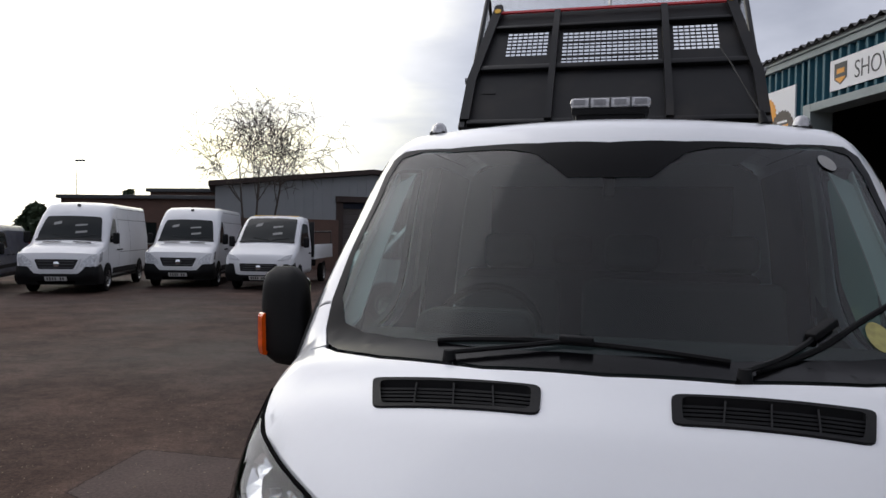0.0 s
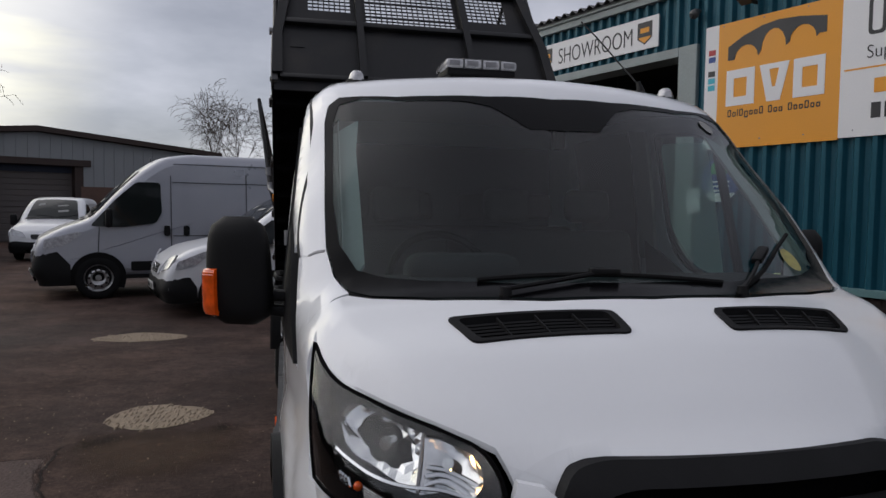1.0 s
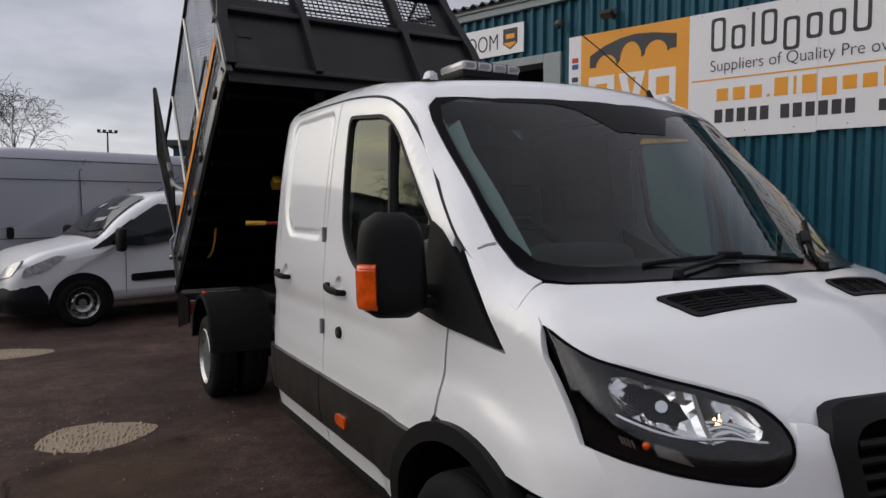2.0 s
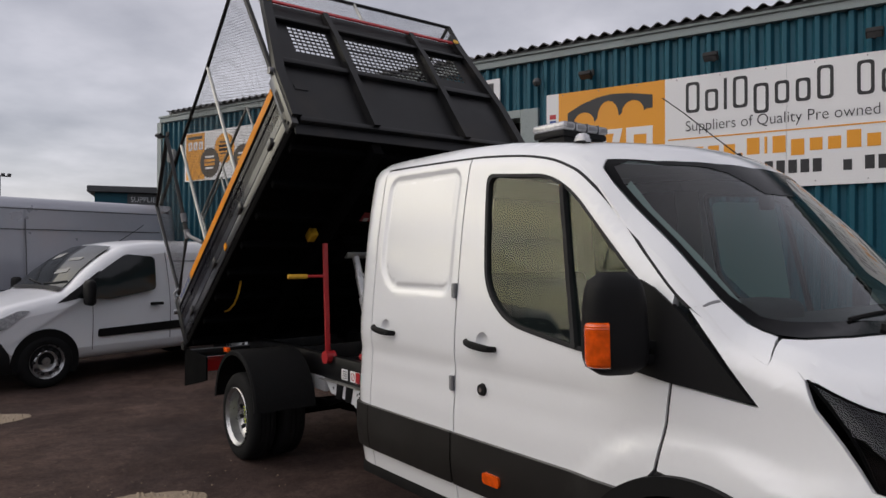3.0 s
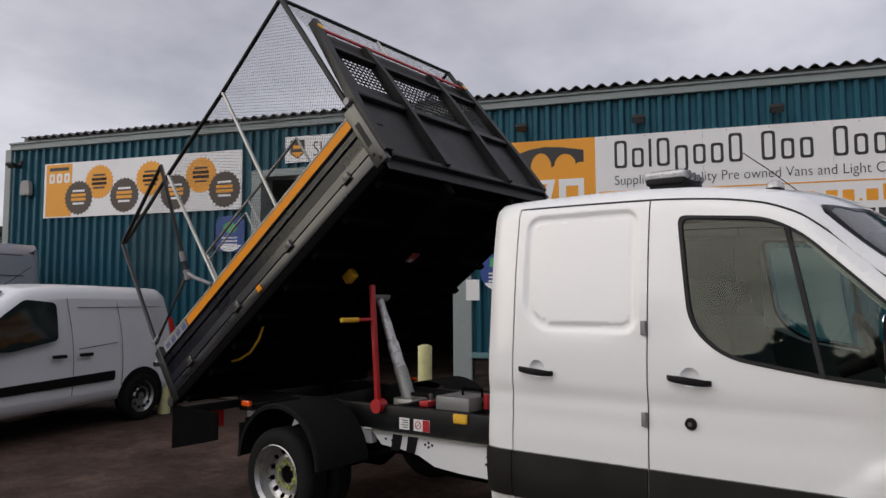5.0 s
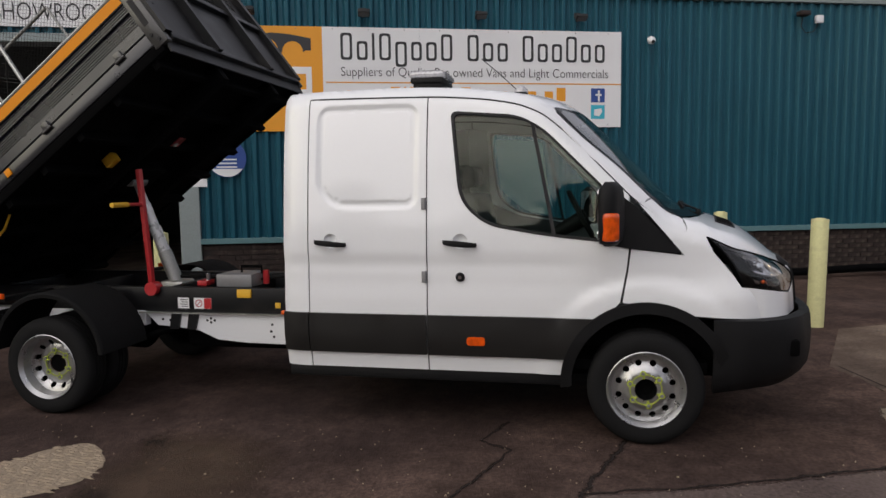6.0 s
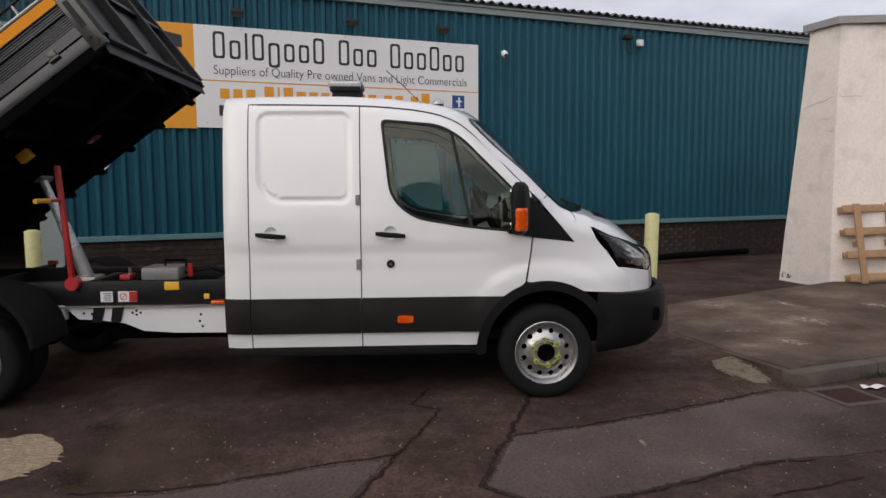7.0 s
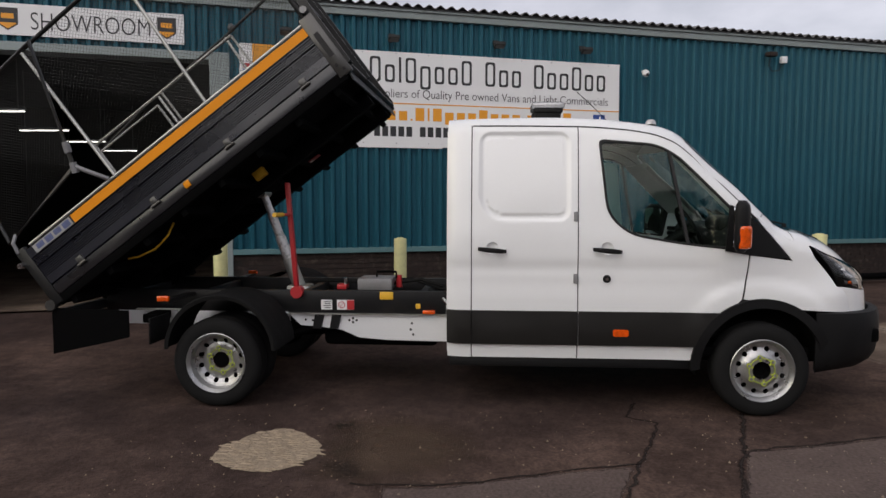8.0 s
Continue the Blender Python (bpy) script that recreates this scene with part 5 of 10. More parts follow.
def make_bonnet():
    half = [(0, -0.448), (-0.3, -0.424), (-0.60, -0.338), (-0.69, -0.296), (-0.757, -0.262), (-0.818, -0.211), *[(-roof_edge(y)[0], y) for y in (-0.227, -0.26, -0.29)], (-0.911, -0.330), (-0.901, -0.394), (-0.884, -0.448), (-0.848, -0.511), (-0.803, -0.560), (-0.760, -0.604), (-0.710, -0.650), (-0.661, -0.690), (-0.599, -0.737), (-0.55, -0.775), (-0.52, -0.832), (-0.500, -0.866), (-0.470, -0.890), (-0.435, -0.900), (-0.405, -0.876), (-0.35, -0.872), (-0.2, -0.893), (0, -0.903)]
    outline = half + [(-x, y) for x, y in half[-2:0:-1]]

    def vent(s):
        v = [(-0.582, -0.438), (-0.150, -0.503), (-0.144, -0.608), (-0.540, -0.562)]
        return rounded([(s * x, y) for x, y in v], 0.022, 3)
    holes = [vent(1), vent(-1)]
    bonnet = skin(part("bonnet", panel(outline, topm(), 0.015, holes, step=0.04, edge=0.03), "white", truck))
    for s, h in ((1, holes[0]), (-1, holes[1])):
        c = Vector((sum(p[0] for p in h) / len(h), sum(p[1] for p in h) / len(h)))
        inn = [tuple(c + (Vector(p) - c) * 0.91) for p in h]
        inn = [(x, c.y + (y - c.y) * 0.92) for x, y in inn]
        out = [tuple(c + (Vector(p) - c) * 1.02) for p in h]
        v = part("bonnet_vent", panel(out, topm(0.006), 0.03, [inn], step=0.05, edge=0.03), "plastic", bonnet, "black slatted plastic air vent")
        x0, x1 = min(p[0] for p in inn), max(p[0] for p in inn)
        for k in range(6):
            f = (k + 0.5) / 6
            bl = bmesh.new()
            q = []
            for i in range(9):
                u = i / 8
                x = x0 + (x1 - x0) * u
                ya = -0.449 + (-0.507 + 0.449) * ((abs(x) - 0.582) / (0.150 - 0.582)) - 0.012
                y = ya - 0.10 * f * 0.92
                q.append(Vector((x, y, top_z(x, y) - 0.008)))
            pipe(q, 0.0045, 4, bl)
            part("slat", bl, "plastic", v)
        for k in range(3):
            x = x0 + (x1 - x0) * (k + 1) / 4
            ya = -0.449 + (-0.507 + 0.449) * ((abs(x) - 0.582) / (0.150 - 0.582))
            part("divider", bar((x, ya - 0.008, top_z(x, ya) - 0.004), (x + 0.018 * s, ya - 0.1, top_z(x, ya - 0.1) - 0.004), 0.004, 0.010), "plastic", v)
        part("tray", panel(out, topm(-0.03), 0.005, step=0.1), "seam", v)


ARCH = [(0.485 * math.cos(radians(a)), 0.335 + 0.485 * math.sin(radians(a))) for a in range(-4, 185, 6)]


def make_sides():
    sail = [(0.232, 1.486), (0.172, 1.458), (0.06, 1.372), (-0.19, 1.105), (0.10, 1.132), (0.27, 1.160)]
    win = rounded([(1.152, 1.958), (0.74, 1.922), (0.59, 1.838), (0.19, 1.435), (0.24, 1.168), (0.55, 1.200), (0.93, 1.266), (1.092, 1.41)], [0.05, 0.13, 0.08, 0.02, 0.02, 0.15, 0.10, 0.12], 7)
    arch_door = [(y, z) for y, z in ARCH if y > 0.17 and z > 0.36][::1]
    door = [(1.289, 0.372)] + [(1.289 - 1.189 * k / 48, DRIP(1.289 - 1.189 * k / 48) - 0.005) for k in range(49)] + [(0.10, 1.135), (0.115, 1.0), (0.15, 0.82)]
    door += [(y, z) for y, z in arch_door[::-1]] + [(0.49, 0.372)]
    rear = [(1.297, 0.372), (2.054, 0.372)] + [(2.054 - 0.757 * k / 12, DRIP(2.054 - 0.757 * k / 12) - 0.005) for k in range(13)]
    wing = [(0.088, 1.128), (-0.21, 1.09), (0.045, DRIP(0.045) - 0.003), *[(y, DRIP(y) + 0.0032) for y in (0.0, -0.04, -0.08, -0.12, -0.16, -0.2, -0.2222)], *[(y, roof_edge(y)[1] + 0.002) for y in (-0.227, -0.26, -0.29)], (-0.332, 1.190), (-0.368, 1.110), (-0.402, 1.07), (-0.444, 1.02), (-0.49, 0.96), (-0.526, 0.907), (-0.60, 0.894), (-0.655, 0.722)]
    wing += [(y, z) for y, z in ARCH if y < 0.13 and z > 0.72][::-1] + [(0.135, 0.82), (0.103, 1.0)]

    def cup_at(y0):
        return y0 + 0.112, 1.172
    for s in (1, -1):
        def fix(b):
            return b if s == 1 else mirrored(b)
        fd = skin(part("front_door", fix(panel(door, side(), 0.035, [win, circle(*cup_at(0.975), 0.046, 24)], step=0.04, edge=0.03)), "white", truck, "white cab door with tinted window"))
        c = Vector((0.72, 1.58))
        small = [tuple(c + (Vector(p) - c) * 0.953) for p in win]
        part("window_seal", fix(panel(win, side(0.003), 0.03, [small], step=0.08, edge=0.04)), "seam", fd, "black rubber window seal")
        pane = part("window_pane", fix(panel(small, side(-0.012), 0.0, step=0.08, edge=0.05)), "pane", fd, "tinted side glass")
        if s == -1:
            # pale green half-clear sheet over part of this window
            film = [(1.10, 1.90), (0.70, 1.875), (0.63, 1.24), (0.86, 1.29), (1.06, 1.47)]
            fm = part("misted_film", fix(panel(rounded(film, 0.05, 4), side(-0.02), 0.0, step=0.1)), "glassfilm", fd, "pale green half-clear film on the inner face of the glass")
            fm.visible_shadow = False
        pane.visible_shadow = False
        part("window_divider", fix(bar((-(side_x(0.64, 1.86) - 0.004), 0.655, 1.862), (-(side_x(0.52, 1.2) - 0.004), 0.525, 1.205), 0.02, 0.035, up=(1, 0, 0))), "seam", fd)
        part("sail_panel", fix(panel(sail, side(0.011), 0.025, step=0.04)), "plastic", truck, "black triangular mirror mounting panel")
        rd = skin(part("rear_door", fix(panel(rear, side(), 0.03, [circle(*cup_at(1.795), 0.046, 24)], step=0.018, edge=0.018)), "white", truck, "white rear cab door with pressed blank window"))
        skin(part("wing", fix(panel(wing, side(), 0.02, step=0.035, edge=0.025)), "white", truck))
        # shut lines
        gap = bmesh.new()
        for y0, y1, za, zb in ((1.283, 1.302, 0.37, 2.048), (2.050, 2.064, 0.37, 2.058)):
            panel([(y0, za), (y1, za), (y1, zb), (y0, zb)], side(-0.010), 0.01, step=0.06, bm=gap)
        ys = [0.05 + 2.0 * k / 34 for k in range(35)]
        panel([(y, DRIP(y) - 0.009) for y in ys] + [(y, DRIP(y) + 0.008) for y in ys[::-1]], side(-0.009), 0.01, step=0.05, bm=gap)
        panel([(0.085, 1.13), (0.103, 1.13), (0.155, 0.80), (0.125, 0.80)], side(-0.010), 0.01, step=0.06, bm=gap)
        ys = [0.05 + 0.025 * k for k in range(79)]
        panel([(y, DRIP(y) - 0.0065) for y in ys] + [(y, DRIP(y) + 0.0045) for y in ys[::-1]], side(0.0012), 0.004, step=0.05, bm=gap)
        part("shut_line", fix(gap), "seam", truck)
        w0, z0 = roof_edge(0.005)
        foot = panel([(-0.874, -0.029), (-0.872, -0.024), (-w0, 0.010), (-w0, 0.005)], topm(0.0008), 0.003, step=0.02)
        panel([(0.005, z0), (0.010, z0), (0.050, DRIP(0.045) + 0.004), (0.044, DRIP(0.045) + 0.004)], side(0.0008), 0.003, step=0.02, bm=foot)
        part("pillar_seam", fix(foot), "grey", truck)
        # mouldings
        for nm, y0, y1, par in (("door_moulding", 1.298, 2.054, rd), ("post_moulding", 2.060, 2.238, truck)):
            part(nm, fix(panel(rounded([(y0, 0.474), (y1, 0.474), (y1, 0.722), (y0, 0.722)], 0.008, 2), side(0.022), 0.03, step=0.06)), "moulding", par, "ribbed black side moulding")
        am = [(1.287, 0.474), (1.287, 0.722), (0.30, 0.722)] + [(y, z) for y, z in ARCH if 0.472 < z < 0.72 and y > 0][::-1] + [(0.462, 0.474)]
        part("door_moulding", fix(panel(am, side(0.022), 0.03, step=0.06)), "moulding", fd, "ribbed black side moulding")
        part("side_marker", fix(panel(rounded([(0.935, 0.545), (1.045, 0.545), (1.045, 0.597), (0.935, 0.597)], 0.018, 4), side(0.034), 0.02, step=0.05)), "orange", fd, "amber side marker lamp")
        # handles
        for par, y0 in ((fd, 0.975), (rd, 1.795)):
            cy, cz = cup_at(y0)
            cup = panel(circle(cy, cz, 0.0465, 24), lambda y, z, d: Vector((-(side_x(y, z) - 0.026 * max(0.0, 1 - ((y - cy) ** 2 + (z - cz) ** 2) / 0.0465 ** 2) ** 0.6 - d), y, z)), 0.0, step=0.012)
            part("handle_cup", fix(cup), "white", par, "pressed round handle recess")
            h = bmesh.new()
            n = 12
            rings = []
            for i in range(n + 1):
                u = i / n
                y = y0 + 0.01 + 0.205 * u
                z = 1.15 + 0.018 * u
                w = 0.018 * (math.sin(math.pi * min(max(u, 0.05), 0.95)) ** 0.16)
                o = 0.012 + 0.038 * math.sin(math.pi * u) ** 0.35
                rings.append([h.verts.new((-(side_x(y, z) + o + 0.010 * math.cos(q)), y, z + w * math.sin(q))) for q in (2 * math.pi * k / 8 for k in range(8))])
            for A, Q in zip(rings, rings[1:]):
                for k in range(8):
                    h.faces.new((A[k], A[(k + 1) % 8], Q[(k + 1) % 8], Q[k]))
            h.faces.new(rings[0])
            h.faces.new(rings[-1])
            bmesh.ops.recalc_face_normals(h, faces=h.faces[:])
            part("door_handle", fix(h), "plastic", par, "black grab handle")
        for z in (1.40, 0.955):
            hg = box(-(side_x(1.3, z) + 0.014), -(side_x(1.3, z) - 0.005), 1.297, 1.325, z - 0.035, z + 0.035, 0.004)
            rod((-(side_x(1.3, z) + 0.010), 1.303, z - 0.036), (-(side_x(1.3, z) + 0.010), 1.303, z + 0.036), 0.009, seg=8, bm=hg)
            part("door_hinge", fix(hg), "grey", rd)
        lk = rod((-(side_x(1.085, 0.955) - 0.005), 1.088, 0.955), (-(side_x(1.085, 0.955) + 0.012), 1.088, 0.955), 0.030, 0.026, 20)
        part("door_lock", fix(lk), "plastic", fd, "black round deadlock")
        part("lock_barrel", fix(rod((-(side_x(1.085, 0.955) + 0.008), 1.088, 0.955), (-(side_x(1.085, 0.955) + 0.016), 1.088, 0.955), 0.011, seg=12)), "chrome", fd)
        # wheel arch flare and liner
        flare = [(0.49 * math.cos(radians(a)), 0.335 + 0.49 * math.sin(radians(a))) for a in range(-4, 172, 6)] + [(0.425 * math.cos(radians(a)), 0.335 + 0.425 * math.sin(radians(a))) for a in range(171, -5, -6)]
        part("arch_flare", fix(panel(flare, lambda y, z, d: Vector((-(side_x(max(y, -0.6), z) + 0.028 - d), y, z)), 0.05, step=0.08, edge=0.05)), "plastic", truck, "matt black wheel arch flare")
        ln = bmesh.new()
        q = [radians(a) for a in range(-9, 181, 9)]
        r0 = [ln.verts.new((-0.985, 0.455 * math.cos(a), 0.335 + 0.455 * math.sin(a))) for a in q]
        r1 = [ln.verts.new((-0.55, 0.455 * math.cos(a), 0.335 + 0.455 * math.sin(a))) for a in q]
        for i in range(len(q) - 1):
            ln.faces.new((r0[i], r0[i + 1], r1[i + 1], r1[i]))
        ln.faces.new(r1)
        bmesh.ops.recalc_face_normals(ln, faces=ln.faces[:])
        part("arch_liner", fix(ln), "liner", truck)
        # sill
        part("sill", fix(box(-0.955, -0.6, 0.47, 2.22, 0.30, 0.372, 0.012)), "plastic", truck)


def make_glass():
    half = [(0, -0.438), (-0.3, -0.414), (-0.6, -0.328), (-0.69, -0.286), (-0.755, -0.252), (-0.812, -0.195), (-0.85, -0.11), (-0.868, -0.02), (-0.866, 0.1), (-0.858, 0.25), (-0.848, 0.45), (-0.832, 0.512), (-0.792, 0.529), (-0.72, 0.50), (-0.585, 0.44), (-0.44, 0.40), (-0.25, 0.36), (0, 0.338)]
    out = half + [(-x, y) for x, y in half[-2:0:-1]]
    ih = [(0, -0.335), (-0.3, -0.315), (-0.6, -0.222), (-0.70, -0.178), (-0.785, -0.122), (-0.830, -0.035), (-0.841, 0.1), (-0.833, 0.25), (-0.821, 0.42), (-0.795, 0.492), (-0.71, 0.484), (-0.56, 0.412), (-0.42, 0.372), (-0.34, 0.35), (-0.25, 0.31), (-0.135, 0.202), (0, 0.196)]
    inn = ih + [(-x, y) for x, y in ih[-2:0:-1]]
    ws = part("windscreen", panel(out, topm(0.001), 0.0, step=0.05, edge=0.04), "ws", truck, "raked tinted windscreen")
    me = ws.data
    nl = []
    for f in me.polygons:
        for li in f.loop_indices:
            x, y, _ = me.vertices[me.loops[li].vertex_index].co
            y = max(y, -0.14 + 0.25 * x * x)
            n = Vector((-(top_raw(x + 0.01, y) - top_raw(x - 0.01, y)) / 0.02, -(top_raw(x, y + 0.01) - top_raw(x, y - 0.01)) / 0.02, 1)).normalized()
            nl.append(n if n.dot(f.normal) > 0 else -n)
    me.normals_split_custom_set(nl)
    ws.visible_shadow = False
    part("windscreen_border", panel(out, topm(0.0045), 0.0, [inn], step=0.05, edge=0.04), "frit", ws, "black ceramic edge band")
    st = panel(circle(0.708, 0.412, 0.028, 20), topm(0.008), 0.0, step=0.05)
    part("sticker", st, "lining", ws, "pale round tax sticker")
    st = panel(circle(0.694, -0.132, 0.034, 20), topm(0.008), 0.0, step=0.05)
    part("sticker", st, "faded", ws, "faded yellow round sticker")
    part("mirror_mount", box(-0.02, 0.02, 0.24, 0.30, top_z(0, 0.26) - 0.12, top_z(0, 0.26) - 0.02, 0.01), "plastic", ws)

    # wipers: an arm from its pivot to the middle of a flat blade
    def wiper(p, mid, blade0, blade1):
        def on(x, y, h):
            return Vector((x, y, top_z(x, y) + h))

        def line(a, c, h, n=10):
            return [on(a[0] + (c[0] - a[0]) * k / n, a[1] + (c[1] - a[1]) * k / n, h) for k in range(n + 1)]
        b = bmesh.new()
        pipe(line(p, mid, 0.020), 0.007, 6, b)
        rod(on(*p, -0.02), on(*p, 0.026), 0.022, 0.015, 12, b)
        w = part("wiper", b, "plastic", truck, "black wiper arm and blade")
        part("wiper_blade", pipe(line(blade0, blade1, 0.010, 16), 0.008, 6), "rubber", w)
        d = (Vector(blade1) - Vector(blade0)).normalized() * 0.045
        m = Vector(mid)
        part("blade_clip", bar(on(*(m - d), 0.020), on(*(m + d), 0.020), 0.034, 0.022, bevel=0.006), "plastic", w)
    wiper((-0.40, -0.365), (-0.075, -0.300), (-0.455, -0.268), (0.300, -0.325))
    wiper((0.32, -0.395), (0.545, -0.17), (0.36, -0.35), (0.755, -0.03))


def make_front():
    yf = curve_of([(0.0, -0.965), (0.2, -0.955), (0.43, -0.915), (0.54, -0.885), (0.63, -0.845), (0.765, -0.780), (0.868, -0.675), (0.932, -0.545), (0.975, -0.36)])

    def front(off=0.0, prof=None):
        return lambda x, z, d: Vector((x, yf(abs(x)) - off - (prof(z) if prof else 0) + d, z))
    nose_prof = curve_of([(0.70, 0.03), (0.80, 0.022), (0.9, 0.012), (0.95, 0.0), (0.985, -0.018), (1.02, -0.058)])
    # painted nose between bonnet and bumper
    lobe = [(0.895, 0.722), (0.925, 0.903), (0.89, 0.889), (0.81, 0.869), (0.70, 0.852), (0.635, 0.846), (0.590, 0.858), (0.562, 0.895), (0.550, 0.945), (0.528, 0.992), (0.475, 0.985), (0.448, 0.962), (0.41, 1.008), (0.34, 1.022)]
    fas = lobe + [(-x, z) for x, z in lobe[::-1]]
    gr = rounded([(-0.44, 0.95), (-0.40, 1.0), (-0.33, 1.017), (0.33, 1.017), (0.40, 1.0), (0.44, 0.95), (0.40, 0.76), (-0.40, 0.76)], 0.04, 4)
    part("front_panel", panel(fas, front(0.0, nose_prof), 0.02, [gr], step=0.04, edge=0.03), "white", truck)
    g = part("grille", panel([(x * 1.05, 0.872 + (z - 0.872) * 1.10) for x, z in gr], front(0.012, nose_prof), 0.04, [[(x * 0.9, 0.872 + (z - 0.872) * 0.8) for x, z in gr]], step=0.08, edge=0.05), "plastic", truck, "black slatted radiator grille")
    for k in range(4):
        z = 0.80 + 0.045 * k
        b = bmesh.new()
        pipe([Vector((x, yf(abs(x)) - 0.008, z)) for x in [-0.38 + 0.076 * i for i in range(11)]], 0.012, 6, b)
        part("grille_bar", b, "plastic", g)
    part("grille_back", panel(gr, front(-0.05), 0.01, step=0.2), "under", g)
    # bumper: plan curve swept down a profile
    plan = [Vector((-0.995, -0.37)), Vector((-0.992, -0.5)), Vector((-0.96, -0.64)), Vector((-0.89, -0.77)), Vector((-0.78, -0.875)), Vector((-0.62, -0.968)), Vector((-0.43, -1.022)), Vector((-0.2, -1.055)), Vector((0, -1.064))]
    plan += [Vector((-p.x, p.y)) for p in plan[-2::-1]]
    prof = [(0.728, -0.05), (0.722, 0.005), (0.68, 0.018), (0.60, 0.022), (0.50, 0.018), (0.42, 0.006), (0.36, -0.03), (0.31, -0.09), (0.285, -0.16)]
    b = bmesh.new()
    rows = []
    for z, o in prof:
        row = []
        for i, p in enumerate(plan):
            t = (plan[min(i + 1, len(plan) - 1)] - plan[max(i - 1, 0)]).normalized()
            nrm = Vector((t.y, -t.x))
            fade = min(1.0, max(0.0, (-p.y - 0.36) / 0.3))
            row.append(b.verts.new((p.x + nrm.x * o * fade, p.y + nrm.y * o * fade, z if fade > 0.5 else max(z, 0.30))))
        rows.append(row)
    for A, Q in zip(rows, rows[1:]):
        for i in range(len(A) - 1):
            b.faces.new((A[i], A[i + 1], Q[i + 1], Q[i]))
    bmesh.ops.recalc_face_normals(b, faces=b.faces[:])
    bmesh.ops.solidify(b, geom=b.faces[:], thickness=0.02)
    bmp = part("bumper", b, "plastic", truck, "matt black front bumper", angle=45)
    for s in (1, -1):
        part("fog_recess", box(min(s * 0.79, s * 0.88), max(s * 0.79, s * 0.88), -0.865, -0.78, 0.50, 0.60, 0.02), "under", bmp)
    # headlights: housing, lens, reflectors
    top = [Vector((x, y, top_z(x, y) - 0.005)) for x, y in ((-0.914, -0.338), (-0.896, -0.422), (-0.861, -0.497), (-0.811, -0.558), (-0.763, -0.608), (-0.713, -0.654), (-0.661, -0.696), (-0.601, -0.743))] + [Vector((-0.535, -0.812, 1.030))]
    bot = [Vector(p) for p in ((-0.922, -0.536, 0.908), (-0.900, -0.600, 0.899), (-0.873, -0.650, 0.891), (-0.838, -0.698, 0.882), (-0.797, -0.742, 0.873), (-0.749, -0.782, 0.864), (-0.693, -0.817, 0.856), (-0.636, -0.846, 0.849), (-0.565, -0.878, 0.847))]
    tops = [curve_of([(i / 8, p[k]) for i, p in enumerate(top)]) for k in range(3)]
    bots = [curve_of([(i / 8, p[k]) for i, p in enumerate(bot)]) for k in range(3)]

    def hl(u, v, out):
        """u along the lamp, v up it, out proud of the body; the inner end is rounded."""
        if u > 0.86:
            v = 0.5 + (v - 0.5) * math.sqrt(max(0.03, 1 - ((u - 0.86) / 0.14) ** 2.2))
        a = Vector([f(u) for f in tops])
        c = Vector([f(u) for f in bots])
        p = c.lerp(a, v) + Vector((0, -0.026 * math.sin(math.pi * v) * (1 - u) ** 4, 0))
        n = Vector((-0.80 + 0.58 * u, -0.30 - 0.55 * u, 0.25 * v + 0.02)).normalized()
        return p + n * (out + 0.034 * math.sin(math.pi * v) * (0.35 + 0.65 * math.sin(math.pi * min(u, 0.75) / 1.5)))

    def sheet(us, vs, out, bm=None):
        b = bm or bmesh.new()
        g = [[b.verts.new(hl(u, v, out)) for u in us] for v in vs]
        for A, Q in zip(g, g[1:]):
            for i in range(len(us) - 1):
                b.faces.new((A[i], A[i + 1], Q[i + 1], Q[i]))
        bmesh.ops.recalc_face_normals(b, faces=b.faces[:])
        return b

    def bowl(u0, u1, vlo, vhi, depth, left, right, n=20, m=12, rough=0.0):
        """A dished reflector; left and right say how round its ends are."""
        b = bmesh.new()
        g = []
        rng = random.Random(31)
        for j in range(m + 1):
            row = []
            for i in range(n + 1):
                f = i / n
                k = 1.0
                if f < left:
                    k = math.sqrt(max(0.02, 1 - (1 - f / left) ** 2))
                if f > 1 - right:
                    k = min(k, math.sqrt(max(0.02, 1 - (1 - (1 - f) / right) ** 2)))
                lo, hi = vlo(f), vhi
                v = (lo + hi) / 2 + (hi - lo) / 2 * k * (2 * j / m - 1)
                r2 = (2 * f - 1) ** 2 + (2 * j / m - 1) ** 2
                row.append(b.verts.new(hl(u0 + (u1 - u0) * f, v, -0.018 - depth * max(0, 1 - 0.6 * r2) + rng.uniform(-rough, rough))))
            g.append(row)
        for A, Q in zip(g, g[1:]):
            for i in range(n):
                b.faces.new((A[i], A[i + 1], Q[i + 1], Q[i]))
        bmesh.ops.recalc_face_normals(b, faces=b.faces[:])
        return b
    lin = lambda a, c, n: [a + (c - a) * k / (n - 1) for k in range(n)]
    for s in (1, -1):
        def fix(b):
            return b if s == 1 else mirrored(b)
        lamp = part("headlight", fix(sheet(lin(0, 1, 30), lin(0, 1, 9), -0.05)), "under", truck, "swept headlight with clear lens and black bezel")
        lens = part("lens", fix(sheet(lin(0, 1, 40), lin(0, 1, 15), 0.004)), "lens", lamp, "clear polycarbonate lens")
        lens.visible_shadow = False
        tub = bmesh.new()
        edge = [(u, 1) for u in lin(0, 1, 24)] + [(u, 0) for u in lin(1, 0, 24)] + [(0, v) for v in lin(0.1, 0.9, 9)]
        ring = [[tub.verts.new(hl(u, v, o)) for u, v in edge] for o in (0.001, -0.052)]
        for i in range(len(edge)):
            j = (i + 1) % len(edge)
            tub.faces.new((ring[0][i], ring[0][j], ring[1][j], ring[1][i]))
        part("tub", fix(tub), "under", lamp)
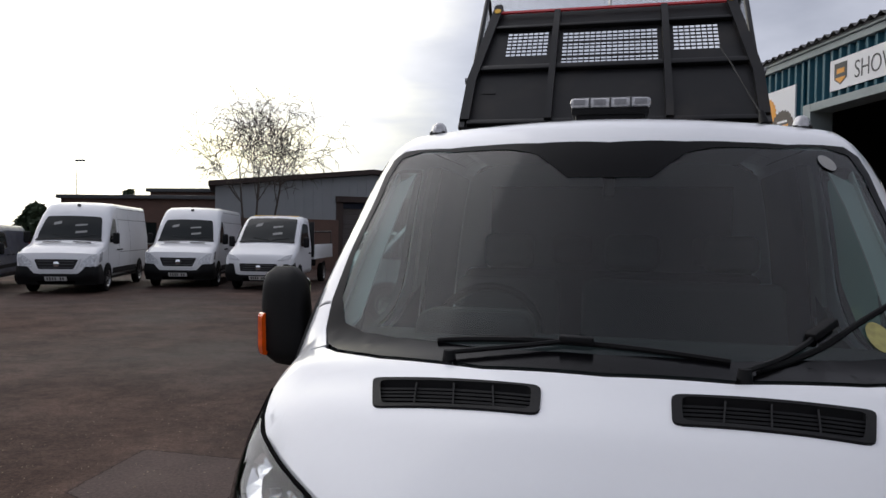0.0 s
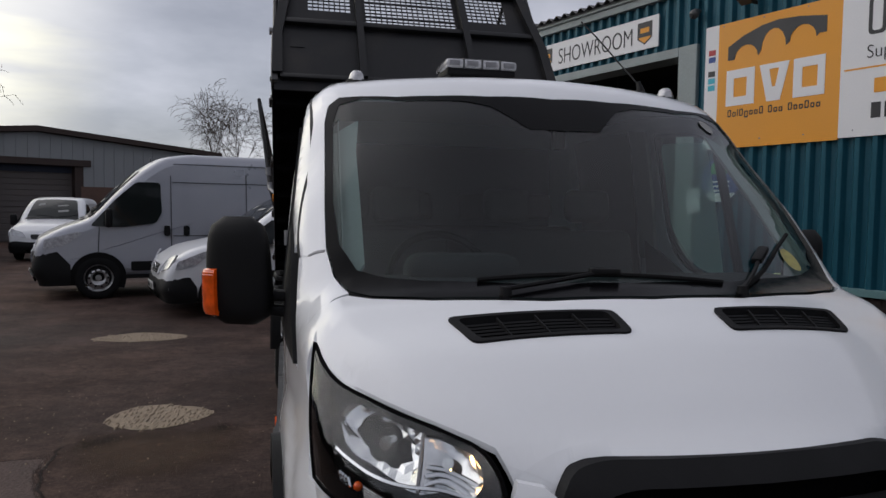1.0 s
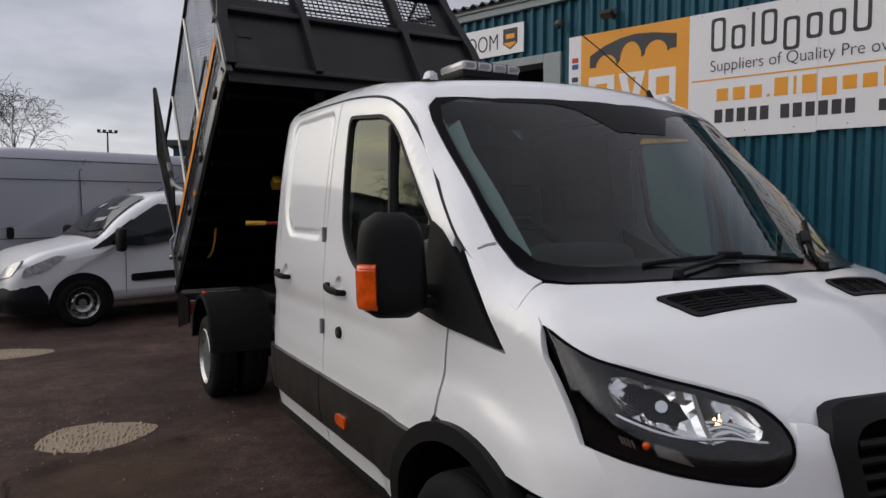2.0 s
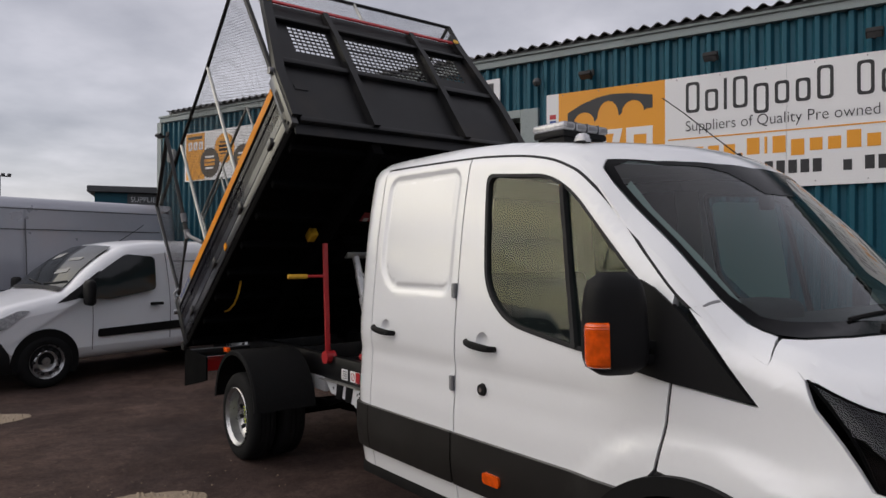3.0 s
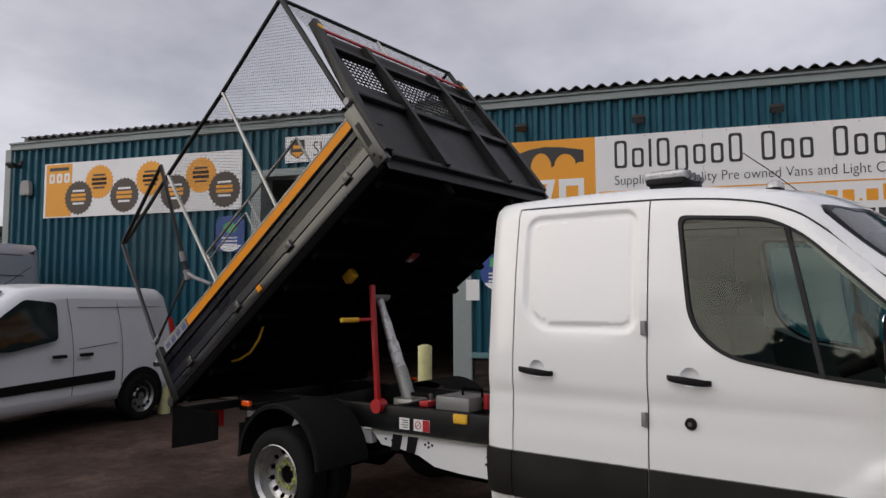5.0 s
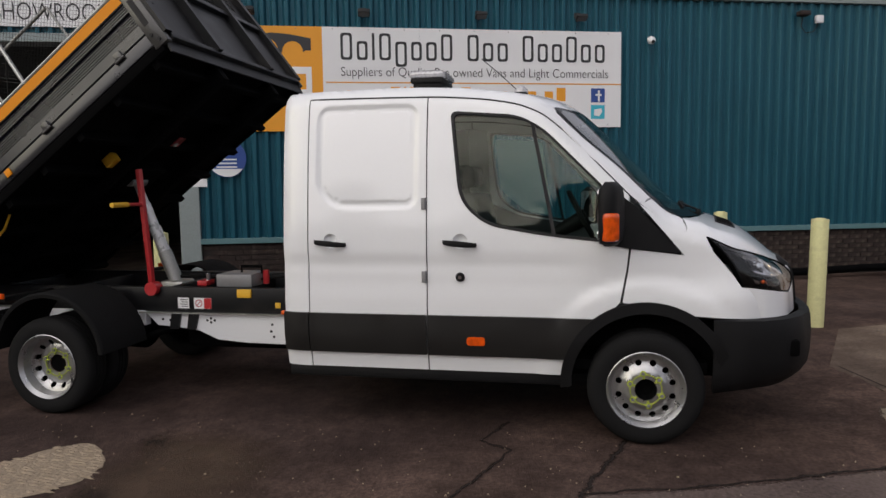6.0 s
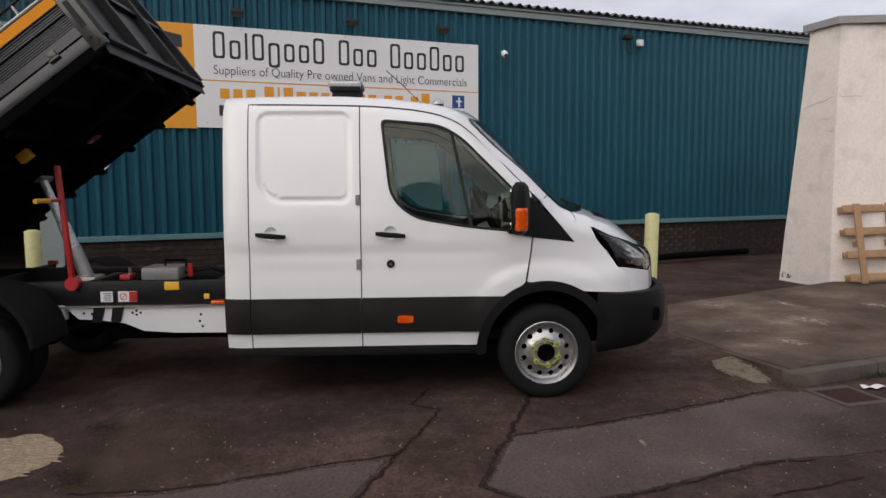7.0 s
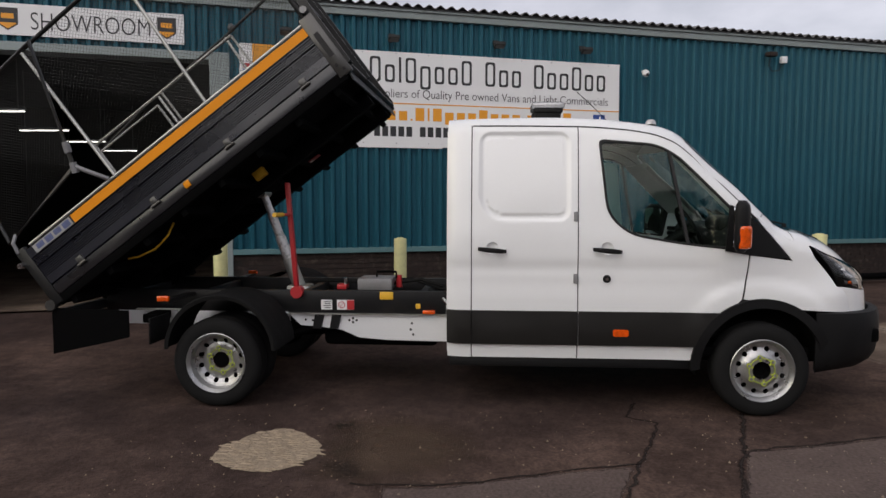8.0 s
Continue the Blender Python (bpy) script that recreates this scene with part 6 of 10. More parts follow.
        rim = bmesh.new()
        loop = [hl(u, 1, 0.002) for u in lin(0, 0.86, 24)] + [hl(0.86 + 0.14 * math.sin(q), 1, 0.002) for q in lin(0.1, 1.45, 8)]
        loop += [hl(1, v, 0.002) for v in (0.7, 0.3)] + [hl(0.86 + 0.14 * math.sin(q), 0, 0.002) for q in lin(1.45, 0.1, 8)] + [hl(u, 0, 0.002) for u in lin(0.86, 0, 24)] + [hl(0, v, 0.002) for v in lin(0.2, 0.9, 5)]
        pipe(loop, 0.006, 5, rim, closed=True)
        part("bezel", fix(rim), "under", lamp)
        part("bezel_band", fix(sheet(lin(0.0, 0.99, 24), lin(0.91, 1, 3), -0.006)), "under", lamp)
        part("lower_bezel", fix(sheet(lin(0.20, 0.99, 20), lin(0.26, 0.36, 4), -0.020)), "under", lamp)
        # bowls: dipped and main beam, cut in facets
        part("reflector", fix(bowl(0.25, 0.675, lambda f: 0.47 - 0.09 * f, 0.91, 0.05, 0.3, 0.0, 11, 7, 0.0045)), "chrome", lamp, "bright faceted reflector", smooth=False)
        part("reflector", fix(bowl(0.69, 0.93, lambda f: 0.38 + 0.10 * min(1, f * 2), 0.91, 0.035, 0.0, 0.25)), "chrome", lamp, "bright reflector lit warm by its bulb")
        part("lamp_cap", fix(rod(hl(0.50, 0.68, -0.06), hl(0.50, 0.68, -0.03), 0.020, 0.016, 16)), "chrome", lamp)
        part("divider", fix(bar(hl(0.682, 0.40, -0.016), hl(0.682, 0.90, -0.016), 0.006, 0.012)), "grey", lamp)
        # added chrome ribs that shape the bulb's reflection into warm lines
        for k in range(3):
            step = pipe([hl(0.705 + 0.21 * f, 0.46 + 0.075 * k + 0.10 * math.sin(math.pi * f) * (1 - 0.3 * k), -0.030 - 0.004 * k) for f in lin(0, 1, 14)], 0.0065, 6)
            part("reflector_step", fix(step), "chrome", lamp)
        bl = bmesh.new()
        bmesh.ops.create_uvsphere(bl, u_segments=10, v_segments=6, radius=0.008, matrix=Matrix.Translation(hl(0.80, 0.73, -0.040)))
        part("bulb", fix(bl), "bulb", lamp, "lit side bulb")
        # added cap that hides the strong bulb from direct view
        part("bulb_shield", fix(rod(hl(0.80, 0.73, -0.020), hl(0.80, 0.73, -0.026), 0.013, 0.013, 12)), "chrome", lamp)
        b = bmesh.new()
        pipe([hl(0.25 + 0.68 * f, (0.45 - 0.08 * math.sin(math.pi * min(1, f / 0.8)) + 0.06 * f), -0.012) for f in lin(0, 1, 18)], 0.005, 5, b)
        part("chrome_line", fix(b), "chrome", lamp)
        ind = bmesh.new()
        for k in range(6):
            v = 0.13 + 0.024 * k
            bar(hl(0.40, v, -0.020), hl(0.58 - 0.01 * k, v - 0.02, -0.020), 0.008, 0.005, ind)
        for k in range(4):
            bar(hl(0.22 + 0.022 * k, 0.13, -0.024), hl(0.215 + 0.022 * k, 0.22, -0.024), 0.006, 0.006, ind)
        part("indicator", fix(ind), "chrome", lamp)
        ib = bmesh.new()
        bmesh.ops.create_uvsphere(ib, u_segments=10, v_segments=6, radius=0.011, matrix=Matrix.Translation(hl(0.355, 0.20, -0.022)))
        part("indicator_bulb", fix(ib), "orange", lamp, "amber indicator bulb")


def make_mirrors():
    for s in (1, -1):
        def fix(b):
            # heads swept back at their outer ends, the far one more
            c = Vector((-1.13, 0.205, 0)) if s == 1 else Vector((-1.02, 0.19, 0))
            turned(b, Matrix.Translation(c - Vector((0, 0, 0.0 if s == 1 else 0.03))) @ Matrix.Rotation(radians(-8 if s == 1 else -36), 4, "Z") @ Matrix.Translation(-c))
            return b if s == 1 else mirrored(b)
        b = bmesh.new()
        # housing: rounded body wider towards the front
        n = 14
        rows = []
        for j in range(13):
            z = 1.160 + 0.356 * j / 12
            e = abs((z - 1.338) / 0.180)
            k = (1 - min(e, 0.995) ** 4) ** 0.25
            row = []
            for i in range(20):
                q = 2 * math.pi * i / 20
                sx, sy = math.cos(q), math.sin(q)
                px = (0.122 - 0.022 * j / 12) * k * math.copysign(abs(sx) ** 0.65, sx)
                py = 0.056 * k * math.copysign(abs(sy) ** 0.65, sy) * (1.1 if sy < 0 else 0.8)
                row.append(b.verts.new((-1.142 + px - 0.03 * (z - 1.34), 0.212 + py - 0.022 * (px / 0.1), z)))
            rows.append(row)
        for A, Q in zip(rows, rows[1:]):
            for i in range(20):
                b.faces.new((A[i], A[(i + 1) % 20], Q[(i + 1) % 20], Q[i]))
        b.faces.new(rows[0])
        b.faces.new(rows[-1])
        bmesh.ops.recalc_face_normals(b, faces=b.faces[:])
        mir = part("door_mirror", fix(b), "plastic", truck, "large black door mirror with amber repeater", angle=60)
        arm = bmesh.new()
        for z in (1.25, 1.20):
            bar((-0.90, 0.16, z), (-1.10, 0.205, z + 0.01), 0.06, 0.035, arm, bevel=0.008)
        part("mirror_arm", arm if s == 1 else mirrored(arm), "plastic", mir)
        g = panel(rounded([(-1.220, 1.275), (-1.06, 1.275), (-1.06, 1.478), (-1.220, 1.478)], 0.03), lambda x, z, d: Vector((x, 0.2555 - 0.22 * (x + 1.142) - d, z)), 0.004, step=0.1)
        part("mirror_glass", fix(g), "mirror", mir, "mirror glass")
        g = panel(rounded([(-1.213, 1.20), (-1.065, 1.20), (-1.065, 1.25), (-1.213, 1.25)], 0.02), lambda x, z, d: Vector((x, 0.258 - 0.20 * (x + 1.142) - d, z)), 0.004, step=0.1)
        part("blind_spot_glass", fix(g), "mirror", mir)
        ind = bmesh.new()
        rr = []
        for j in range(37):
            z = 1.19 + 0.155 * j / 36
            rib = 0.0012 * (j % 2)
            cap = max(0.0, 1 - abs(j / 18 - 1) ** 7) ** 0.5
            row = []
            for i in range(7):
                a = radians(126 + 92 * i / 6)
                row.append(ind.verts.new((-1.142 + (0.108 + 0.014 * cap + rib) * math.cos(a) - 0.03 * (z - 1.34), 0.192 - (0.054 + 0.015 * cap + rib) * math.sin(a) + 0.02, z)))
            rr.append(row)
        for A, Q in zip(rr, rr[1:]):
            for i in range(6):
                ind.faces.new((A[i], A[i + 1], Q[i + 1], Q[i]))
        bmesh.ops.recalc_face_normals(ind, faces=ind.faces[:])
        bmesh.ops.solidify(ind, geom=ind.faces[:], thickness=0.015)
        part("indicator", fix(ind), "orange", mir, "amber ribbed indicator lens")


def make_roof_fittings():
    for x in (-0.705, 0.705):
        z = top_z(x, 0.74)
        b = lathe([(0.0, 0.046), (0.016, 0.043), (0.027, 0.032), (0.033, 0.012), (0.035, 0.0)], 16, "Z")
        for v in b.verts:
            v.co = Vector((v.co.x, v.co.y * 1.25, v.co.z))
        turned(b, Matrix.Translation((x, 0.74, z - 0.002)))
        l = part("roof_marker", b, "beacon", truck, "small domed clear roof marker lamp")
        part("base", turned(lathe([(0, 0.014), (0.040, 0.012), (0.042, 0.0)], 16, "Z"), Matrix.Translation((x, 0.74, z - 0.008))), "plastic", l)
    # light bar
    z = top_z(0, 1.4) - 0.004
    lb = part("beacon_bar", box(-0.165, 0.165, 1.35, 1.56, z, z + 0.115, 0.012), "plastic", truck, "low black beacon bar with clear lenses")
    part("beacon_tray", box(-0.185, 0.185, 1.335, 1.575, z + 0.085, z + 0.122, 0.01), "plastic", lb)
    part("beacon_lens", box(-0.192, 0.192, 1.325, 1.585, z + 0.12, z + 0.168, 0.020, seg=3), "beacon", lb, "clear ribbed lens over bright reflectors")
    part("beacon_cap", box(-0.15, 0.15, 1.36, 1.55, z + 0.166, z + 0.176, 0.004), "dgrey", lb)
    for k in range(3):
        part("lens_divider", box(-0.102 + 0.097 * k, -0.092 + 0.097 * k, 1.323, 1.587, z + 0.118, z + 0.170, 0.003), "dgrey", lb)
    for k in range(4):
        part("reflector", box(-0.175 + 0.097 * k, -0.118 + 0.097 * k, 1.3195, 1.328, z + 0.130, z + 0.158, 0.003), "grey", lb)
    # aerial
    z = top_z(0.57, 0.71)
    a = part("aerial", rod((0.57, 0.71, z), (0.562, 0.725, z + 0.05), 0.02, 0.010, 12), "plastic", truck, "raked black whip aerial")
    part("aerial_whip", pipe([(0.562, 0.725, z + 0.04), (0.53, 0.87, z + 0.17), (0.495, 1.02, z + 0.31), (0.465, 1.15, z + 0.42)], 0.0035, 6), "plastic", a)


def make_cabin():
    part("dashboard", box(-0.84, 0.84, -0.22, 0.18, 0.85, 1.33, 0.09, seg=4), "dark", truck)
    part("instrument_hood", box(-0.60, -0.22, -0.02, 0.2, 1.28, 1.40, 0.05, seg=3), "dark", truck)
    part("floor_pan", box(-0.93, 0.93, -0.35, 2.19, 0.40, 0.46), "under", truck)
    c = Vector((-0.42, 0.36, 1.28))
    w = bmesh.new()
    ax = Matrix.Translation(c) @ Matrix.Rotation(radians(62), 4, "X")
    pipe([ax @ Vector((0.195 * math.cos(a), 0.195 * math.sin(a), 0)) for a in [2 * math.pi * k / 28 for k in range(28)]], 0.016, 8, w, closed=True)
    sw = part("steering_wheel", w, "plastic", truck, "black steering wheel")
    hb = bmesh.new()
    for a in (0.0, math.pi, 1.5 * math.pi):
        bar(ax @ Vector((0, 0, 0)), ax @ Vector((0.19 * math.cos(a), 0.19 * math.sin(a), 0)), 0.03, 0.02, hb)
    rod(ax @ Vector((0, 0, 0.03)), ax @ Vector((0, 0, -0.2)), 0.06, 0.04, 14, hb)
    part("wheel_hub", hb, "plastic", sw)

    def seat(x, w, y, rests):
        m = Matrix.Translation((x, y, 0))
        s = part("seat", turned(box(-w / 2, w / 2, -0.25, 0.25, 0.72, 0.88, 0.05, seg=3), m), "cloth", truck, "dark grey cloth seat")
        part("seat_back", turned(box(-w / 2, w / 2, -0.07, 0.07, 0, 0.62, 0.05, seg=3), m @ Matrix.Translation((0, 0.28, 0.84)) @ Matrix.Rotation(radians(-12), 4, "X")), "cloth", s)
        for rx in rests:
            part("headrest", turned(box(-0.12, 0.12, -0.05, 0.05, 0, 0.17, 0.04, seg=3), m @ Matrix.Translation((rx, 0.43, 1.49)) @ Matrix.Rotation(radians(-8), 4, "X")), "cloth", s)
        part("seat_base", turned(box(-w / 2 + 0.05, w / 2 - 0.05, -0.2, 0.2, 0.45, 0.74), m), "under", s)
    seat(-0.46, 0.5, 0.78, (0,))
    seat(0.33, 0.88, 0.78, (-0.22, 0.22))
    seat(0.0, 1.7, 1.72, (-0.6, -0.2, 0.2, 0.6))
    part("rear_trim", box(-0.70, 0.70, 2.14, 2.17, 0.5, 1.95), "dgrey", truck)
    part("headlining", panel([(-0.72, 0.55), (0.72, 0.55), (0.72, 2.15), (-0.72, 2.15)], topm(-0.04), 0.008, step=0.2), "lining", truck)
    for s in (1, -1):
        pt = panel([(-0.83, -0.12), (-0.82, 0.44), (-0.725, 0.46), (-0.745, 0.34), (-0.755, -0.06)], lambda x, y, d: Vector((x, y, min(top_raw(x, y) - 0.055, top_z(x, y) - 0.015) - d)), 0.01, step=0.04)
        part("pillar_trim", pt if s == 1 else mirrored(pt), "trimgreen", truck)
        # inner cover of the raked pillar, from the screen's edge to the door frame
        pc = bmesh.new()
        rows = []
        for i in range(13):
            u = i / 12
            ya, yb, zb = -0.08 + 0.54 * u, 0.20 + 0.43 * u, 1.40 + 0.44 * u
            a = Vector((-0.822 + 0.02 * u, ya, top_z(0.822 - 0.02 * u, ya) - 0.022))
            c = Vector((-(side_x(yb, zb) - 0.045), yb, zb))
            rows.append([pc.verts.new(a.lerp(c, f) + Vector((0.03, -0.02, 0)) * math.sin(math.pi * f)) for f in (0, 0.25, 0.5, 0.75, 1)])
        for A, Q in zip(rows, rows[1:]):
            for i in range(4):
                pc.faces.new((A[i], A[i + 1], Q[i + 1], Q[i]))
        bmesh.ops.recalc_face_normals(pc, faces=pc.faces[:])
        bmesh.ops.solidify(pc, geom=pc.faces[:], thickness=0.004)
        part("pillar_cover", pc if s == 1 else mirrored(pc), "trimgreen", truck)
        part("door_card", (lambda q: q if s == 1 else mirrored(q))(panel([(0.53, 0.5), (1.25, 0.5), (1.25, 1.4), (0.9, 1.25), (0.5, 1.18), (0.3, 1.14), (0.3, 0.86)], side(-0.05), 0.02, step=0.15)), "dgrey", truck)
        part("door_card", (lambda q: q if s == 1 else mirrored(q))(panel([(1.32, 0.5), (2.03, 0.5), (2.03, 1.98), (1.32, 1.98)], side(-0.06), 0.02, step=0.15)), "dgrey", truck)
        part("pillar_trim", (lambda q: q if s == 1 else mirrored(q))(panel([(1.15, 1.3), (1.33, 1.3), (1.33, 1.99), (1.16, 1.97)], side(-0.05), 0.02, step=0.1)), "lining", truck)


make_shell()
make_bonnet()
make_sides()
make_glass()
make_front()
make_mirrors()
make_roof_fittings()
make_cabin()

# ---- wheels, chassis and tipping body ----


def tyre_bm(x0, x1, r=0.335, rim=0.212):
    w = x1 - x0
    b = lathe([(rim, x0 + 0.012), (rim + 0.02, x0), (r - 0.055, x0 - 0.006), (r - 0.022, x0 + 0.006), (r - 0.006, x0 + 0.022), (r, x0 + 0.045),
               (r, x0 + w * 0.30), (r - 0.008, x0 + w * 0.31), (r - 0.008, x0 + w * 0.34), (r, x0 + w * 0.35), (r, x0 + w * 0.48), (r - 0.008, x0 + w * 0.49), (r - 0.008, x0 + w * 0.52), (r, x0 + w * 0.53),
               (r, x0 + w * 0.66), (r - 0.008, x0 + w * 0.67), (r - 0.008, x0 + w * 0.70), (r, x0 + w * 0.71),
               (r, x1 - 0.045), (r - 0.006, x1 - 0.022), (r - 0.022, x1 - 0.006), (r - 0.055, x1 + 0.006), (rim + 0.02, x1), (rim, x1 - 0.012)], 48)
    return b


def steel_wheel(t, cx, cy, concave, inner=False):
    """One road wheel at the outer face x = cx (right-hand side), hub height 0.335."""
    m = Matrix.Translation((0, cy, HUB))
    ty = part("wheel", turned(tyre_bm(cx, cx + 0.195), m), "rubber", t, "black tyre on a silver steel wheel")
    if inner:
        part("rim", turned(lathe([(0.212, cx + 0.01), (0.205, cx + 0.03), (0.19, cx + 0.05), (0.0, cx + 0.06)], 24), m), "under", ty)
        return
    part("rim", turned(lathe([(0.222, cx + 0.004), (0.226, cx - 0.004), (0.221, cx - 0.008), (0.210, cx + 0.004), (0.200, cx + 0.016), (0.194, cx + (0.085 if concave else 0.03)), (0.194, cx + 0.13)], 48), m), "rim", ty)
    holes = [circle(0.157 * math.cos(a), 0.157 * math.sin(a), 0.019, 12) for a in [2 * math.pi * (k + 0.5) / 12 for k in range(12)]]
    prof = curve_of([(0.0, 0.105), (0.06, 0.105), (0.125, 0.102), (0.14, 0.108), (0.17, 0.088), (0.196, 0.08)]) if concave else curve_of([(0.0, 0.012), (0.07, 0.010), (0.118, 0.014), (0.135, 0.030), (0.165, 0.040), (0.196, 0.032)])
    disc = panel(circle(0, 0, 0.196, 40), lambda u, v, d: Vector((cx + prof(math.hypot(u, v)) + d, u, v)), 0.008, holes + [circle(0, 0, 0.062, 24)], step=0.03, edge=0.03)
    part("rim_disc", turned(disc, m), "rim", ty, "pierced silver steel disc")
    hub = lathe([(0.0, cx + prof(0.07) + 0.05), (0.045, cx + prof(0.07) + 0.045), (0.060, cx + prof(0.07) + 0.02), (0.0625, cx + prof(0.07) - 0.002), (0.066, cx + prof(0.07) + 0.004), (0.062, cx + 0.14)], 24)
    part("hub", turned(hub, m), "rusthub" if concave else "under", ty, "rust-brown hub" if concave else "black open hub")
    part("rim_back", turned(lathe([(0.20, cx + 0.135), (0.0, cx + 0.135)], 24), m), "under", ty)
    cr = cx + prof(0.09) - 0.004
    part("marker_ring", turned(lathe([(0.0865, cr), (0.0865, cr - 0.004), (0.0915, cr - 0.004), (0.0915, cr)], 36), m), "lime", ty, "thin lime ring linking the nut indicators")
    for k in range(6):
        a = 2 * math.pi * k / 6 + 0.35
        c = Vector((cx + prof(0.095), 0.095 * math.cos(a), 0.095 * math.sin(a)))
        nut = rod(c, c - Vector((0.016, 0, 0)), 0.012, 0.010, 6)
        part("wheel_nut", turned(nut, m), "grey", ty)
        tag = lathe([(0.012, c.x - 0.004), (0.018, c.x - 0.004), (0.018, c.x - 0.010), (0.012, c.x - 0.010)], 14)
        for v in tag.verts:
            v.co += Vector((0, c.y, c.z))
        d = Vector((0, -math.cos(a), -math.sin(a)))
        bar(Vector((c.x - 0.008, c.y, c.z)) + d * 0.016, Vector((c.x - 0.008, c.y, c.z)) + d * 0.030, 0.010, 0.005, tag, up=(1, 0, 0))
        part("nut_marker", turned(tag, m), "lime", ty, "lime plastic nut indicator")


def flip_copy(root_parts):
    for ob in root_parts:
        made = {}
        for o in (ob, *ob.children_recursive):
            b = bmesh.new()
            b.from_mesh(o.data)
            mirrored(b)
            made[o] = part(o.name.split(".")[0], b, o.data.materials[0], made.get(o.parent, o.parent))
            if "label" in o:
                tagged(made[o], o["label"])


HUB = 0.313
before = set(truck.children)
steel_wheel(truck, -1.022, 0.0, False)
steel_wheel(truck, -1.062, 3.948, True)
steel_wheel(truck, -0.82, 3.948, True, inner=True)
flip_copy([o for o in truck.children if o not in before])


def make_chassis():
    for s in (1, -1):
        def fix(b):
            return b if s == 1 else mirrored(b)
        # white outer chassis rail, deeper towards the cab, and rear rail
        web = [(2.18, 0.60), (2.18, 0.385), (2.75, 0.392), (2.98, 0.41), (3.12, 0.47), (3.3, 0.495), (3.46, 0.505), (3.56, 0.60)]
        r = part("chassis_rail", fix(panel(web, lambda y, z, d: Vector((-0.50 + d, y, z)), 0.06, step=0.2)), "white2", truck, "white-painted chassis rail with drilled holes")
        part("chassis_rail", fix(box(-0.50, -0.44, 3.56, 5.0, 0.50, 0.62, 0.006)), "white2", truck)
        for y, z in ((2.55, 0.53), (2.56, 0.48), (2.54, 0.44), (3.0, 0.55), (3.03, 0.535), (3.06, 0.55), (3.03, 0.565), (3.42, 0.55), (3.36, 0.545)):
            part("rail_hole", fix(rod((-0.502, y, z), (-0.49, y, z), 0.010, seg=10)), "seam", r)
        part("rail_flange", fix(box(-0.53, -0.43, 2.2, 3.6, 0.598, 0.606)), "steel", r)
        for y0 in (3.12, 3.26):
            part("rail_bracket", fix(panel([(y0, 0.60), (y0 + 0.08, 0.60), (y0 + 0.10, 0.48), (y0 + 0.03, 0.48)], lambda y, z, d: Vector((-0.515 + d, y, z)), 0.02, step=0.3)), "tipper", truck)
        # black sub-frame
        part("subframe_rail", fix(box(-0.50, -0.44, 2.28, 5.1, 0.608, 0.79, 0.006)), "tipper", truck, "black tipper sub-frame rail")
    for y in (2.45, 2.95, 3.45, 4.3, 4.95):
        part("cross_member", box(-0.46, 0.46, y, y + 0.06, 0.62, 0.76, 0.005), "tipper", truck)
    part("drive_shaft", rod((0, 2.2, 0.45), (0, 3.8, 0.36), 0.045, seg=14), "under", truck)
    part("rear_axle", rod((-0.95, 3.954, HUB), (0.95, 3.954, HUB), 0.06, seg=14), "under", truck)
    part("front_axle", rod((-0.95, 0, HUB), (0.95, 0, HUB), 0.05, seg=12), "under", truck)
    part("differential", turned(lathe([(0.0, -0.16), (0.12, -0.13), (0.16, 0), (0.12, 0.13), (0, 0.16)], 18), Matrix.Translation((0, 3.95, 0.36))), "under", truck)
    part("engine_tray", box(-0.5, 0.5, -0.7, 0.8, 0.26, 0.44, 0.05), "under", truck)
    part("fuel_tank", box(-0.40, 0.30, 2.35, 3.30, 0.32, 0.48, 0.05, seg=3), "under", truck)
    part("silencer", turned(lathe([(0.0, -0.3), (0.09, -0.28), (0.10, 0.0), (0.09, 0.28), (0.0, 0.3)], 14, "Y"), Matrix.Translation((0.52, 2.9, 0.34))), "under", truck)
    part("gearbox", box(-0.22, 0.22, 0.6, 2.1, 0.28, 0.46, 0.06), "under", truck)
    for x in (-0.45, 0.45):
        part("leaf_spring", pipe([(x, 3.25, 0.52), (x, 3.6, 0.40), (x, 3.954, 0.37), (x, 4.3, 0.40), (x, 4.7, 0.54)], 0.03, 6), "under", truck)
    # load of small fittings behind the cab
    bt = part("battery_box", box(-0.46, -0.18, 2.72, 3.0, 0.79, 0.885, 0.01), "grey", truck, "grey hydraulic power pack")
    part("pack_handle", pipe([(-0.33, 2.70, 0.88), (-0.33, 2.70, 0.93), (-0.33, 2.86, 0.93), (-0.33, 2.86, 0.88)], 0.010, 6), "under", bt)
    part("pack_cap", rod((-0.30, 2.68, 0.80), (-0.30, 2.68, 0.90), 0.024, seg=12), "red", bt)
    part("valve", rod((-0.36, 3.12, 0.79), (-0.36, 3.12, 0.88), 0.018, seg=10), "chrome", truck)
    part("valve_body", box(-0.42, -0.30, 3.10, 3.18, 0.79, 0.83, 0.008), "red", truck)
    part("yellow_bracket", box(-0.52, -0.50, 2.70, 2.81, 0.722, 0.785, 0.006), "yellowp", truck, "yellow grease-point bracket")
    part("yellow_tag", box(-0.510, -0.50, 2.48, 2.52, 0.65, 0.69, 0.004), "yellowp", truck)
    part("side_marker", box(-0.55, -0.50, 2.36, 2.46, 0.612, 0.642, 0.008), "orange", truck, "amber side marker lamp")
    part("catch", pipe([(-0.50, 2.24, 0.62), (-0.54, 2.25, 0.68), (-0.52, 2.30, 0.74)], 0.014, 6), "chrome", truck)
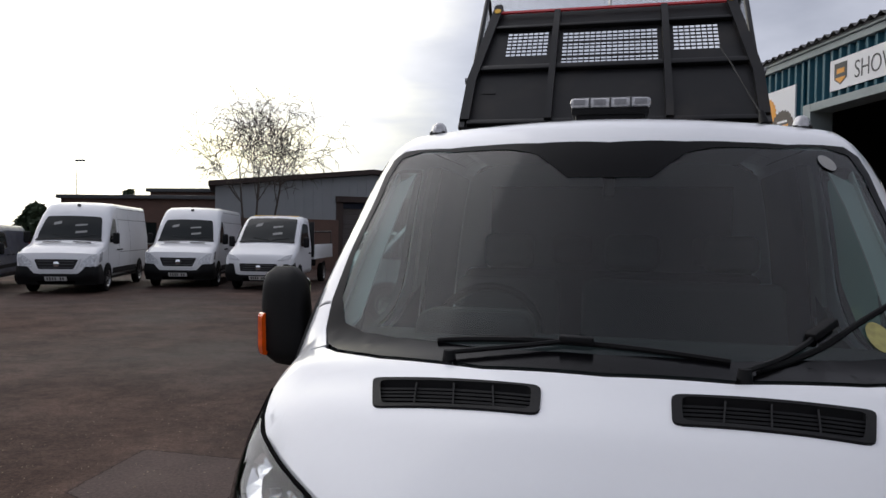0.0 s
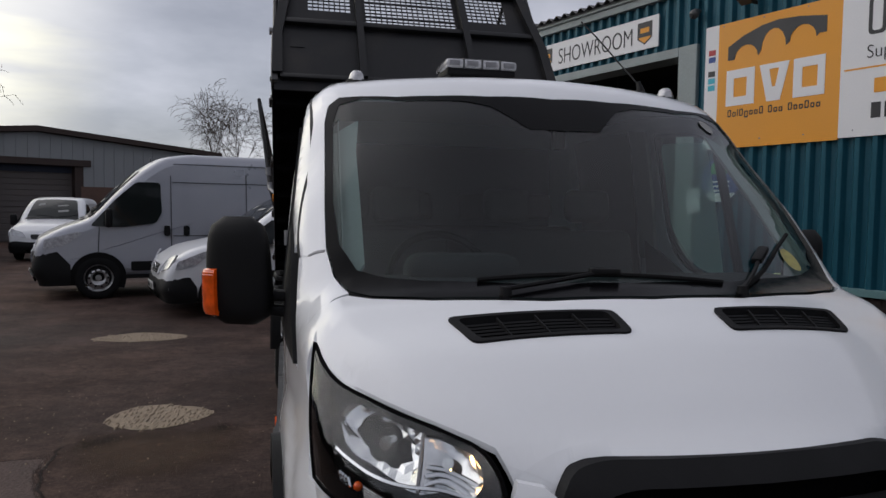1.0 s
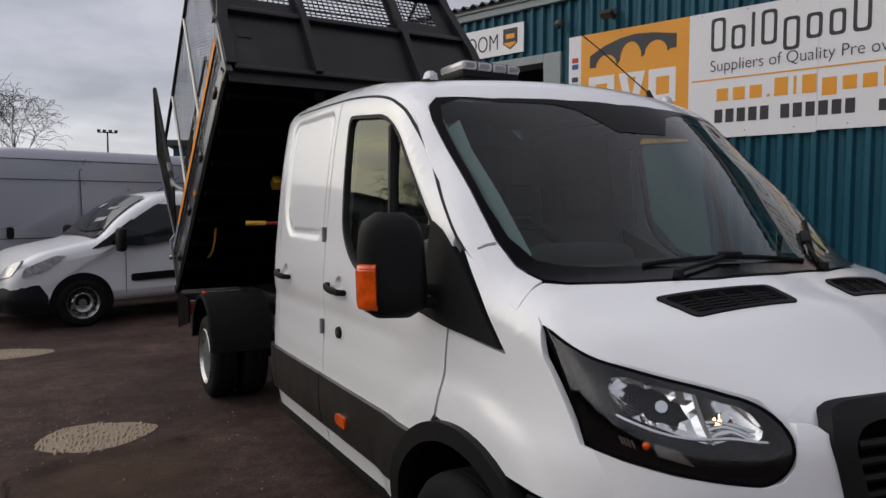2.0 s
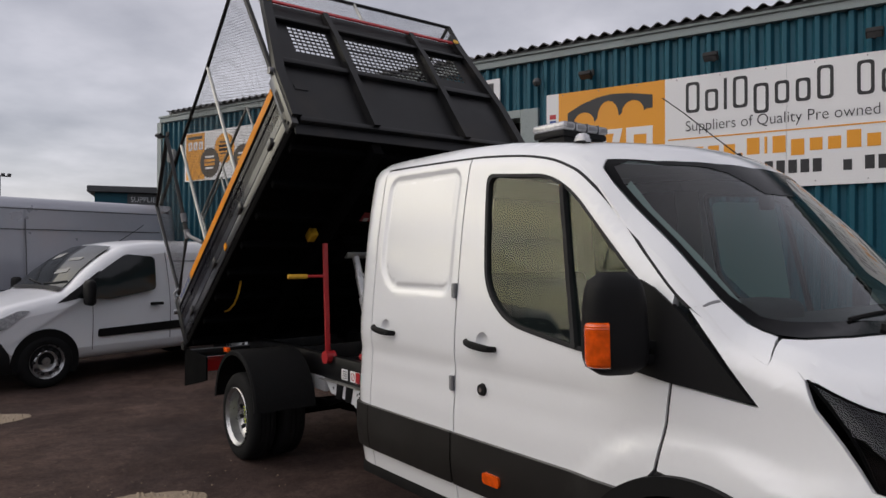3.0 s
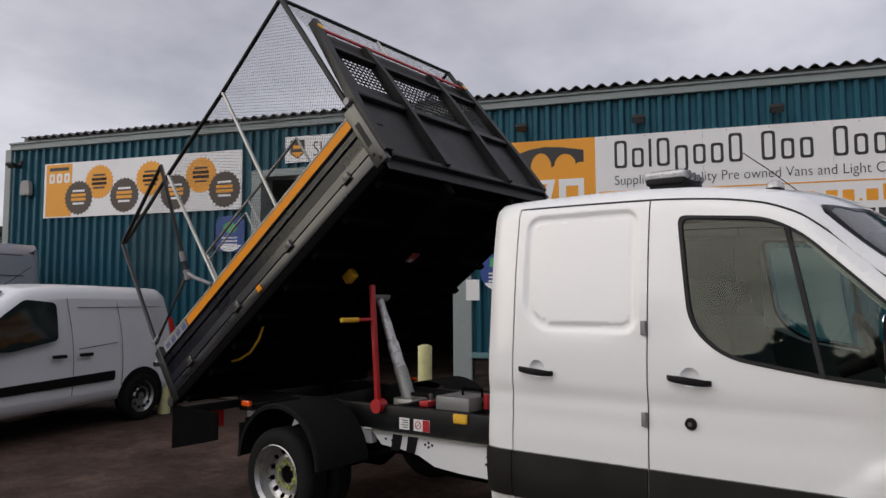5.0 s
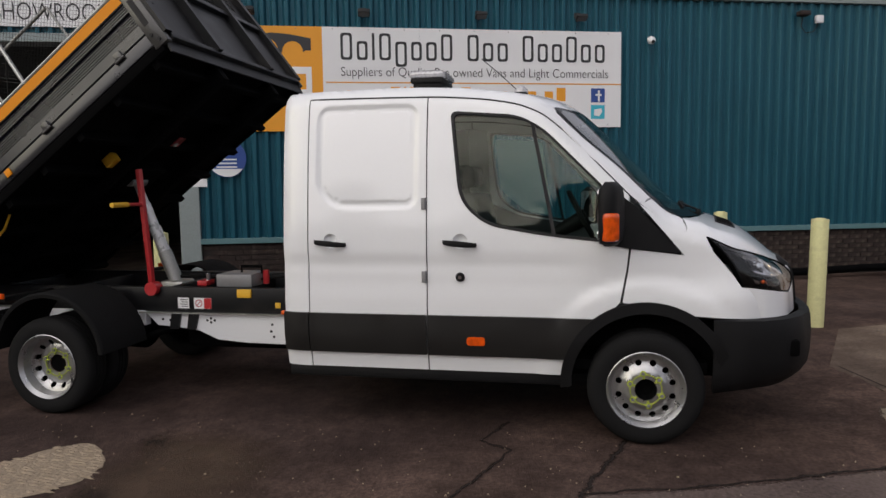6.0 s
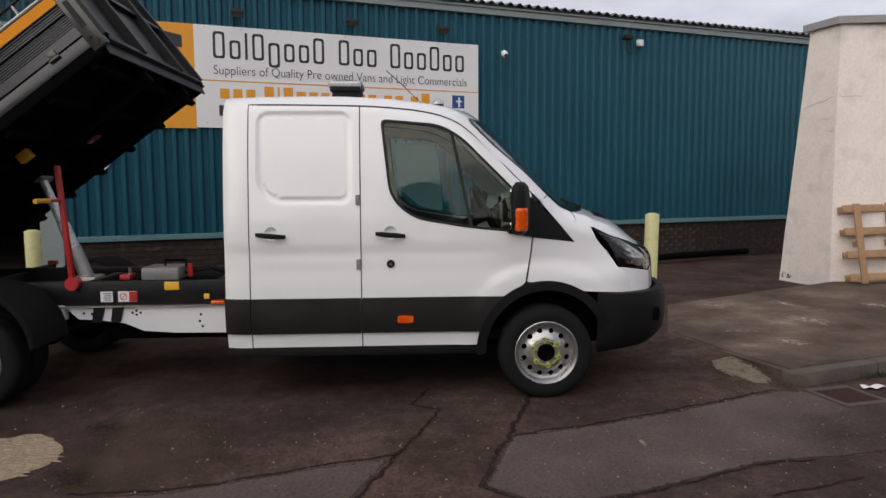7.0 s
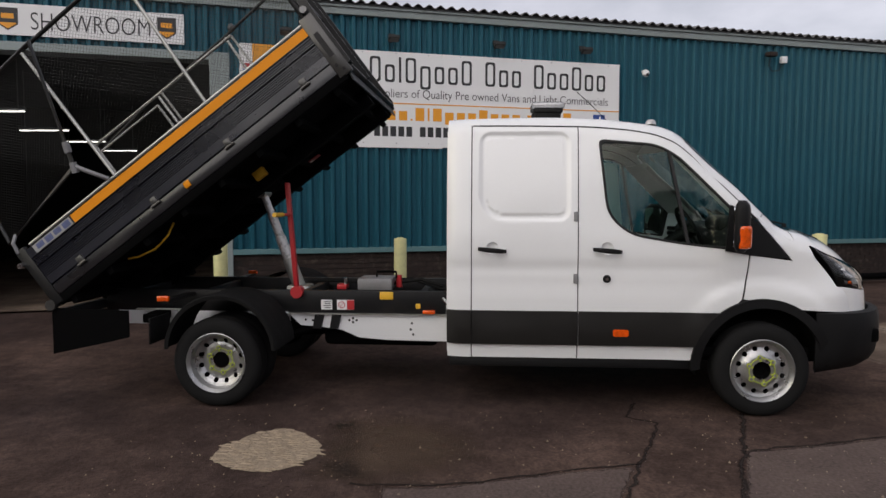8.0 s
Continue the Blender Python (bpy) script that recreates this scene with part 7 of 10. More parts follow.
    for k, (y, mat_) in enumerate(((3.27, "signw"), (3.09, "signw"))):
        st = part("label", box(-0.504, -0.5005, y - 0.07, y + (0.02 if k == 0 else 0.07), 0.635, 0.715), mat_, truck, "safety label")
        if k:
            part("label_red", box(-0.506, -0.5035, y - 0.07, y - 0.012, 0.637, 0.713), "red", st)
            ring = lathe([(0.022, -0.5045), (0.028, -0.5045), (0.028, -0.5055), (0.022, -0.5055)], 20)
            turned(ring, Matrix.Translation((0, y + 0.03, 0.675)))
            part("label_ring", ring, "red", st)
            part("label_stroke", bar((-0.5055, y + 0.012, 0.692), (-0.5055, y + 0.048, 0.658), 0.005, 0.001, up=(1, 0, 0)), "red", st)
        else:
            for j in range(4):
                part("label_line", box(-0.505, -0.5035, y - 0.06, y - 0.01 + 0.01 * (j % 2), 0.648 + 0.016 * j, 0.654 + 0.016 * j), "ink", st)
    # wiring loom
    part("hose", pipe([(-0.38, 2.3, 0.82), (-0.25, 2.5, 0.86), (-0.3, 2.8, 0.82), (-0.2, 3.2, 0.84), (-0.1, 3.5, 0.82)], 0.016, 6), "rubber", truck)
    part("hose", pipe([(-0.2, 2.25, 0.75), (-0.05, 2.6, 0.84), (0.1, 2.9, 0.80), (0.05, 3.4, 0.82)], 0.016, 6), "rubber", truck)
    # tipping ram, four chrome stages
    a, c = Vector((0.0, 3.60, 0.74)), Vector((-0.03, 3.912, 1.585))
    ram = part("tipping_ram", rod(a, a.lerp(c, 0.32), 0.055, seg=18), "steel", truck, "extended telescopic chrome hydraulic ram")
    for k, (f0, f1, r) in enumerate(((0.30, 0.55, 0.047), (0.53, 0.78, 0.039), (0.76, 1.0, 0.031))):
        st = rod(a.lerp(c, f0), a.lerp(c, f1), r, seg=18)
        st = rod(a.lerp(c, f0), a.lerp(c, f0 + 0.02), r + 0.006, seg=18, bm=st)
        part("ram_stage", st, "ramsteel", ram)
    part("ram_head", rod(c - Vector((0.095, 0, 0.0)), c + Vector((0.095, 0, 0.0)), 0.046, seg=16), "steel", ram)
    part("ram_foot", box(-0.1, 0.1, 3.5, 3.7, 0.68, 0.78, 0.02), "steel", ram)
    # red body prop with yellow grip
    pr = part("body_prop", bar((-0.515, 3.482, 0.76), (-0.505, 3.555, 1.66), 0.035, 0.035, bevel=0.004), "red", truck, "red safety prop with yellow grip")
    part("prop_pivot", rod((-0.545, 3.482, 0.78), (-0.465, 3.482, 0.78), 0.05, seg=16), "red", pr)
    part("prop_arm", rod((-0.51, 3.535, 1.405), (-0.68, 3.555, 1.405), 0.012, seg=8), "red", pr)
    part("prop_grip", rod((-0.66, 3.55, 1.405), (-0.81, 3.568, 1.405), 0.018, seg=12), "yellowp", pr)
    # rear mudguards
    for s in (1, -1):
        def fix(b):
            return b if s == 1 else mirrored(b)
        b = bmesh.new()
        prev = None
        for q in range(2, 180, 8):
            a_ = radians(q)
            R = 0.425
            row = [b.verts.new((x, 3.905 + (R + dr) * math.cos(a_), 0.405 + (R + dr) * math.sin(a_))) for x, dr in ((-1.10, -0.035), (-1.105, -0.01), (-1.09, 0.0), (-0.62, 0.0))]
            if prev:
                for i in range(3):
                    b.faces.new((prev[i], prev[i + 1], row[i + 1], row[i]))
            prev = row
        bmesh.ops.recalc_face_normals(b, faces=b.faces[:])
        bmesh.ops.solidify(b, geom=b.faces[:], thickness=0.006)
        part("mudguard", fix(b), "liner", truck, "black plastic rear mudguard")
        part("tail_panel", fix(panel([(5.19, 0.715), (5.19, 0.366), (4.72, 0.47), (4.60, 0.50), (4.60, 0.70)], lambda y, z, d: Vector((-1.08 + d, y, z)), 0.012, step=0.4)), "under", truck, "black rear side panel")
        part("side_marker", fix(box(-1.0, -0.97, 4.33, 4.42, 0.76, 0.80, 0.006)), "orange", truck, "amber side marker lamp")
        part("marker_bracket", fix(box(-0.97, -0.5, 4.34, 4.40, 0.74, 0.77)), "tipper", truck)
        part("lamp_bracket", fix(box(-0.80, -0.55, 4.52, 4.64, 0.56, 0.63, 0.01)), "under", truck)
        part("bed_edge", fix(box(-0.60, -0.56, 4.42, 4.80, 0.632, 0.642, 0.003)), "steel", truck)
        part("spray_flap", fix(box(-0.95, -0.62, 4.50, 4.515, 0.42, 0.62, 0.004)), "rubber", truck)
        part("tail_lamp", fix(box(-0.98, -0.6, 5.165, 5.2, 0.48, 0.62, 0.01)), "redlens", truck, "red tail lamp")
    part("rear_bar", box(-1.07, 1.07, 5.10, 5.18, 0.63, 0.70, 0.006), "tipper", truck)


make_chassis()

# ---- tipping body: local y runs back along its floor, local z square to it ----
TIP = Matrix.Translation((-0.014, 2.97, 2.44)) @ Matrix.Rotation(radians(-36.87), 4, "X") @ Matrix.Diagonal((1.012, 1, 1, 1))


def make_tipper():
    # floor, runners and bearers take a blacker colour that holds the underside's shade
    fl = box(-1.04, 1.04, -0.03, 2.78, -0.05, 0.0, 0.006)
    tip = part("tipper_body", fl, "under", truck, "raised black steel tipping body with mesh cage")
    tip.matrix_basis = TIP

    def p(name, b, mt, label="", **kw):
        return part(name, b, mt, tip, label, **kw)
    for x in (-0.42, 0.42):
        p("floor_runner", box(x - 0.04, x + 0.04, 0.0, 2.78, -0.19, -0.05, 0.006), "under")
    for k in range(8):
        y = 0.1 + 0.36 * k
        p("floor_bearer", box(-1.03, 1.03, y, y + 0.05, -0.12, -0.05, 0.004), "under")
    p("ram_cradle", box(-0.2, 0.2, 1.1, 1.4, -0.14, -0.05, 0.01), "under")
    p("hazard_label", box(-0.24, -0.15, 0.64, 0.74, -0.198, -0.192), "darkred", "red hazard label")
    p("hazard_label_white", box(-0.22, -0.18, 0.70, 0.735, -0.202, -0.199), "lining")
    p("yellow_catch", box(-0.52, -0.44, 1.02, 1.12, -0.12, -0.05, 0.004), "yellowp")
    p("warning_cable", pipe([(-0.86, 1.74, -0.06), (-0.86, 1.84, -0.11), (-0.86, 1.98, -0.13), (-0.86, 2.12, -0.10), (-0.86, 2.2, -0.06)], 0.009, 7), "yellowp", "yellow sheathed cable loop")
    # drop sides, ribbed
    for s in (-1, 1):
        prof = [(-0.006, 0.0), (-0.006, 0.088), (0.010, 0.094), (0.010, 0.160)]
        for k in range(5):
            z = 0.163 + 0.0155 * k
            prof += [(0.005, z), (0.011, z + 0.004), (0.011, z + 0.010), (0.005, z + 0.014)]
        prof += [(0.010, 0.243), (-0.004, 0.247), (-0.004, 0.257), (0.010, 0.261)]
        for k in range(3):
            z = 0.263 + 0.0155 * k
            prof += [(0.005, z), (0.011, z + 0.004), (0.011, z + 0.010), (0.005, z + 0.014)]
        prof += [(0.010, 0.316), (0.002, 0.320), (0.002, 0.328), (0.016, 0.332), (0.016, 0.405), (0.0, 0.41), (-0.02, 0.41), (-0.02, 0.0)]
        b = bmesh.new()
        rows = [[b.verts.new((s * (1.045 + o), y, z)) for o, z in prof] for y in (0.05, 2.70)]
        n = len(prof)
        for i in range(n):
            b.faces.new((rows[0][i], rows[0][(i + 1) % n], rows[1][(i + 1) % n], rows[1][i]))
        b.faces.new(rows[0])
        b.faces.new(rows[1])
        bmesh.ops.recalc_face_normals(b, faces=b.faces[:])
        ds = p("dropside", b, "drop", "ribbed dark navy dropside with amber tape", smooth=False)
        X = lambda o: s * (1.045 + o)

        def bx(o0, o1, *r, **kw):
            return box(min(X(o0), X(o1)), max(X(o0), X(o1)), *r, **kw)
        p("amber_tape", bx(0.015, 0.019, 0.05, 2.26, 0.336, 0.402), "yellow", "amber reflective marking tape")
        lb = p("side_label", bx(0.015, 0.0185, 2.275, 2.64, 0.338, 0.40), "lining", "pale load label")
        for k in range(4):
            p("label_blue", bx(0.018, 0.020, 2.29 + 0.085 * k, 2.355 + 0.085 * k, 0.346 + 0.006 * (k % 2), 0.392), "labelblue")
        for y in (0.28, 0.98, 1.68, 2.4):
            hg = bx(0.0, 0.028, y - 0.028, y + 0.028, 0.07, 0.128, bevel=0.006)
            rod((X(0.026), y - 0.04, 0.07), (X(0.026), y + 0.04, 0.07), 0.011, seg=8, bm=hg)
            p("dropside_hinge", hg, "postgrey")
        p("reflector", bx(0.014, 0.026, 1.38, 1.43, 0.02, 0.07, bevel=0.004), "yellow", "amber side reflector")
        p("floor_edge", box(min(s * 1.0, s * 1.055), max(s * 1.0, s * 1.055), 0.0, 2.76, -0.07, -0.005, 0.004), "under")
        p("side_rail", bx(-0.004, 0.016, 0.05, 2.70, -0.004, 0.078, bevel=0.004), "siderail", "worn dark grey side rail")
        # corner posts
        fp = bx(-0.03, 0.018, -0.06, 0.05, -0.04, 0.46, bevel=0.006)
        post = p("front_post", fp, "postgrey", "grey steel corner post with locking slot")
        p("post_slot", bx(0.017, 0.020, -0.02, 0.02, 0.12, 0.32), "seam")
        for z in (0.0, 0.05):
            p("post_bolt", rod((X(0.015), -0.015 + 0.03 * (z > 0), z), (X(0.026), -0.015 + 0.03 * (z > 0), z), 0.012, seg=10), "seam")
        p("rear_post", bx(-0.03, 0.02, 2.70, 2.78, -0.06, 0.44, bevel=0.006), "tipper")
        p("tail_hinge", rod((X(-0.02), 2.80, -0.03), (X(0.03), 2.80, -0.03), 0.04, seg=14), "postgrey")
        p("tail_lock", rod((X(-0.0), 2.79, 0.33), (X(0.05), 2.79, 0.33), 0.022, seg=10), "chrome")
    p("tailboard", box(-1.02, 1.02, 2.745, 2.785, 0.0, 0.40, 0.006), "drop", "dark tailboard")
    # headboard
    out = [(-1.055, 0.0), (1.055, 0.0), (1.055, 0.46), (0.905, 1.32), (-0.905, 1.32), (-1.055, 0.46)]
    wins = [[(-0.36, 0.66), (0.36, 0.66), (0.36, 1.05), (-0.36, 1.05)], [(-0.80, 0.77), (-0.47, 0.77), (-0.47, 1.07), (-0.80, 1.07)], [(0.47, 0.77), (0.80, 0.77), (0.80, 1.07), (0.47, 1.07)]]
    hb = p("headboard", panel(out, lambda x, z, d: Vector((x, -0.035 + d, z)), 0.012, wins, step=0.25), "tipper", "black ribbed headboard with mesh windows")
    for w in wins:
        x0, x1, z0, z1 = w[0][0], w[1][0], w[0][1], w[2][1]
        g = bmesh.new()
        n = round((x1 - x0) / 0.042)
        for k in range(n + 1):
            x = x0 + (x1 - x0) * k / n
            box(x - 0.004, x + 0.004, -0.033, -0.027, z0, z1, 0, g)
        m_ = round((z1 - z0) / 0.042)
        for k in range(m_ + 1):
            z = z0 + (z1 - z0) * k / m_
            wd = 0.010 if (x1 - x0 > 0.5 and k in (2, 6)) else 0.004
            box(x0, x1, -0.034, -0.026, z - wd, z + wd, 0, g)
        p("mesh_window", g, "tipper", "square mesh window", smooth=False)
    for x in (-0.415, 0.415):
        rb = p("headboard_rib", panel([(-0.035, 0.0), (-0.10, 0.0), (-0.10, 0.95), (-0.075, 1.30), (-0.035, 1.32)], lambda y, z, d: Vector((x - 0.025 + d, y, z)), 0.05, step=0.3), "tipper")
    for s in (-1, 1):
        p("headboard_post", panel([(1.055, 0.02), (1.055, 0.46), (0.935, 1.38), (0.885, 1.40), (0.865, 1.36), (0.985, 0.46), (0.985, 0.02)], lambda x, z, d: Vector((s * x, -0.085 + d, z)), 0.06, step=0.3), "tipper")
        p("post_badge", rod((s * 0.905, -0.09, 1.30), (s * 0.905, -0.083, 1.30), 0.028, seg=14), "yellowp")
        p("pivot_boss", rod((s * 1.04, -0.03, 0.50), (s * 1.08, -0.03, 0.50), 0.026, seg=14), "grey")
    for z, h in ((0.60, 0.05), (0.0, 0.04), (1.10, 0.03)):
        p("headboard_rail", box(-1.0 + 0.09 * (z > 1), 1.0 - 0.09 * (z > 1), -0.075, -0.035, z - h / 2, z + h / 2, 0.004), "tipper")
    p("lower_chamfer", panel([(-1.04, -0.10), (1.04, -0.10), (1.04, 0.0), (-1.04, 0.0)], lambda x, z, d: Vector((x, -0.04 - 0.55 * z * 0.3 + d, z)), 0.01, step=0.5), "tipper")
    p("red_strip", box(-0.88, 0.88, -0.075, -0.06, 1.285, 1.31), "red", "dark red edge strip")
    lab = p("maker_label", box(-0.93, -0.83, -0.04, -0.0365, 0.335, 0.385), "tipper")
    for k, (w0, w1) in enumerate(((-0.91, -0.85), (-0.925, -0.835))):
        p("label_line", box(w0, w1, -0.039, -0.0362, 0.372 - 0.02 * k, 0.379 - 0.018 * k), "lining")

    # cage of tube and expanded mesh
    def diamonds(pts, fn, gap=0.021, w=0.0012):
        """Two crossing families of thin strands clipped to a four-sided outline."""
        b = bmesh.new()
        n = len(pts)
        for sg in (1, -1):
            k = 0.45
            vals = [q[1] - sg * k * 2.2 * q[0] for q in pts]
            c = min(vals) + gap
            while c < max(vals):
                hits = []
                for i in range(n):
                    (u0, v0), (u1, v1) = pts[i], pts[(i + 1) % n]
                    a0, a1 = v0 - sg * k * 2.2 * u0 - c, v1 - sg * k * 2.2 * u1 - c
                    if a0 * a1 < 0:
                        t = a0 / (a0 - a1)
                        hits.append((u0 + (u1 - u0) * t, v0 + (v1 - v0) * t))
                if len(hits) == 2:
                    A, Q = Vector(fn(*hits[0])), Vector(fn(*hits[1]))
                    d = (Q - A).normalized()
                    s1 = d.cross(Vector((1, 0, 0)))
                    if s1.length < 0.1:
                        s1 = d.cross(Vector((0, 1, 0)))
                    s1.normalize()
                    s2 = d.cross(s1)
                    ra = [b.verts.new(A + w * (math.cos(q) * s1 + math.sin(q) * s2)) for q in (0, 2.09, 4.19)]
                    rb = [b.verts.new(Q + w * (math.cos(q) * s1 + math.sin(q) * s2)) for q in (0, 2.09, 4.19)]
                    for i in range(3):
                        b.faces.new((ra[i], ra[(i + 1) % 3], rb[(i + 1) % 3], rb[i]))
                c += gap * 1.55
        return b
    R = 0.014
    for s in (-1, 1):
        X = s * 1.035
        part_ = lambda nm, pts, mt="steel": p(nm, pipe(pts, R, 8), mt)
        p("cage_post", pipe([(X, 0.0, 0.41), (X, 0.0, 1.65)], 0.021, 8), "tipper")
        part_("cage_post", [(X, 0.94, 0.42), (X, 0.89, 1.595)])
        part_("cage_post", [(X, 1.81, 0.42), (X, 1.82, 1.572)])
        p("cage_rail", pipe([(X, 0.0, 1.66), (X, 0.89, 1.60), (X, 1.82, 1.575), (X * 1.02, 2.62, 1.50)], 0.016, 8), "tipper")
        p("cage_foot_rail", pipe([(X, 0.0, 0.43), (X, 2.66, 0.43)], 0.013, 8), "steel")
        p("guard_rail", pipe([(X * 0.985, 0.50, 0.70), (X * 0.985, 1.80, 0.70)], 0.011, 8), "steel", "slim inner guard rail")
        for y in (0.50, 1.16, 1.24, 1.80):
            p("guard_post", pipe([(X * 0.985, y, 0.43), (X * 0.985, y, 0.70 if y != 1.24 else 0.64)], 0.009, 7), "steel")
        p("guard_rail", pipe([(X * 0.985, 1.24, 0.64), (X * 0.985, 1.80, 0.64)], 0.008, 7), "steel")
        mp = p("cage_mesh", diamonds([(0.0, 0.42), (0.94, 0.42), (0.89, 1.60), (0.0, 1.66)], lambda u, v: (X, u, v)), "meshgrey", "expanded steel mesh")
        p("cage_mesh", diamonds([(0.94, 0.42), (1.81, 0.42), (1.82, 1.575), (0.89, 1.60)], lambda u, v: (X, u, v)), "meshgrey", "expanded steel mesh")
    # top rail and front mesh over the headboard
    p("cage_rail", pipe([(-1.035, 0.0, 1.65), (1.035, 0.0, 1.65)], 0.016, 8), "tipper")
    p("cage_post", pipe([(0.0, -0.01, 1.32), (0.0, 0.0, 1.65)], R, 8), "steel")
    p("cage_mesh", diamonds([(-0.93, 1.32), (0.93, 1.32), (1.035, 1.65), (-1.035, 1.65)], lambda u, v: (u, -0.005, v)), "meshgrey", "expanded steel mesh")
    # rear cage gate, swung out
    ga = lambda u, v: (-1.304 + 0.123 * u - 0.079 * v, u, v)
    quad = [(1.99, 0.64), (2.80, 0.54), (2.61, 1.476), (1.65, 1.478)]
    p("cage_gate", pipe([ga(*q) for q in quad], 0.018, 8, closed=True), "postgrey", "open rear cage gate of tube and mesh")
    p("gate_mesh", diamonds(quad, ga, 0.018, 0.0011), "meshgrey", "expanded steel mesh")
    p("gate_post", pipe([ga(1.99, 0.66), ga(1.93, 0.56), (-1.05, 1.86, 0.44)], 0.016, 8), "grey")
    for z in (0.60, 0.74):
        p("gate_hinge", rod(ga(1.99 - 0.4 * (z - 0.64), z), ga(1.99 - 0.4 * (z - 0.56), z + 0.07), 0.026, seg=10), "grey")
    p("gate_latch", pipe([ga(2.72, 0.56), (-1.07, 2.74, 0.50), (-1.06, 2.76, 0.42)], 0.014, 6), "grey")


make_tipper()

# ---- signs and fittings on the showroom wall ----
FACE = -0.071


def on_wall(u, z, v=FACE):
    return B @ Matrix.Translation((u, v, z)) @ Matrix.Rotation(radians(90), 4, "X")


def plate(x0, x1, y0, y1, z0=0.0, z1=0.004, bevel=0.0):
    return box(x0, x1, y0, y1, z0, z1, bevel)


def shape(pts, z0, z1):
    return panel(pts, lambda u, v, d: Vector((u, v, z1 - d)), z1 - z0, step=9, edge=9)


def mark_strokes(t, spec, x0, x1, base, xh, asc, w, mt, name="name_mark", hollow=True, z0=0.004):
    """Plain upright shapes in place of a name: t tall, d descending, s short, i thin, a space."""
    wid = {"t": 1.0, "s": 0.95, "i": 0.45, "d": 1.0, " ": 0.7, ".": 0.4}
    tot = sum(wid[c] for c in spec)
    k = (x1 - x0) / tot
    x = x0
    for c in spec:
        a, e = x, x + wid[c] * k - 0.28 * k
        x += wid[c] * k
        if c == " ":
            continue
        lo, hi = base, base + (asc if c in "ti" else xh)
        if c == "d":
            lo = base - (asc - xh) * 0.8
        if c == ".":
            part(name, plate(a, a + w, base, base + w, z0, z0 + 0.003), mt, t, smooth=False)
            continue
        if hollow and c != "i":
            rr = 0.3 * (e - a)
            b = panel(rounded([(a, lo), (e, lo), (e, hi), (a, hi)], rr, 4), lambda u, v, d: Vector((u, v, z0 + 0.003 - d)), 0.003, [rounded([(a + w, lo + w), (e - w, lo + w), (e - w, hi - w), (a + w, hi - w)], rr * 0.7, 4)], step=9, edge=9)
        else:
            b = plate(a, e if c != "i" else a + w, lo, hi, z0, z0 + 0.003)
        part(name, b, mt, t, smooth=False)


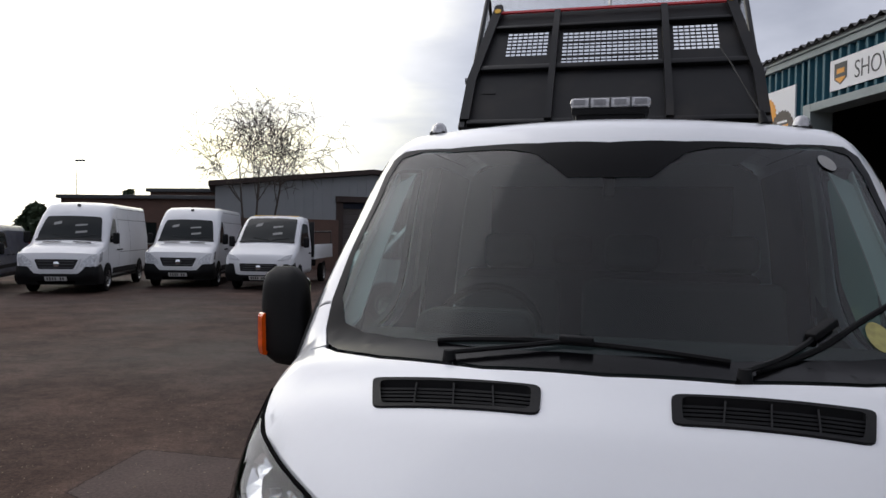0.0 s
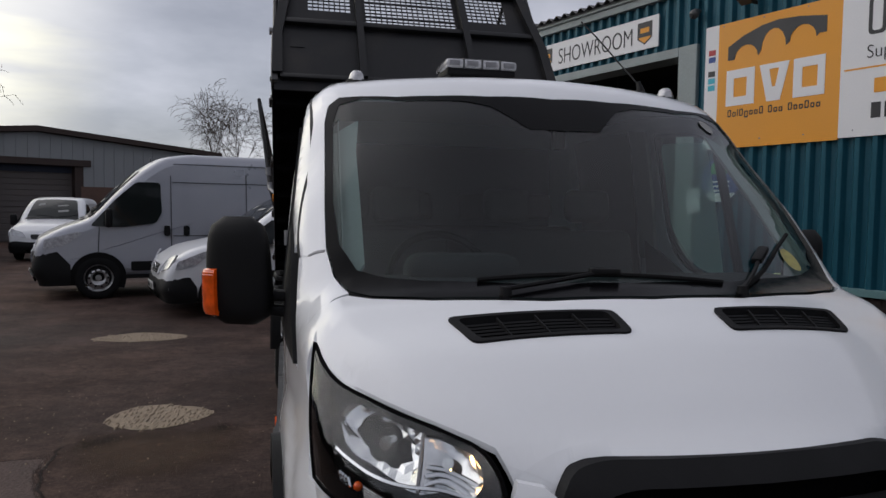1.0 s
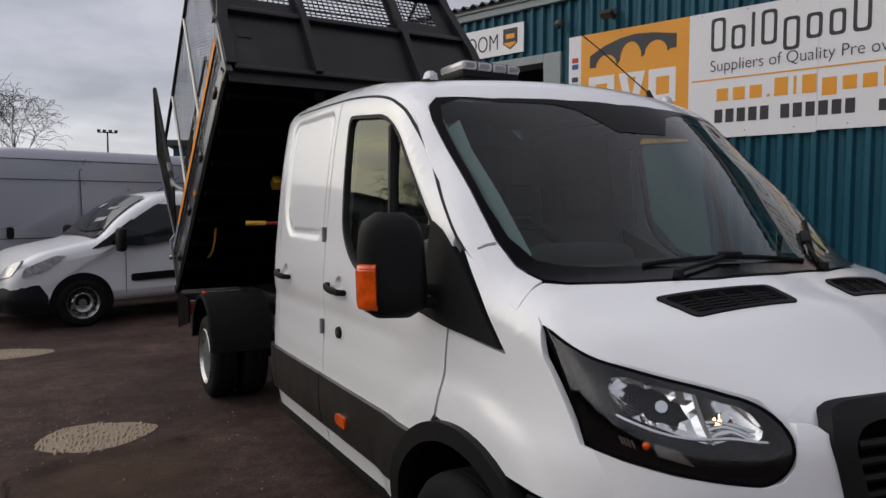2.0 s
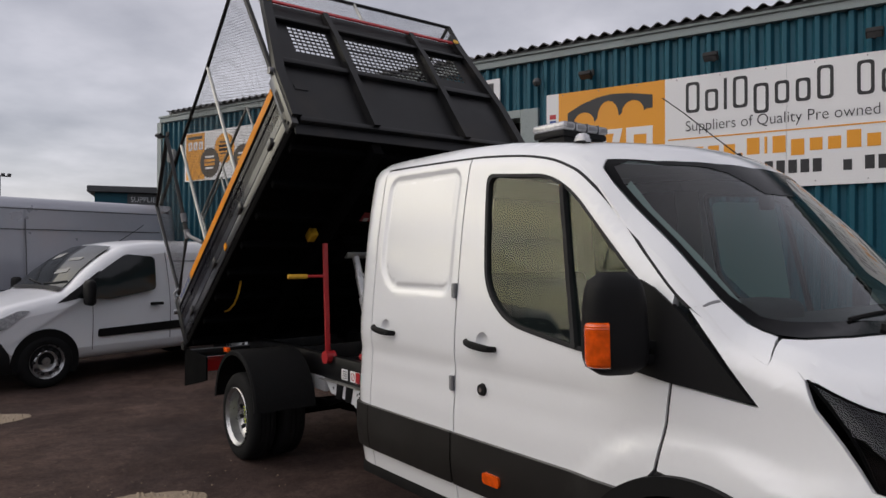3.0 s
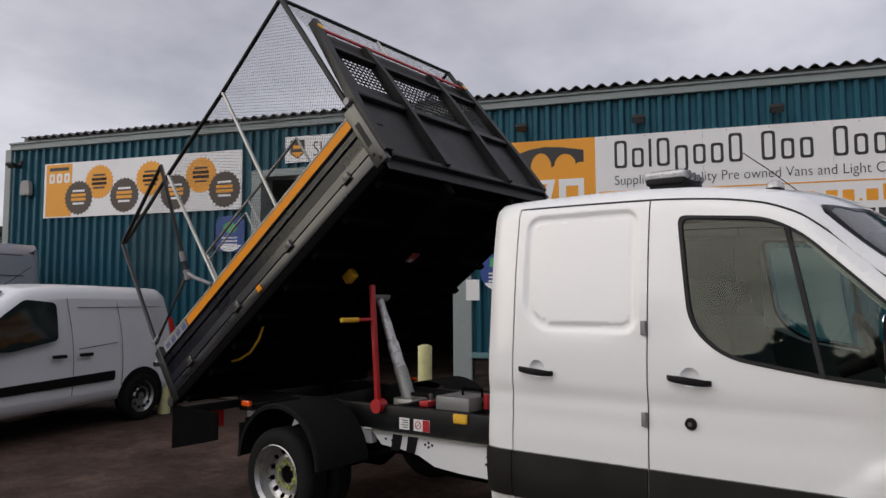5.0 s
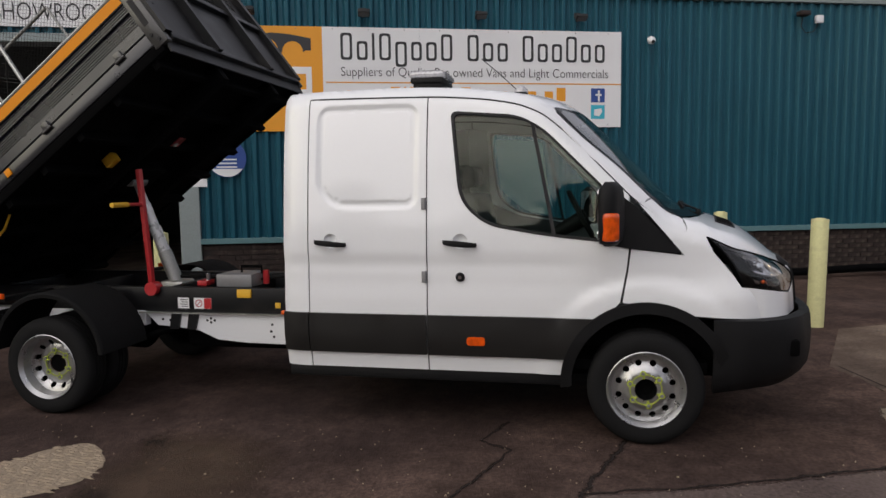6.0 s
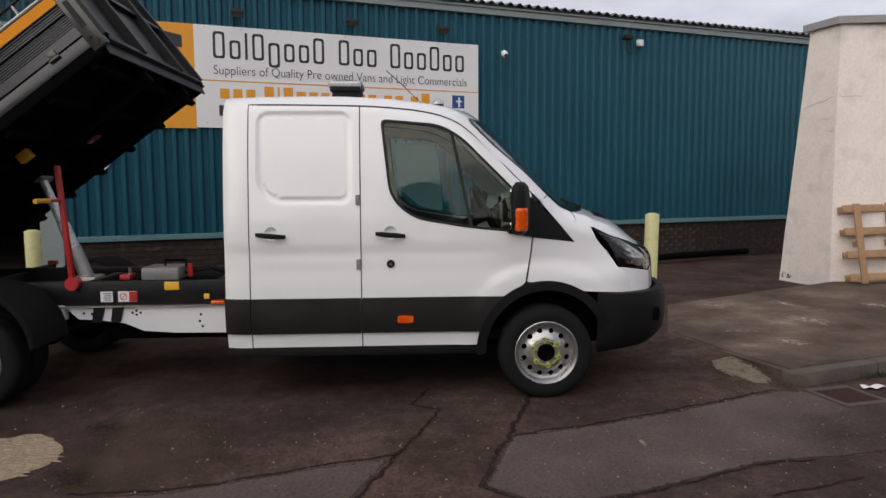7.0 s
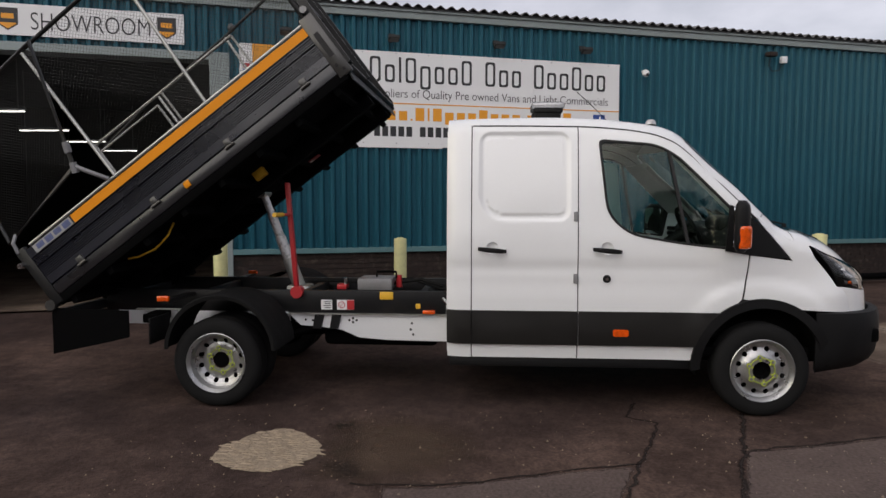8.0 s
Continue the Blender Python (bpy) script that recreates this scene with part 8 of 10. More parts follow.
def main_sign():
    t = thing("wall_sign", on_wall(0.02, 2.39), "long white and orange dealership sign on teal cladding", "sign")
    W, H = 6.18, 1.43
    for x0, x1, mt in ((0.0, 0.185, "signw"), (0.185, 1.66, "signo"), (1.66, 3.07, "signw"), (3.073, 4.62, "signw"), (4.623, W, "signw")):
        part("sign_panel", plate(x0, x1, -0.06 + 0.012 * x0, H, -0.02, 0.0), mt, t, smooth=False)
    # fixings
    for k in range(12):
        for y in (0.03, H - 0.03):
            part("screw", rod((0.25 + 0.52 * k, y, 0), (0.25 + 0.52 * k, y, 0.004), 0.008, seg=8), "grey", t)
    # bridge emblem: dark arches over white blocks
    def arch(cx, w, h, n=8):
        return [(cx + w * math.cos(math.pi * k / n), 0.98 + h * math.sin(math.pi * k / n)) for k in range(n + 1)]
    top = [(0.32, 1.14), (0.52, 1.24), (0.75, 1.31), (0.95, 1.335), (1.2, 1.315), (1.50, 1.26)]
    low = [(1.50, 1.09), (1.42, 1.09)] + [(x, y + 0.08) for x, y in arch(1.24, 0.15, 0.16)] + [(x, y + 0.05) for x, y in arch(0.90, 0.15, 0.22)] + [(x, y + 0.0) for x, y in arch(0.56, 0.15, 0.15)] + [(0.32, 0.98)]
    part("emblem_bridge", shape(top + low, 0.0, 0.004), "ink", t, "dark arched bridge emblem", smooth=False)
    for pts, hole in (([(0.31, 0.44), (0.68, 0.44), (0.68, 0.86), (0.31, 0.86)], [(0.41, 0.54), (0.58, 0.54), (0.58, 0.76), (0.41, 0.76)]),
                      ([(0.74, 0.86), (1.10, 0.86), (1.00, 0.44), (0.84, 0.44)], [(0.86, 0.80), (0.98, 0.80), (0.94, 0.60), (0.90, 0.60)]),
                      ([(1.15, 0.44), (1.50, 0.44), (1.50, 0.86), (1.15, 0.86)], [(1.25, 0.54), (1.42, 0.54), (1.42, 0.76), (1.25, 0.76)])):
        b = panel(pts, lambda u, v, d: Vector((u, v, 0.004 - d)), 0.004, [hole] if hole else [], step=9, edge=9)
        part("emblem_block", b, "signw", t, smooth=False)
    mark_strokes(t, "tsitdsst tss tsstss", 0.34, 1.48, 0.31, 0.055, 0.085, 0.012, "ink", "emblem_line", z0=0.0)
    # payment stickers
    for k, mt in enumerate(("red", "signblue", "signw", "ink", "signcyan", "signcyan")):
        part("card_sticker", plate(0.05, 0.145, 1.08 - 0.085 * k, 1.145 - 0.085 * k, 0.0, 0.003), mt, t, smooth=False)
    # business name as plain shapes, strapline in letters
    mark_strokes(t, "tsitdsst tss tsstss", 1.92, 5.98, 0.965, 0.27, 0.385, 0.036, "ink", z0=0.0)
    lettering("strapline", "Suppliers of Quality Pre owned Vans and Light Commercials", 0.19, "ink", Matrix.Translation((1.92, 0.735, 0.003)), t, 4.05)["kind"] = "stuff"
    part("orange_rule", plate(1.70, W, 0.635, 0.652, 0.0, 0.003), "signo", t, smooth=False)
    mark_strokes(t, "sss.titdsstsss.ss.st", 2.0, 5.35, 0.385, 0.145, 0.20, 0.03, "signo", "address_bar", hollow=False, z0=0.0)
    mark_strokes(t, "ttttt tttttt  s ttttt tttttt", 1.98, 5.35, 0.135, 0.12, 0.155, 0.03, "ink", "number_bar", hollow=False, z0=0.0)
    part("social_tile", plate(5.70, 5.92, 0.37, 0.58, 0.0, 0.003), "signblue", t, "dark blue square tile", smooth=False)
    part("tile_mark", plate(5.81, 5.84, 0.385, 0.55, 0.003, 0.006), "signw", t, smooth=False)
    part("tile_mark", plate(5.77, 5.87, 0.47, 0.495, 0.003, 0.006), "signw", t, smooth=False)
    part("social_tile", plate(5.70, 5.92, 0.12, 0.33, 0.0, 0.003), "signcyan", t, "cyan square tile", smooth=False)
    part("tile_mark", shape([(5.75, 0.17), (5.83, 0.16), (5.88, 0.22), (5.87, 0.28), (5.80, 0.27), (5.75, 0.26)], 0.003, 0.006), "signw", t, smooth=False)


def shield(t, x, y, h):
    w = h * 0.42
    part("shield", shape([(x - w, y + h / 2), (x + w, y + h / 2), (x + w, y - h * 0.22), (x, y - h / 2), (x - w, y - h * 0.22)], 0.0, 0.004), "ink", t, "dark shield emblem", smooth=False)
    part("shield_base", shape([(x - w * 0.8, y - h * 0.16), (x + w * 0.8, y - h * 0.16), (x + w * 0.8, y - h * 0.21), (x, y - h * 0.43), (x - w * 0.8, y - h * 0.21)], 0.004, 0.006), "signo", t, smooth=False)
    part("shield_bars", plate(x - w * 0.6, x + w * 0.6, y + h * 0.02, y + h * 0.24, 0.004, 0.006), "signo", t, smooth=False)


def showroom_sign():
    t = thing("showroom_sign", on_wall(-3.18, 3.75), "white showroom name board with dark shields", "sign")
    part("sign_panel", plate(0, 2.45, 0, 0.42, -0.02, 0.0), "signw", t, smooth=False)
    lettering("showroom_letters", "SHOWROOM", 0.34, "ink", Matrix.Translation((0.50, 0.085, 0.003)), t, 1.50)
    shield(t, 0.22, 0.21, 0.30)
    shield(t, 2.22, 0.21, 0.30)


def badge_sign():
    t = thing("offers_sign", on_wall(-8.05, 3.05), "white banner board with orange and black serrated badges", "sign")
    part("sign_panel", plate(0.0, 4.08, 0, 0.98, -0.02, 0.0), "signw", t, smooth=False)
    part("orange_field", plate(0.05, 0.62, 0.02, 0.96, 0.0, 0.003), "signo", t, smooth=False)
    mark_strokes(t, "ttt", 0.12, 0.62, 0.62, 0.15, 0.17, 0.04, "signw", "emblem_block", z0=0.003)
    part("emblem_bridge", plate(0.12, 0.55, 0.84, 0.90, 0.003, 0.006), "ink", t, smooth=False)

    def badge(x, y, mt, ink, r=0.31):
        n = 24
        pts = []
        for k in range(n * 2):
            q = math.pi * k / n
            rr = r if k % 2 == 0 else r * 0.90
            pts.append((x + rr * math.cos(q), y + rr * math.sin(q)))
        bd = part("badge", shape(pts, 0.0, 0.005 if mt == "umber" else 0.004), mt, t, "serrated offer badge", smooth=False)
        for j, (w, hh, m2) in enumerate(((0.13, 0.035, "signw" if mt == "umber" else "umber"), (0.16, 0.05, ink), (0.16, 0.05, ink), (0.12, 0.035, "signw" if mt == "umber" else "umber"))):
            yy = y + 0.12 - 0.075 * j
            part("badge_bar", plate(x - w, x + w, yy - hh / 2, yy + hh / 2, 0.005, 0.007), m2, bd, smooth=False)
    for x in (1.22, 2.30, 3.30):
        badge(x, 0.60, "signo", "brick")
    for x in (0.78, 1.76, 2.80, 3.76):
        badge(x, 0.34, "umber", "signo")


def round_poster(u, z, r, tall):
    t = thing("round_poster", on_wall(u, z, FACE - 0.005), "round blue finance poster with green motif", "poster")
    if tall:
        part("poster_panel", shape(rounded([(-r, -r * 0.9), (r, -r * 0.9), (r, r * 1.25), (-r, r * 1.25)], r * 0.5, 6), -0.006, 0.0), "signblue", t, smooth=False)
    else:
        part("poster_panel", shape(circle(0, 0, r, 32), -0.006, 0.0), "signblue", t, smooth=False)
    part("poster_motif", shape([(-r * 0.5, r * 0.3), (r * 0.3, r * 0.25), (r * 0.55, r * 0.6), (0, r * 0.95), (-r * 0.45, r * 0.75)], 0.0, 0.003), "signgreen", t, smooth=False)
    for j in range(3):
        part("poster_bar", plate(-r * 0.55, r * 0.5, -r * 0.1 - 0.2 * r * j, -0.02 * r - 0.2 * r * j, 0.0, 0.003), "signw", t, smooth=False)
    part("poster_band", shape([(r * math.cos(a) * 0.97, r * math.sin(a) * 0.97 * (0.92 if tall else 1)) for a in [math.radians(q) for q in range(215, 326, 10)]], 0.0, 0.003), "signw", t, smooth=False)


def floodlight(u, z):
    t = thing("floodlight", on_wall(u, z), "small black wall floodlight tilted over the sign", "light", "sign floodlights")
    part("arm", box(-0.012, 0.012, -0.02, 0.02, -0.02, 0.16, 0.004), "seam", t)
    part("head", turned(box(-0.085, 0.085, -0.03, 0.03, -0.06, 0.06, 0.012), Matrix.Translation((0, 0.0, 0.19)) @ Matrix.Rotation(radians(-25), 4, "X")), "seam", t)
    part("glass_front", turned(box(-0.07, 0.07, -0.034, -0.030, -0.045, 0.045), Matrix.Translation((0, 0.0, 0.19)) @ Matrix.Rotation(radians(-25), 4, "X")), "dgrey", t)
    part("bracket", box(-0.05, 0.05, 0.03, 0.11, -0.01, 0.015, 0.004), "seam", t)


main_sign()
showroom_sign()
badge_sign()
round_poster(0.29, 1.95, 0.27, False)
round_poster(-4.17, 2.6, 0.27, True)
for u in (0.68, 2.28, 3.98, 5.50, -8.62):
    floodlight(u, 3.98 if u > 0 else 4.02)


def dome_camera(u, z, mt):
    t = thing("dome_camera", on_wall(u, z), "small dome security camera on a wall bracket", "camera")
    part("bracket", rod((0, 0.05, 0), (0, 0.05, 0.1), 0.022, seg=10), mt, t)
    b = bmesh.new()
    bmesh.ops.create_uvsphere(b, u_segments=16, v_segments=10, radius=0.06, matrix=Matrix.Translation((0, 0.0, 0.11)))
    part("housing", b, mt, t)
    part("eye", rod((0, -0.025, 0.15), (0, -0.03, 0.172), 0.026, seg=12), "seam", t)


dome_camera(6.64, 3.68, "signw")
dome_camera(-0.08, 4.0, "dgrey")
t = thing("alarm_box", on_wall(-8.42, 3.48), "cream plastic alarm bell box on the wall", "alarm")
part("cover", panel(rounded([(-0.11, 0.0), (0.11, 0.0), (0.09, 0.24), (0.0, 0.28), (-0.09, 0.24)], 0.04, 4), lambda u, v, d: Vector((u, v, 0.08 - d)), 0.08, step=0.1), "lining", t)
part("lamp_strip", box(-0.09, 0.09, 0.01, 0.03, 0.08, 0.086), "grey", t)
t = thing("wall_lamp", on_wall(9.2, 4.10), "small brown lamp with white junction box and loose cable", "light")
part("head", box(-0.12, 0.06, 0.0, 0.08, 0.02, 0.16, 0.02), "brick", t)
part("junction_box", box(0.22, 0.34, -0.09, 0.03, 0.0, 0.07, 0.01), "signw", t)
part("cable", pipe([(0.0, 0.0, 0.03), (-0.02, -0.14, 0.02), (0.06, -0.24, 0.02), (0.2, -0.22, 0.02), (0.27, -0.09, 0.02)], 0.008, 6), "seam", t)
t = thing("notice", on_wall(-0.1, 1.55, -0.062), "small pale notice on the door post", "notice")
part("notice_panel", plate(-0.1, 0.1, 0.0, 0.3, -0.004, 0.0), "signw", t)

# ---- parked vehicles: nose towards local -y, front axle at the origin ----
DARKGLASS = paint("dark_vehicle_glass", (0.012, 0.015, 0.015), 0.06, coat=0.0, spec=0.30, var=0.1, rvar=0.02)
PLATEW = paint("pale_number_plate", (0.62, 0.62, 0.60), 0.5, var=0.04)


def vehicle(name, label, category, origin, fwd, top, front, rear, half, colour, base, tum):
    """The body of a van: a rounded hull over its side outline, with mappings for what sits on it."""
    f = Vector((*fwd, 0)).normalized()
    Y = -f
    X = Y.cross(Vector((0, 0, 1)))
    m = Matrix(((X.x, Y.x, 0, origin[0]), (X.y, Y.y, 0, origin[1]), (0, 0, 1, 0), (0, 0, 0, 1)))
    t = thing(name, m, label, category, "parked vehicles")
    TV, FV, TW = curve_of(top), curve_of([(z, y) for y, z in front]), curve_of(tum)
    n = 60
    y0, y1 = top[0][0], top[-1][0]
    out = [(FV(base + (front[-1][1] - base) * k / 8), base + (front[-1][1] - base) * k / 8) for k in range(8)]
    out += [(y0 + (y1 - y0) * k / n, TV(y0 + (y1 - y0) * k / n)) for k in range(n + 1)]
    out += list(rear)
    P = [Vector(p) for p in out]
    N = []
    for i in range(len(P)):
        d = (P[(i + 1) % len(P)] - P[i - 1]).normalized()
        N.append(Vector((-d.y, d.x)))
    cen = sum(P, Vector((0, 0))) / len(P)
    if (P[5] - cen).dot(N[5]) < 0:
        N = [-v for v in N]
    b = bmesh.new()
    rings = []
    for x, ins in ((half, 0.17), (half - 0.012, 0.10), (half - 0.05, 0.04), (half - 0.13, 0.008), (half - 0.25, 0.0), (half * 0.4, -0.015), (0, -0.02)):
        rings.append((x, ins))
    rings = rings + [(-x, i) for x, i in rings[-2::-1]]
    vs = []
    for x, ins in rings:
        row = []
        for p, q in zip(P, N):
            k = p - q * ins
            k.y = max(k.y, base)
            row.append(b.verts.new((x * TW(k.y), k.x, k.y)))
        vs.append(row)
    L = len(P)
    for A, Q in zip(vs, vs[1:]):
        for i in range(L):
            b.faces.new((A[i], A[(i + 1) % L], Q[(i + 1) % L], Q[i]))
    b.faces.new(vs[0])
    b.faces.new(vs[-1])
    bmesh.ops.recalc_face_normals(b, faces=b.faces[:])
    body = part("body", b, colour, t, angle=40)
    for f in body.data.polygons:
        f.use_smooth = len(f.vertices) <= 4
    k = {"t": t, "body": body, "top": lambda o=0.006: (lambda x, y, d: Vector((x * TW(TV(y)), y + 0.0, TV(y) + 0.040 * (1 - (x / half) ** 2) + o - d))),
         "side": lambda s, o=0.004: (lambda y, z, d: Vector((s * (half * TW(z) + o - d), y, z))),
         "front": lambda o=0.006: (lambda x, z, d: Vector((x, FV(z) - 0.02 - o + 0.16 * max(0, abs(x) / half - 0.55) ** 2 * 2.2 + d, z)))}
    return k


def road_wheel(k, y, half, r=0.33, rimr=0.215, mt="rim", trim=False):
    for s in (1, -1):
        x1 = half + 0.004
        arch = panel([(y + (r + 0.075) * math.cos(a), r + (r + 0.075) * math.sin(a)) for a in [radians(q) for q in range(-25, 206, 11)]], k["side"](s, 0.004), 0.012, step=0.3)
        part("arch", arch, "liner", k["t"])
        b = tyre_bm(0, 0.19, r, rimr - 0.01)
        if s < 0:
            m = Matrix.Translation((-x1, y, r))
        else:
            mirrored(b)
            m = Matrix.Translation((x1, y, r))
        w = part("wheel", turned(b, m), "rubber", k["t"], "black tyre on a steel wheel")
        d = lathe([(rimr, 0.0), (rimr - 0.012, 0.012), (rimr - 0.03, 0.035), (rimr - 0.06, 0.03), (0.12, 0.012), (0.09, 0.03), (0.05, 0.03), (0.045, 0.008), (0.0, 0.006)], 30)
        if s > 0:
            mirrored(d)
        part("rim", turned(d, m), mt, w)
        for j in range(10):
            a = 2 * math.pi * j / 10
            c = Vector((0.020 * (1 if s < 0 else -1), 0.145 * math.cos(a), 0.145 * math.sin(a)))
            e = c - Vector((0.018 * (1 if s < 0 else -1), 0, 0))
            part("rim_hole", turned(rod(c, e, 0.02, seg=8), m), "seam", w)


def wrap_bumper(k, half, z0, zc, zs):
    """A moulded bumper from wheel arch to wheel arch, higher at its corners."""
    b = bmesh.new()
    rows = []
    for j in range(8):
        v = j / 7
        row = []
        plan = [(half + 0.018, None), (half + 0.018, 0.30), (half + 0.016, 0.19), (half + 0.008, 0.10), (half - 0.036, 0.028), (half - 0.12, -0.014), (half - 0.25, -0.022), (half * 0.55, -0.03), (half * 0.5, -0.032), (half * 0.3, -0.036), (0.0, -0.04)]
        for i, (x, o) in enumerate(plan + [(-x, o) for x, o in plan[-2::-1]]):
            ax = abs(x)
            top = zs if ax > half * 0.56 else zc
            if o is None:
                top = z0 + 0.62 * (zs - z0)
            z = z0 + (top - z0) * v
            y = k["front"](0.0)(0, max(z, 0.3), 0).y + 0.02
            lip = 0.03 * (1 - math.sin(math.pi * min(1, max(0, v * 0.9 + 0.08))))
            row.append(b.verts.new((x - math.copysign(lip, x) * (ax > 0.1), (y + o + lip) if o is not None else -0.41, z)))
        rows.append(row)
    for A, Q in zip(rows, rows[1:]):
        for i in range(len(A) - 1):
            b.faces.new((A[i], A[i + 1], Q[i + 1], Q[i]))
    bmesh.ops.recalc_face_normals(b, faces=b.faces[:])
    bmesh.ops.solidify(b, geom=b.faces[:], thickness=0.03)
    part("bumper", b, "plastic", k["t"], "black plastic wrap-round bumper", angle=50)


def front_set(k, half, scr, lamp, grille, bump, plate_z, stickers=True, vents=False):
    """Windscreen, lamps, grille, bumper and plate on a nose."""
    t = k["t"]
    part("windscreen", panel(rounded(scr, 0.09, 5), k["top"](0.008), 0.0, step=0.12), DARKGLASS, t, "dark raked windscreen")
    if stickers:
        for x0, x1, y0, y1 in ((-0.50, -0.30, 0.55, 0.68), (0.12, 0.42, 0.22, 0.30), (0.08, 0.40, 0.5, 0.57)):
            ya, yb = scr[0][1], scr[2][1]
            part("price_sticker", panel([(x0, ya + (yb - ya) * y0), (x1, ya + (yb - ya) * (y0 + 0.05)), (x1, ya + (yb - ya) * (y1 + 0.05)), (x0, ya + (yb - ya) * y1)], k["top"](0.014), 0.0, step=0.2), "lining", t, "white price card behind glass")
    for s in (1, -1):
        part("headlight", panel(rounded([(s * x, z) for x, z in lamp], 0.03, 3), k["front"](0.012), 0.03, step=0.08), "headlamp", t, "clear wrap-around headlight")
    gx, gz = [p[0] for p in grille], sum(p[1] for p in grille) / len(grille)
    part("grille_surround", panel(rounded([(x * 1.09, gz + (z - gz) * 1.24) for x, z in grille], 0.05, 3), k["front"](0.020), 0.03, [rounded([(x * 0.99, gz + (z - gz) * 0.98) for x, z in grille], 0.04, 3)], step=0.1), k["body"].data.materials[0], t, "painted grille surround")
    part("grille", panel(rounded(grille, 0.04, 3), k["front"](0.014), 0.02, step=0.1), "seam", t, "dark slatted grille")
    zs = [p[1] for p in grille]
    g0, g1 = min(gx), max(gx)
    for j in range(3):
        z = min(zs) + (max(zs) - min(zs)) * (j + 0.75) / 3.5
        b = bmesh.new()
        pipe([k["front"](0.03)(g0 * 0.8 + (g1 - g0) * 0.8 * i / 8, z, 0) for i in range(9)], 0.010, 5, b)
        part("grille_bar", b, "dgrey", t)
    zc = (min(zs) + max(zs)) / 2
    e = k["front"](0.034)(0, zc, 0)
    part("grille_badge", turned(lathe([(0.0, 0.0), (0.06, 0.0), (0.075, 0.006), (0.08, 0.014)], 20, "Y"), Matrix.Translation(e)), "chrome", t, "plain round badge")
    part("lower_intake", panel(rounded([(-0.42, bump[0][1] + 0.03), (0.42, bump[0][1] + 0.03), (0.46, bump[0][1] + 0.10), (-0.46, bump[0][1] + 0.10)], 0.02, 2), k["front"](0.052), 0.01, step=0.1), "under", t)
    for s in (1, -1):
        w0 = scr[1][1]
        part("wiper", pipe([k["top"](0.02)(s * 0.05 + 0.1, w0 + 0.02, 0), k["top"](0.02)(s * 0.3 + 0.1, w0 + 0.05, 0), k["top"](0.02)(s * 0.55 + 0.1, w0 + 0.09, 0)], 0.010, 5), "seam", t)
    part("cowl", panel([(scr[0][0] - 0.02, scr[0][1] - 0.05), (scr[1][0] + 0.02, scr[1][1] - 0.05), (scr[1][0], scr[1][1] + 0.03), (scr[0][0], scr[0][1] + 0.03)], k["top"](0.007), 0.0, step=0.12), "seam", t, "black scuttle below the windscreen")
    wrap_bumper(k, half, min(p[1] for p in bump), sorted(p[1] for p in bump)[len(bump) // 2 - 1 + (len(bump) == 6)], max(p[1] for p in bump))
    pl = part("number_plate", panel([(-0.26, plate_z - 0.055), (0.26, plate_z - 0.055), (0.26, plate_z + 0.055), (-0.26, plate_z + 0.055)], k["front"](0.062), 0.01, step=0.2), PLATEW, t)
    for j in range(7):
        if j != 4:
            x = -0.21 + 0.062 * j
            part("plate_bar", panel([(x, plate_z - 0.035), (x + 0.035, plate_z - 0.035), (x + 0.035, plate_z + 0.035), (x, plate_z + 0.035)], k["front"](0.065), 0.002, step=0.2), "ink", pl)


def side_glass(k, poly, s, mirror=None, handle=()):
    t = k["t"]
    part("side_window", panel(rounded(poly, 0.06, 4), k["side"](s, 0.006), 0.0, step=0.15), DARKGLASS, t, "dark side window")
    if mirror:
        y, z = mirror
        p = k["side"](s, 0.0)(y, z, 0)
        b = box(-0.09, 0.09, -0.06, 0.05, -0.16, 0.16, 0.05, seg=3)
        turned(b, Matrix.Translation(p + Vector((s * 0.16, 0, 0))))
        bar(p, p + Vector((s * 0.1, 0, -0.05)), 0.05, 0.04, b)
        part("door_mirror", b, "plastic", t, "black door mirror")
    for y, z in handle:
        part("door_handle", panel(rounded([(y - 0.09, z - 0.02), (y + 0.09, z - 0.02), (y + 0.09, z + 0.02), (y - 0.09, z + 0.02)], 0.015, 3), k["side"](s, 0.03), 0.03, step=0.2), "plastic", t)


def seams(k, s, lines, w=0.008):
    for pts in lines:
        b = bmesh.new()
        for (a, c) in zip(pts, pts[1:]):
            a, c = Vector(a), Vector(c)
            d = (c - a).normalized()
            q = Vector((-d.y, d.x)) * w
            panel([tuple(a - q), tuple(c - q), tuple(c + q), tuple(a + q)], k["side"](s, 0.003), 0.0, step=0.2, bm=b)
        part("shut_line", b, "dgrey", k["t"])


